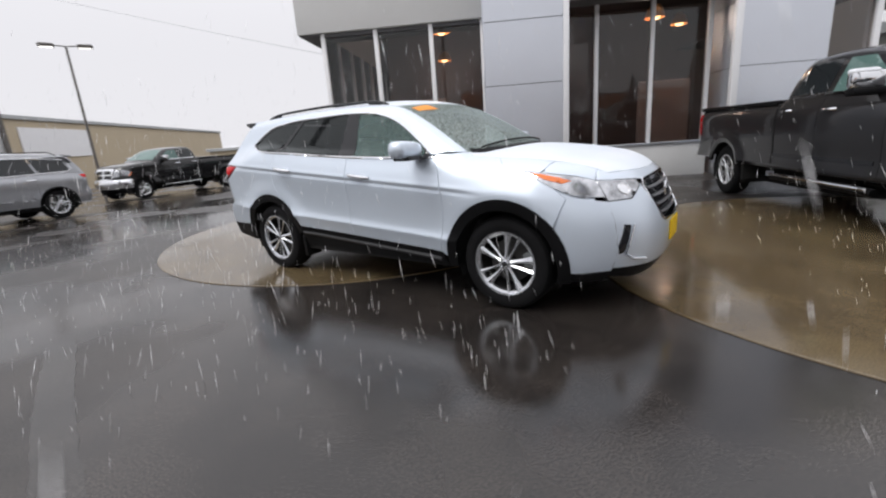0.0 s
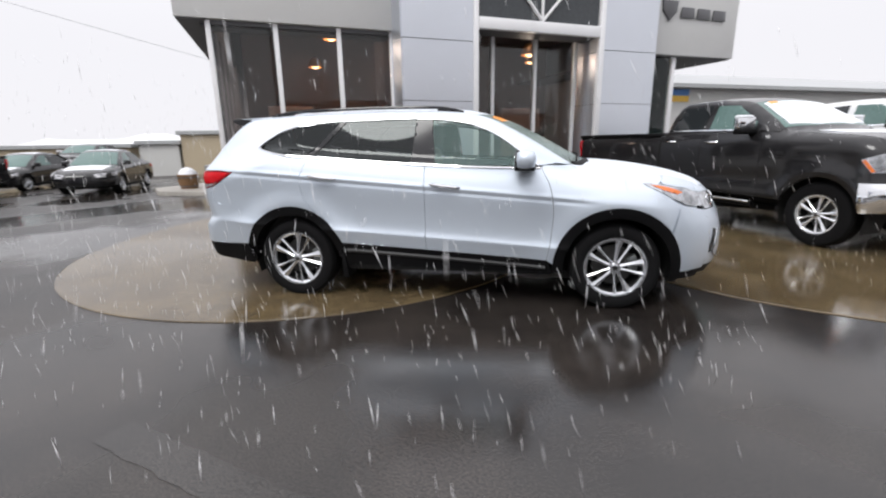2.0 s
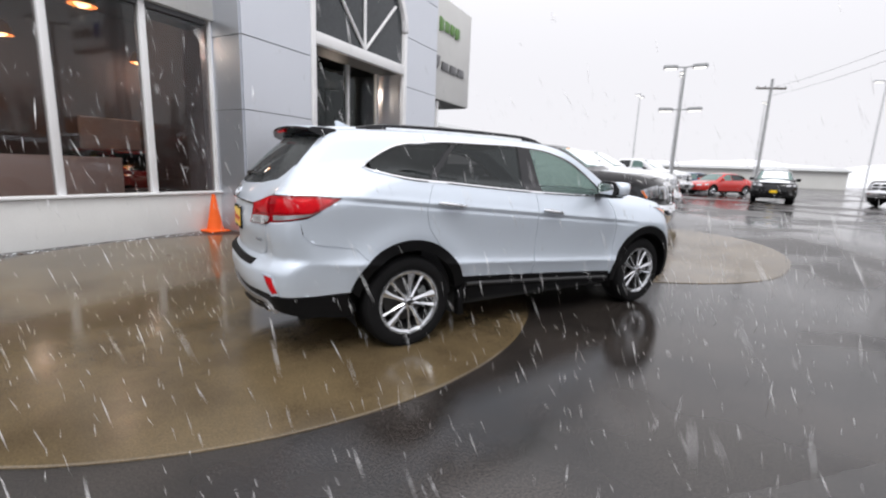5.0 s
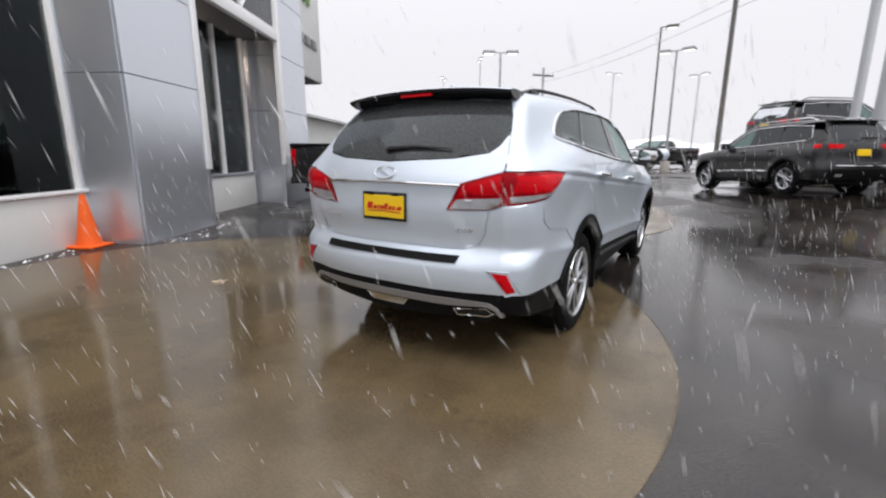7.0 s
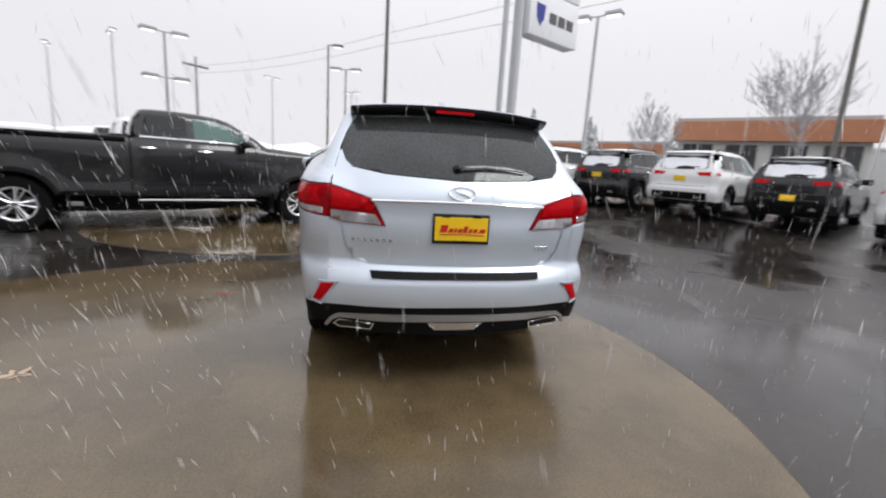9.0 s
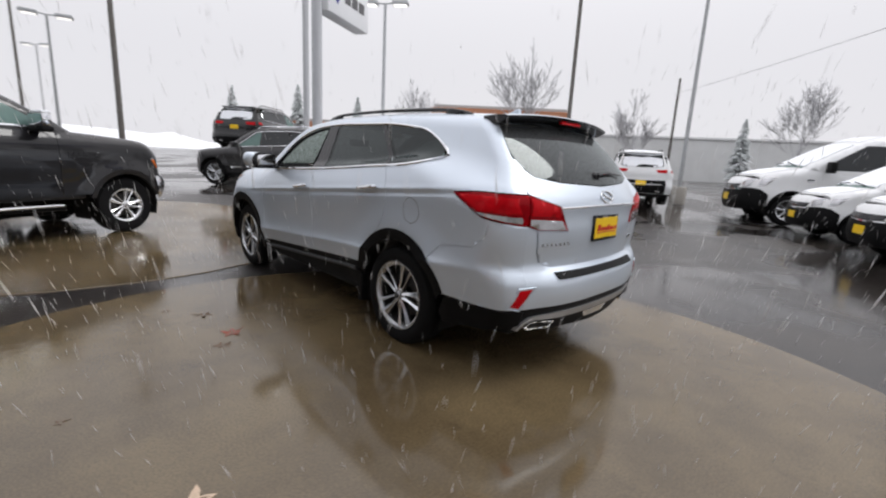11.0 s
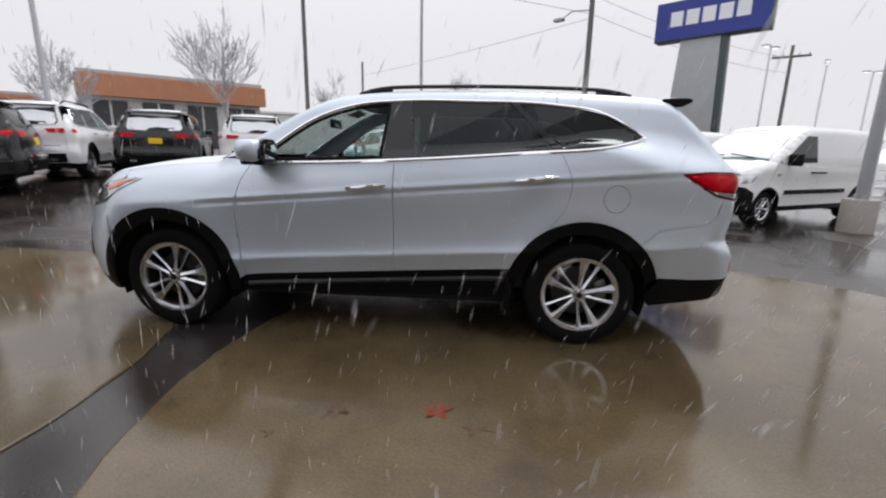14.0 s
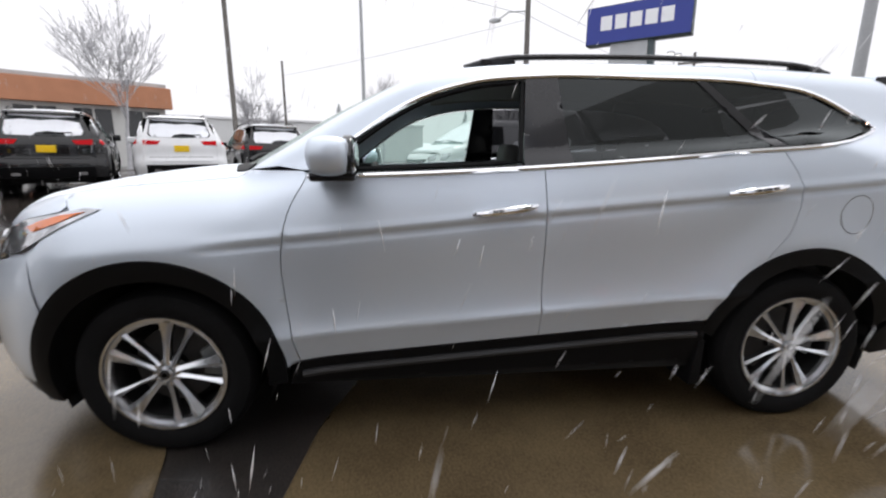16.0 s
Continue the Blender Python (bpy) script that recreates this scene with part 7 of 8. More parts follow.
def pendant(u, y, z):
    p = thing("pendant_lamp", "amber glass pendant lamp hanging in the showroom", "lamp", "showroom pendants")
    p.matrix_basis = pose(*fz(u, y, z))
    part("shade", lathe([(0.04, 0.20), (0.10, 0.17), (0.16, 0.09), (0.20, -0.02), (0.215, -0.09), (0.205, -0.09), (0.19, -0.02), (0.15, 0.08), (0.09, 0.155), (0.04, 0.185)], 28, "z"), BRASS, p)
    part("bulb", lathe([(0.0, -0.13), (0.06, -0.12), (0.11, -0.085), (0.135, -0.03), (0.13, 0.0), (0.0, 0.0)], 24, "z"), GLOW, p, "glowing diffuser")
    part("cord", tube([(0, 0, 0.2), (0, 0, 4.92 - z)], 0.008, 6), SIGN_DARK, p)


for u, y, z in ((-0.24, 7.6, 3.95), (-0.4, 10.6, 3.75), (2.5, 11.2, 3.85), (4.65, 6.5, 3.62), (6.2, 9.0, 3.9), (7.9, 8.0, 3.7)):
    pendant(u, y, z)
    glow = new("pendant_light", bpy.data.lights.new("pendant_light", "POINT"))
    glow.data.energy, glow.data.color, glow.data.shadow_soft_size = 14, (1.0, 0.82, 0.68), 0.12
    glow.matrix_basis = pose(*fz(u, y, z - 0.25))
low = part("low_partition", box((-2.45, 6.45, 0.06), (-0.4, 6.53, 1.33), 0.01, 2), PARTITION)
low.matrix_basis = BUILDING
tagged(low, "low rose-coloured partition behind the shop window", "partition")
for u, y in ((0.0, 6.5), (3.6, 6.6)):
    t = thing("display_table", "small dark table inside the showroom", "table")
    t.matrix_basis = pose(*fz(u, y, 0.06), 0, 0, 30)
    part("tabletop", box((-0.4, -0.3, 0.70), (0.4, 0.3, 0.74), 0.01, 2), SIGN_DARK, t)
    part("pedestal", lathe([(0.0, 0.0), (0.22, 0.0), (0.2, 0.03), (0.04, 0.06), (0.04, 0.70), (0.0, 0.70)], 20, "z"), SIGN_DARK, t)
sh = park(vehicle("sedan", sedan_spec(RED_PAINT, False), "red saloon on show inside the showroom", "car"), 0, 0, 0)
sh.matrix_basis = pose(*fz(1.2, 9.6, 0.06), 0, 0, 60)


def cone(x, y):
    c = thing("traffic_cone", "orange plastic traffic cone against the showroom wall", "cone")
    c.matrix_basis = pose(x, y, ground_z(x, y), 0, 0, 25)
    part("cone_body", lathe([(0.0, 0.66), (0.028, 0.66), (0.032, 0.64), (0.135, 0.04), (0.15, 0.03), (0.14, 0.03), (0.02, 0.62), (0.0, 0.62)], 28, "z"), ORANGE, c)
    part("cone_foot", box((-0.18, -0.18, 0.0), (0.18, 0.18, 0.035), 0.015, 2), ORANGE, c)


cone(-2.28, 4.98)

# ---- the low building and verge off the showroom's left end, and the roofs beyond ----
TAN = material("tan_render", (0.50, 0.42, 0.30), 0.8, 0, 0.06, 0.6, 40)
ROOF_GREY = material("grey_roof_sheet", (0.42, 0.43, 0.435), 0.6, 0.1, 0.1, 0.5, 30)
PALE_WALL = material("pale_render", (0.62, 0.62, 0.60), 0.8, 0, 0.05, 0.6, 40)
BRICK_ORANGE = material("orange_brick_fascia", (0.50, 0.23, 0.13), 0.8, 0, 0.12, 1.5, 60)
DARK_WINDOW = material("far_dark_window", (0.05, 0.052, 0.055), 0.12, 0, 0.1)
BANNER_BLUE = material("blue_banner", (0.12, 0.28, 0.62), 0.6, 0, 0.06)
BANNER_YELLOW = material("yellow_banner", (0.80, 0.50, 0.08), 0.6, 0, 0.06)
KERB = material("kerb_concrete", (0.32, 0.30, 0.27), 0.5, 0, 0.15, 2, 60, bump=0.2)

# the far hall's grey is lightened to carry the haze
HALL_GREY = material("haze_paled_grey_wall", (0.68, 0.69, 0.69), 0.85, 0, 0.1, 1.0, 40)


def low_building(label, x, y, yaw, length, depth, h, wall, roof, pitch=0.0, windows=0, base=0.0, band=None, head=2.4):
    b = thing("low_building", label, "building", "low buildings round the lot")
    b.matrix_basis = pose(x, y, base, 0, 0, yaw)
    part("wall", box((0, 0, -1.5), (length, depth, h), 0.02, 1), wall, b)
    if pitch:
        part("roof", prism([(-0.5, h), (depth / 2, h + pitch), (depth + 0.5, h), (depth + 0.5, h - 0.15), (-0.5, h - 0.15)], -0.4, length + 0.4, "x"), roof, b)
    else:
        part("roof", box((-0.15, -0.15, h), (length + 0.15, depth + 0.15, h + 0.22), 0.02, 1), roof, b)
    if band:
        part("fascia_band", box((-0.3, -0.5, h - band), (length + 0.3, -0.02, h - 0.05), 0.02, 1), BRICK_ORANGE, b)
        part("fascia_band", box((-0.3, -0.02, h - band), (-0.05, depth, h - 0.05), 0.02, 1), BRICK_ORANGE, b)
    for i in range(windows):
        w = length / windows
        win = part("window", box((i * w + w * 0.15, -0.06, 0.7), (i * w + w * 0.85, 0.04, min(h - 0.5, head)), 0.01, 1), DARK_WINDOW, b)
        part("window_frame", box((i * w + w * 0.48, -0.09, 0.7), (i * w + w * 0.52, -0.05, min(h - 0.5, head)), 0.005, 1), PALE_WALL, win)
    return b


long_shed = low_building("long tan building with white panels and a flat grey roof", -24.0, -2.5, 136, 47, 10, 5.0, TAN, ROOF_GREY, 0, 0, -1.2)
for x0, x1 in ((1.0, 7.5), (8.5, 15.0)):
    part("wall_panel", box((x0, -0.08, 2.9), (x1, -0.005, 4.6), 0.01, 1), WHITE_TRIM, long_shed)
low_building("low tan building beyond the verge", -29.5, 13.3, 22, 9.6, 8, 2.45, TAN, ROOF_GREY, 0, 0, -1.1)
low_building("small tan outbuilding with a flat grey roof", -20.2, 17.1, 22, 2.0, 6, 2.6, PALE_WALL, ROOF_GREY, 0, 0, -1.1)
low_building("small tan block beside the showroom", -18.2, 17.9, 22, 6.0, 6, 3.1, TAN, ROOF_GREY, 0, 0, -1.1)
annex = low_building("pale low building with a shallow grey roof", 6.2, 15.6, 28, 30.3, 11, 3.2, PALE_WALL, ROOF_GREY, 1.3, 0, 0.3)
for z, mat in ((2.78, BANNER_BLUE), (2.53, BANNER_YELLOW)):
    part("banner", box((0.3, -0.05, z), (1.45, -0.01, z + 0.245), 0.004, 1), mat, annex)
low_building("single-storey shop with an orange brick fascia band", 22.9, -21.6, 221.4, 10.0, 9, 5.0, PALE_WALL, ROOF_GREY, 0, 4, 0.36, 1.3, 3.5)
low_building("long far building with orange fascia behind the cars", 47.0, -14.0, 221, 20, 9, 4.2, PALE_WALL, ROOF_GREY, 0, 6, 0.36, 1.6)
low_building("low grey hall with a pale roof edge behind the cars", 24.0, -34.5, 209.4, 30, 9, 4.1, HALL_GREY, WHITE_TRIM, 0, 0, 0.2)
low_building("pale far building across the road", 75.0, 60.0, -65, 40, 12, 3.0, PALE_WALL, ROOF_GREY, 0.6, 0, 0.3)
low_building("pale far building beyond the vans", -40.0, -75.0, 190, 30, 12, 4.0, PALE_WALL, ROOF_GREY, 0, 8, 0.0)


def verge():
    v = part("kerb", prism([(-7.2, 6.9), (-10.3, 7.25), (-11.2, 8.1), (-10.9, 9.8), (-9.0, 10.5)], -0.9, 0.06, "z", 0.03), KERB)
    tagged(v, "raised concrete walk beside the showroom", "kerb", kind="structure")
    for x, y in ((-9.9, 8.1),):
        p = thing("barrel_planter", "wooden half-barrel planter heaped with snow", "planter")
        p.matrix_basis = pose(x, y, 0.06)
        part("barrel", lathe([(0.0, 0.0), (0.24, 0.0), (0.30, 0.22), (0.31, 0.45), (0.28, 0.45), (0.0, 0.40)], 24, "z"), material("barrel_wood", (0.20, 0.11, 0.05), 0.7, 0, 0.25, 6, 40), p)
        for hz, hr_ in ((0.06, 0.262), (0.34, 0.312)):
            part("hoop", lathe([(hr_ - 0.01, hz), (hr_ + 0.002, hz), (hr_ + 0.004, hz + 0.035), (hr_ - 0.01, hz + 0.035)], 24, "z"), SIGN_DARK, p)
        part("snow_cap", lathe([(0.28, 0.42), (0.24, 0.54), (0.12, 0.64), (0.0, 0.67)], 20, "z", closed=False), SNOW, p)
    a = thing("condenser_unit", "grey louvred condenser unit on the concrete walk", "machine")
    a.matrix_basis = pose(-8.5, 8.0, 0.06, 0, 0, 30)
    part("cabinet", box((-0.5, -0.4, 0.05), (0.5, 0.4, 0.75), 0.02, 2), material("unit_grey", (0.28, 0.28, 0.27), 0.5, 0.2, 0.1), a)
    for i in range(8):
        part("louvre", box((-0.46, -0.425, 0.12 + i * 0.075), (0.46, -0.40, 0.15 + i * 0.075), 0.004, 1), ROOF_GREY, a)


verge()


# ---- poles, lamps, signs, wires ----
POLE_GREY = material("grey_pole_paint", (0.36, 0.37, 0.38), 0.5, 0.3, 0.1, 2, 40)
# far posts: the snow haze is put into a paler grey
POLE_HAZY = material("haze_paled_pole", (0.55, 0.56, 0.58), 0.6, 0.1, 0.08, 2, 40)
POLE_DARK = material("dark_pole", (0.13, 0.12, 0.11), 0.7, 0, 0.2, 2, 40)
POLE_PALE = material("pale_pole", (0.48, 0.49, 0.51), 0.5, 0.2, 0.08, 2, 40)
LAMP_LIT = material("lit_lamp_lens", (1.0, 0.97, 0.92), 0.4, emit=1.6, vary=0)
SIGN_BLUE = material("blue_sign_face", (0.030, 0.048, 0.27), 0.35, 0, 0.06, 1, 30)
SIGN_WHITE = material("white_sign_face", (0.80, 0.81, 0.83), 0.35, 0, 0.03)
SIGN_SIDE = material("dark_sign_edge", (0.05, 0.07, 0.075), 0.5, 0, 0.1)


def lamp_post(x, y, h, yaw=0, heads=2, r=0.075, mat=None, base=True, arm=0.35, tiers=1):
    """A steel post with level shoebox heads on short arms, in one or two tiers."""
    p = thing("street_lamp", "tall parking-lot lamp post with flat shoebox heads", "street lamp", "lot lamp posts")
    p.matrix_basis = pose(x, y, ground_z(x, y), 0, 0, yaw)
    part("pole", lathe([(0.0, 0.0), (r, 0.0), (r * 0.65, h), (0.0, h)], 14, "z"), mat or POLE_GREY, p)
    if base:
        part("footing", lathe([(0.0, -0.3), (0.26, -0.3), (0.26, 0.55), (0.24, 0.58), (0.0, 0.58)], 20, "z"), KERB, p)
    for tier in range(tiers):
        z = h - 1.9 * tier
        for s in ((1, -1) if heads == 2 else (1,)):
            part("arm", tube([(0, 0, z - 0.02), (s * arm, 0, z + 0.02)], 0.03, 6), mat or POLE_GREY, p)
            hd = part("lamp_head", prism([(s * (arm - 0.05), z - 0.07), (s * (arm + 0.55), z - 0.06), (s * (arm + 0.58), z + 0.02), (s * (arm + 0.52), z + 0.10), (s * (arm - 0.05), z + 0.08)], -0.18, 0.18, "y", 0.015), mat or POLE_GREY, p)
            part("lens", prism([(s * (arm + 0.0), z - 0.085), (s * (arm + 0.50), z - 0.075), (s * (arm + 0.50), z - 0.055), (s * (arm + 0.0), z - 0.06)], -0.13, 0.13, "y"), LAMP_LIT, hd, "lit lens")
    return p


def utility_pole(x, y, h, lean=0.0, yaw=0, arm=True, r=0.14, mat=None, label="weathered wooden utility pole with a crossarm"):
    p = thing("utility_pole", label, "pole", "utility poles")
    p.matrix_basis = pose(x, y, ground_z(x, y), 0, 0, yaw) @ pose(0, 0, 0, 0, lean, 0)
    part("pole", lathe([(0.0, -0.3), (r, -0.3), (r * 0.7, h), (0.0, h)], 14, "z"), mat or POLE_DARK, p)
    if arm:
        part("crossarm", box((-0.06, -1.1, h - 0.8), (0.06, 1.1, h - 0.66), 0.01, 1), POLE_DARK, p)
        for k in (-1.0, -0.45, 0.45, 1.0):
            part("insulator", lathe([(0.0, h - 0.66), (0.045, h - 0.64), (0.05, h - 0.58), (0.02, h - 0.5), (0.0, h - 0.5)], 10, "z", m=pose(0, k, 0)), POLE_GREY, p)
    return p


lamp_post(1.68, -13.87, 7.1, 12)
lamp_post(17.71, 8.83, 6.1, -58, tiers=2)
lamp_post(-25.3, 5.1, 7.2, 72, mat=POLE_DARK, base=False, arm=0.5)
lamp_post(23.55, 1.2, 6.4, 80)
lamp_post(25.31, 2.33, 8.1, -70, 1, mat=POLE_DARK, base=False)
lamp_post(-7.35, -4.55, 8.6, 30, 2, 0.10)
lamp_post(11.5, -8.25, 6.65, 40, 2, 0.085, POLE_PALE)
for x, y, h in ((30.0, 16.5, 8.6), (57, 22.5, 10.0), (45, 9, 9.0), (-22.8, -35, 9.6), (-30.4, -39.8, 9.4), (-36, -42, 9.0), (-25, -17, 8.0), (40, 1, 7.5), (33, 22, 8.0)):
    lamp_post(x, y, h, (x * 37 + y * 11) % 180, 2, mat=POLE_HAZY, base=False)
near_pole = utility_pole(-5.44, -18.52, 12.5, 0, 15)
part("lamp_arm", tube([(0, 0, 7.6), (0.5, -0.9, 7.75), (0.75, -1.4, 7.55)], 0.03, 6), POLE_GREY, near_pole)
part("arm_lamp", prism([(0.0, 0.0), (0.12, 0.10), (0.55, 0.10), (0.62, 0.02), (0.55, -0.05), (0.12, -0.07)], -0.12, 0.12, "y", 0.03, m=pose(0.7, -1.3, 7.5, 0, 0, -62)), POLE_GREY, near_pole, "grey cobra-head lamp")
utility_pole(23.99, -1.19, 13.0, 0, 0)
utility_pole(5.97, -13.32, 10.8, 0, 0, False, 0.085, POLE_DARK, "plain dark steel flagpole-like post among the parked cars")
utility_pole(9.2, -33.5, 7.6, 0, 10, False, 0.11)
utility_pole(38.2, 14.0, 9.0, 0, 50, mat=POLE_GREY)
utility_pole(-28.9, 2.6, 10.8, 0, 80)
utility_pole(-24.0, -12.0, 11.0, 0, 80)
utility_pole(-21.9, -30.9, 8.8, 0, 60)


def pylon_sign():
    s = thing("pylon_sign", "white dealer pylon sign on two pale tubes", "sign")
    s.matrix_basis = pose(10.35, -4.72, ground_z(10.35, -4.72), 0, 0, -61)
    for x, r in ((0.0, 0.165), (-0.62, 0.095)):
        part("sign_tube", lathe([(0.0, -0.2), (r, -0.2), (r, 9.0), (0.0, 9.0)], 20, "z", m=pose(x, -0.0, 0)), POLE_PALE, s)
    cab = part("sign_cabinet", box((0.25, -0.28, 5.45), (3.05, 0.28, 6.95), 0.04, 2), SIGN_WHITE, s)
    part("sign_cabinet", box((0.25, -0.28, 7.0), (3.05, 0.28, 8.4), 0.04, 2), SIGN_WHITE, s)
    for y in (-0.285, 0.285):
        part("sign_shape", prism([(0.55, 6.5), (1.05, 6.5), (1.0, 6.05), (0.8, 5.8), (0.6, 6.05)], y - 0.006, y + 0.006, "y"), SIGN_BLUE, cab, "plain blue shield")
        for i in range(3):
            part("sign_bar", box((1.3 + i * 0.5, y - 0.006, 6.0), (1.7 + i * 0.5, y + 0.006, 6.35)), SIGN_DARK, cab)
        for i in range(4):
            part("sign_bar", box((0.7 + i * 0.5, y - 0.006, 7.35), (1.08 + i * 0.5, y + 0.006, 7.85)), SIGN_GREEN, cab)
    return s


pylon_sign()


def blue_sign():
    """A blue board with a row of plain white bars, on a broad grey pylon."""
    s = thing("pylon_sign", "dark blue dealer sign board with white bars on a grey pylon", "sign")
    s.matrix_basis = pose(-10.75, -18.6, 0, 0, 0, 140.5)
    board = part("sign_board", box((-2.3, -0.35, 6.45), (2.3, 0.35, 8.15), 0.03, 2), SIGN_SIDE, s)
    part("sign_face", box((-2.26, -0.37, 6.49), (2.26, -0.348, 8.11), 0.006, 1), SIGN_BLUE, board)
    part("sign_face", box((-2.26, 0.348, 6.49), (2.26, 0.37, 8.11), 0.006, 1), SIGN_BLUE, board)
    for y in (-0.376, 0.376):
        for i in range(5):
            x = -1.62 + i * 0.66
            part("sign_bar", box((x, y - 0.006, 7.05), (x + 0.52, y + 0.006, 7.68), 0.004, 1), SIGN_WHITE, board)
    part("pylon", prism([(-1.55, -0.3), (0.72, -0.3), (0.52, 6.45), (-1.13, 6.45)], -0.24, 0.24, "y", 0.02), POLE_GREY, s)
    part("pylon_edge", prism([(0.74, -0.3), (0.99, -0.3), (0.79, 6.45), (0.54, 6.45)], -0.24, 0.24, "y", 0.02), SIGN_SIDE, s)


blue_sign()


def wire(a, b, sag=0.5, r=0.012):
    pts = [Vector(a).lerp(Vector(b), i / 16) - Vector((0, 0, sag * 4 * (i / 16) * (1 - i / 16))) for i in range(17)]
    w = part("overhead_wire", tube([p[:] for p in pts], r, 5), POLE_GREY)
    tagged(w, "thin dark overhead wire slung between poles", "wire", "overhead wires")


wire((-5.44, -18.52, 8.2), (23.99, -1.19, 9.1), 0.25)
wire((-5.44, -18.52, 7.43), (23.99, -1.19, 8.48), 0.35)
wire((-5.44, -18.52, 8.2), (-21.9, -30.9, 8.0), 0.4)
wire((-5.44, -18.52, 7.43), (-21.9, -30.9, 7.0), 0.4)
wire((-5.3, -18.66, 7.25), (9.2, -33.5, 7.1), 0.12)
wire((23.99, -1.19, 9.1), (38.2, 14.0, 8.6), 0.4)
wire((23.99, -1.19, 8.48), (38.2, 14.0, 8.0), 0.4)
wire((-28.9, 2.6, 10.2), (-8.9, 12.9, 3.9), 0.12, 0.009)


# ---- trees and the far hillside ----
# tree colours hold a dusting of snow and painted-in distance haze
BARK = material("snowy_hazed_bark", (0.52, 0.52, 0.54), 0.9, 0, 0.25, 3, 30)
NEEDLE = material("snowy_hazed_needles", (0.46, 0.49, 0.49), 0.9, 0, 0.3, 2, 20, tint=(0.68, 0.70, 0.72), tint_at=0.56)
# hill colour is near white: distance haze painted in
HILL = material("haze_paled_hill", (0.80, 0.81, 0.84), 1.0, 0, 0.08, 0.05, 0.6)


def bare_tree(x, y, h, seed, label="bare deciduous tree dusted with snow"):
    rnd = random.Random(seed)
    t = thing("tree", label, "tree", "trees round the lot")
    t.matrix_basis = pose(x, y, ground_z(x, y))
    trunk, twigs = bmesh.new(), bmesh.new()

    def grow(p, d, length, r, level):
        pts, rad = [p], [r]
        for i in range(3):
            d = (d + Vector((rnd.uniform(-0.16, 0.16), rnd.uniform(-0.16, 0.16), rnd.uniform(0, 0.12)))).normalized()
            pts.append(pts[-1] + d * length / 3)
            rad.append(max(r * (1 - 0.22 * (i + 1)), 0.014))
        limb(trunk if level < 2 else twigs, pts, rad, 6 if level < 2 else 3)
        if level < 5:
            for k in range(3 if level < 3 else 2):
                a = rnd.uniform(0, 2 * math.pi)
                out = Vector((math.cos(a), math.sin(a), 0))
                grow(pts[rnd.choice((1, 2, 3))] if level else pts[rnd.choice((2, 3))], (d * rnd.uniform(0.7, 1.2) + out * rnd.uniform(0.35, 0.7)).normalized(), length * rnd.uniform(0.6, 0.78), rad[-1] * 0.7, level + 1)
            grow(pts[-1], d, length * 0.75, rad[-1], level + 1)

    grow(Vector((0, 0, -0.2)), Vector((0, 0, 1)), h * 0.3, h * 0.018, 0)
    part("trunk", trunk, BARK, t)
    part("crown", twigs, BARK, t)


def conifer(x, y, h, seed):
    rnd = random.Random(seed)
    t = thing("tree", "hazy conifer with snow on its boughs", "tree", "trees round the lot")
    t.matrix_basis = pose(x, y, ground_z(x, y))
    part("trunk", lathe([(0.0, -0.2), (h * 0.02, -0.2), (h * 0.006, h), (0.0, h)], 8, "z"), BARK, t)
    b = bmesh.new()
    n = int(60 * h)
    for i in range(n):
        k = (i / n) ** 0.8
        z = h * (0.12 + 0.88 * k)
        reach = h * 0.24 * (1 - k) ** 0.85 * rnd.uniform(0.55, 1.15) + 0.08
        a = rnd.uniform(0, 2 * math.pi)
        c, s = math.cos(a), math.sin(a)
        w = rnd.uniform(0.12, 0.3) * (1.2 - k)
        base, tip = Vector((0.1 * c * reach, 0.1 * s * reach, z + 0.05)), Vector((c * reach, s * reach, z - reach * rnd.uniform(0.15, 0.45)))
        side = Vector((-s, c, 0)) * w
        mid = base.lerp(tip, 0.6)
        vs = [b.verts.new(p) for p in (base, mid + side, tip, mid - side, mid + Vector((0, 0, 0.10)))]
        for f3 in ((0, 1, 4), (1, 2, 4), (2, 3, 4), (3, 0, 4)):
            b.faces.new([vs[j] for j in f3])
    part("crown", b, NEEDLE, t, smooth=False)


bare_tree(14.2, -21.5, 8.8, 3)
bare_tree(20.5, -18.0, 6.5, 5)
bare_tree(2.0, -38.0, 8.0, 8)
bare_tree(-9.0, -36.0, 7.0, 13)
bare_tree(9.5, -27.5, 6.5, 21)
for i, (x, y, h) in enumerate(((27, -17, 6.5), (31, -14, 7.5), (35, -22, 7), (24, -24, 6), (40, -12, 8), (29, -28, 7), (33, -33, 7.5), (44, -20, 8), (6, -40, 6.5), (-6, -42, 6))):
    conifer(x, y, h * 0.8, 40 + i)


def hillside():
    """A far wooded rise that closes the view all round."""
    b = bmesh.new()
    n = 180
    rows = []
    for r, f in ((160, 0.0), (175, 0.55), (200, 1.0), (260, 1.1)):
        row = []
        for i in range(n):
            a = 2 * math.pi * i / n
            h = 7 + 5 * noise.noise((math.cos(a) * 2.3, math.sin(a) * 2.3, 0.3)) + 3.0 * noise.noise((math.cos(a) * 14, math.sin(a) * 14, 4)) + 1.2 * noise.noise((math.cos(a) * 50, math.sin(a) * 50, 9))
            row.append(b.verts.new((r * math.cos(a), r * math.sin(a), -2 + h * f)))
        rows.append(row)
    for p, q in zip(rows, rows[1:]):
        for i in range(n):
            b.faces.new((p[i], p[(i + 1) % n], q[(i + 1) % n], q[i]))
    bmesh.ops.recalc_face_normals(b, faces=b.faces)
    tagged(part("backdrop", b, HILL), "far wooded hillside paled with snow haze in its colour", "hill", kind="structure")


hillside()

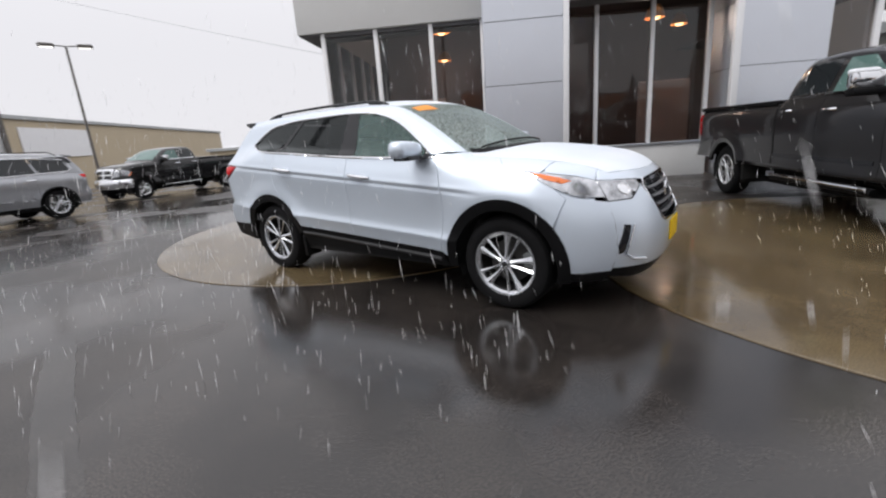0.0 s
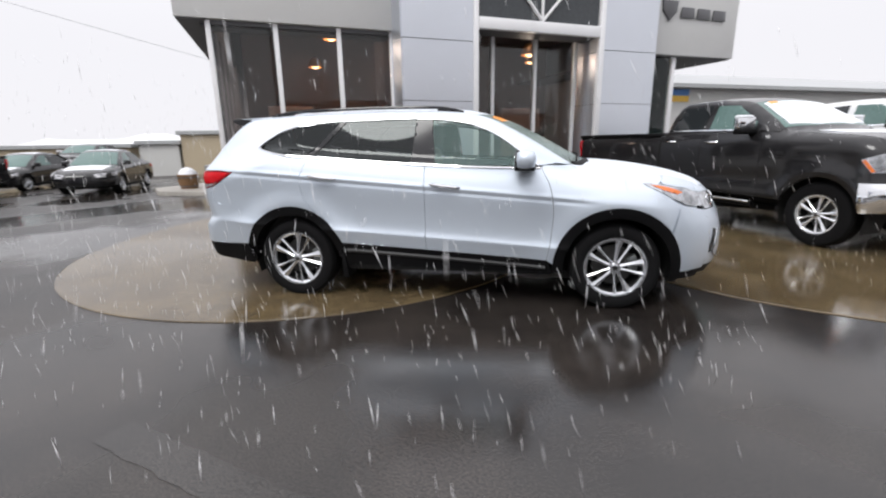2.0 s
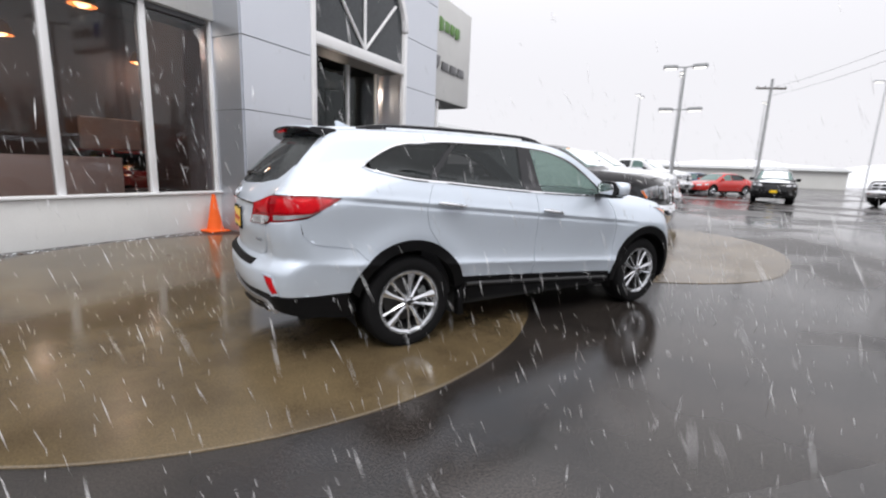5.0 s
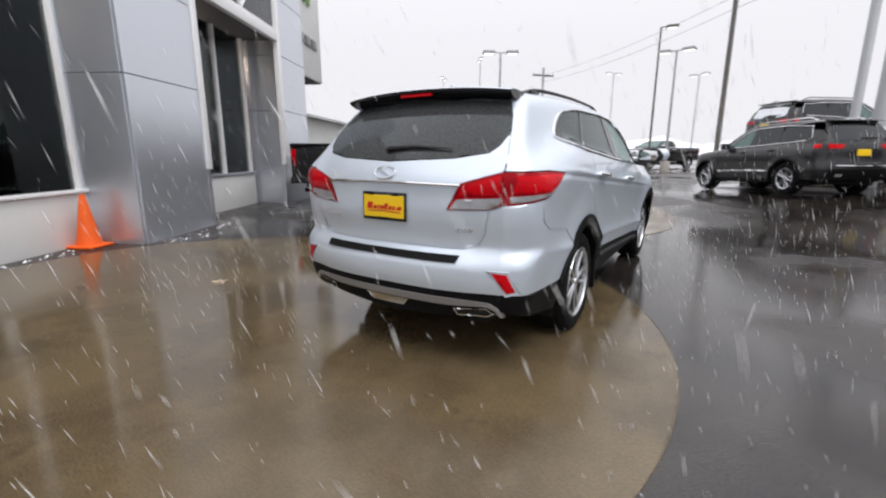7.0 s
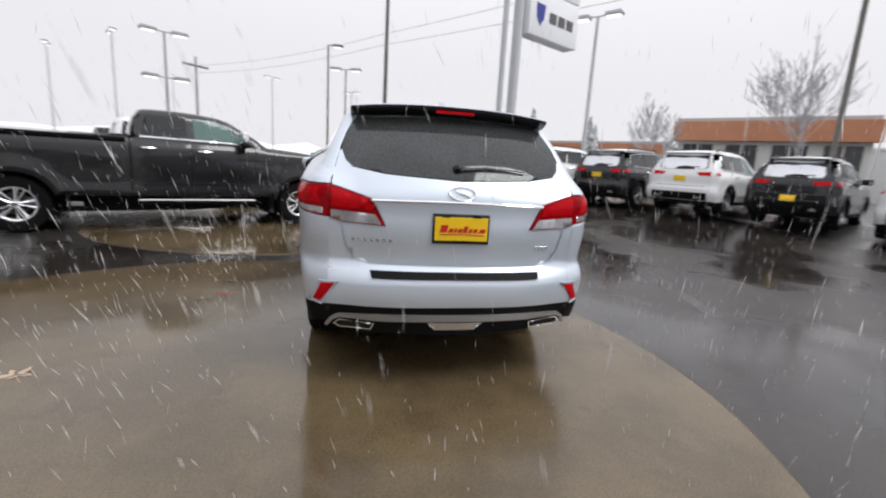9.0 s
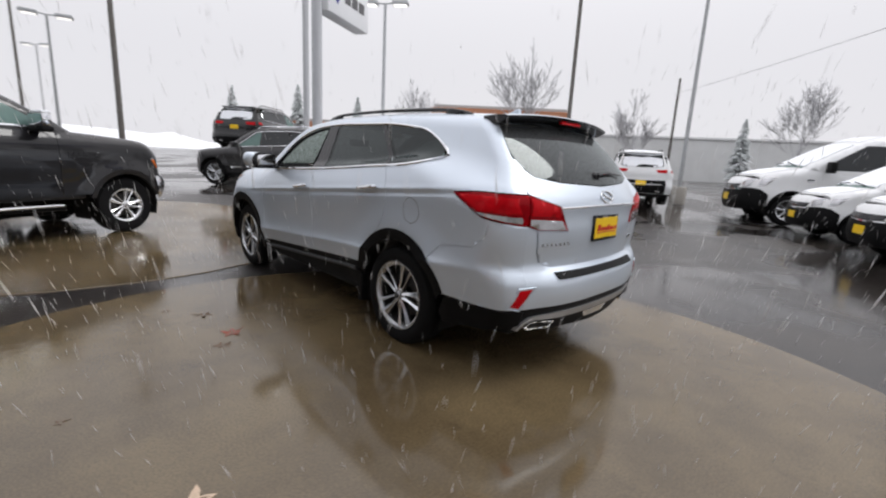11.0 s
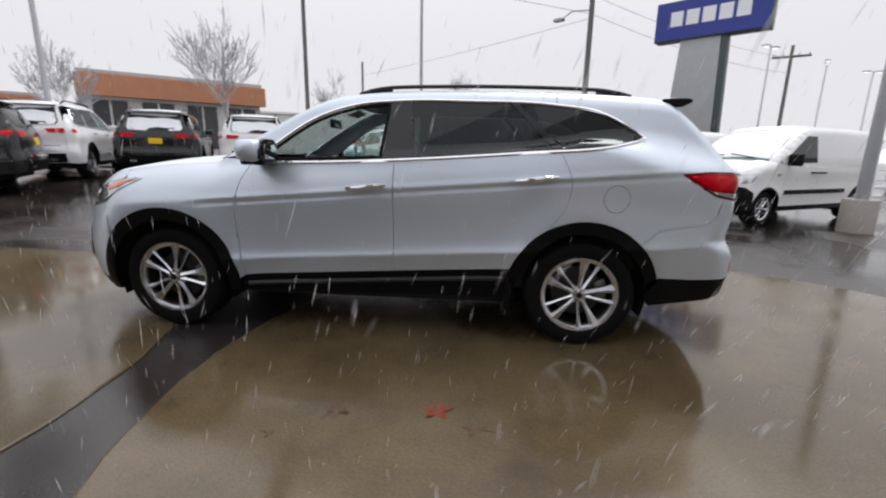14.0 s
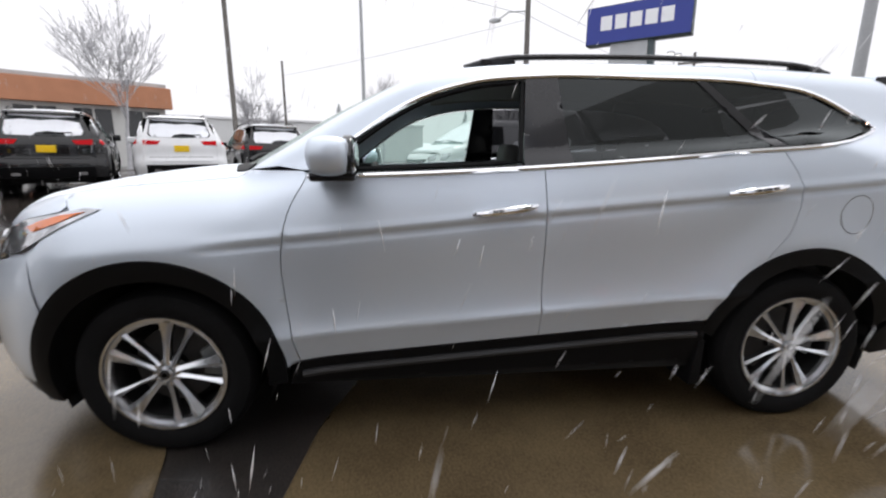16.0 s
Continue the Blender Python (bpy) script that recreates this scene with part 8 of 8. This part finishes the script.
# ---- small things on the ground ----
LEAF_RED = material("wet_red_leaf", (0.22, 0.035, 0.015), 0.4, 0, 0.25, 20, 90)
LEAF_BROWN = material("wet_brown_leaf", (0.09, 0.05, 0.025), 0.5, 0, 0.25, 20, 90)
LEAF_PALE = material("pale_leaf", (0.5, 0.38, 0.28), 0.6, 0, 0.2, 20, 90)


def leaf(x, y, size, mat, yaw, label):
    """A fallen maple leaf: five pointed lobes, curled at the edges, with its stalk."""
    t = thing("fallen_leaf", label, "leaf", "fallen leaves")
    t.matrix_basis = pose(x, y, ground_z(x, y) + 0.006, 0, 0, yaw)
    b = bmesh.new()
    ring = []
    for i in range(20):
        a = 2 * math.pi * i / 20
        r = size * (0.38, 0.7, 1.0, 0.62)[i % 4] * (1.0 if i not in (14, 15, 16) else 0.6)
        ring.append((r * math.cos(a), r * math.sin(a), 0.004 + 0.14 * size * (r / size) ** 2 * (1 + math.sin(3 * a)) * 0.6))
    for dz, flip in ((0.0, False), (-0.0015, True)):
        c = b.verts.new((0, 0, 0.003 + dz))
        vs = [b.verts.new((p[0], p[1], p[2] + dz)) for p in ring]
        for i in range(20):
            f3 = (c, vs[i], vs[(i + 1) % 20])
            b.faces.new(f3[::-1] if flip else f3)
    part("blade", b, mat, t)
    part("stalk", tube([(0, -0.2 * size, 0.004), (0.1 * size, -0.9 * size, 0.006), (0.25 * size, -1.4 * size, 0.004)], 0.002, 5), mat, t)


for x, y, sz, mat, yaw, lb in ((-0.56, 1.755, 0.085, LEAF_RED, 20, "wet red maple leaf flat on the concrete"), (-0.07, 1.81, 0.07, LEAF_BROWN, 130, "wet brown leaf on the concrete"), (-0.75, 1.88, 0.065, LEAF_BROWN, 250, "curled dark brown leaf on the concrete"),
                               (0.18, 2.02, 0.035, LEAF_BROWN, 60, "small brown leaf on the concrete"), (-2.13, 2.42, 0.085, LEAF_PALE, 300, "pale curled leaf on the concrete"), (-1.55, 4.6, 0.07, LEAF_BROWN, 10, "brown leaf near the showroom wall"),
                               (-2.55, 5.35, 0.06, LEAF_BROWN, 90, "brown leaf near the showroom wall"), (-2.75, 5.2, 0.07, LEAF_PALE, 200, "pale leaf near the showroom wall"), (-3.1, 5.0, 0.06, LEAF_BROWN, 160, "brown leaf near the showroom wall"), (-1.2, 2.75, 0.03, LEAF_BROWN, 0, "small brown leaf on the concrete"), (-3.0, 3.2, 0.04, LEAF_BROWN, 45, "small brown leaf on the concrete")):
    leaf(x, y, sz, mat, yaw, lb)


def litter(count):
    """Slush crumbs and grit swept against the showroom wall."""
    rnd = random.Random(23)
    for name, mat, label, top in (("slush", SNOW, "small crumbs of wet slush along the showroom wall", 0.016), ("grit", LEAF_BROWN, "dark leaf litter and grit along the showroom wall", 0.010)):
        b = bmesh.new()
        for i in range(count):
            u = rnd.uniform(-2.9, 2.7)
            p = fz(u, (5.52 if u < 0.75 else 4.80) - abs(rnd.gauss(0, 0.16)))
            x, y = p[0], p[1]
            r, z = rnd.uniform(0.006, 0.022), ground_z(x, y) + 0.003
            ring = [b.verts.new((x + r * rnd.uniform(0.6, 1.3) * math.cos(a), y + r * rnd.uniform(0.6, 1.3) * math.sin(a), z)) for a in (0, 1.1, 2.2, 3.2, 4.3, 5.3)]
            tip = b.verts.new((x + r * 0.2, y, z + rnd.uniform(0.3, 1.0) * top))
            for k in range(6):
                b.faces.new((ring[k], ring[(k + 1) % 6], tip))
        tagged(part(name, b, mat), label, "litter", kind="stuff")


litter(150)

FLAKE = material("wet_flake", (0.95, 0.95, 0.96), 0.5, 0, 0, alpha=0.62)


def snowfall(count):
    """Wet flakes in the air, each a short slanting streak, clear of the car."""
    rnd = random.Random(11)
    b = bmesh.new()
    made = 0
    while made < count:
        x, y, z = rnd.gauss(-0.9, 4.2), rnd.gauss(-0.4, 4.2), rnd.uniform(0.03, 1.0) ** 1.8 * 2.1
        if abs(x) < 2.6 and abs(y) < 1.2 and z < 1.9:
            continue
        ring = math.hypot((x + 1.0) / 3.9, (y + 0.45) / 4.15)
        if abs(ring - 1) < 0.14:
            continue
        if (BUILDING.inverted() @ Vector((x, y, z))).y > 4.7:
            continue
        L, w = rnd.uniform(0.03, 0.12), rnd.uniform(0.0007, 0.0017)
        if made % 14 == 0:
            L, w = rnd.uniform(0.10, 0.18), rnd.uniform(0.002, 0.0032)
        d = Vector((rnd.gauss(0.25, 0.15), rnd.gauss(-0.25, 0.15), -1)).normalized() * L
        s1 = d.cross(Vector((1, 0.3, 0))).normalized() * w
        s2 = d.cross(s1).normalized() * w
        p = Vector((x, y, z))
        tips = [b.verts.new(p - d / 2), b.verts.new(p + d / 2)]
        mid = [b.verts.new(p + s1), b.verts.new(p + s2), b.verts.new(p - s1), b.verts.new(p - s2)]
        for i in range(4):
            b.faces.new((tips[0], mid[i], mid[(i + 1) % 4]))
            b.faces.new((tips[1], mid[(i + 1) % 4], mid[i]))
        made += 1
    tagged(part("falling_snow", b, FLAKE), "wet snowflakes falling in slanting streaks", "snow", kind="stuff")


snowfall(5800)
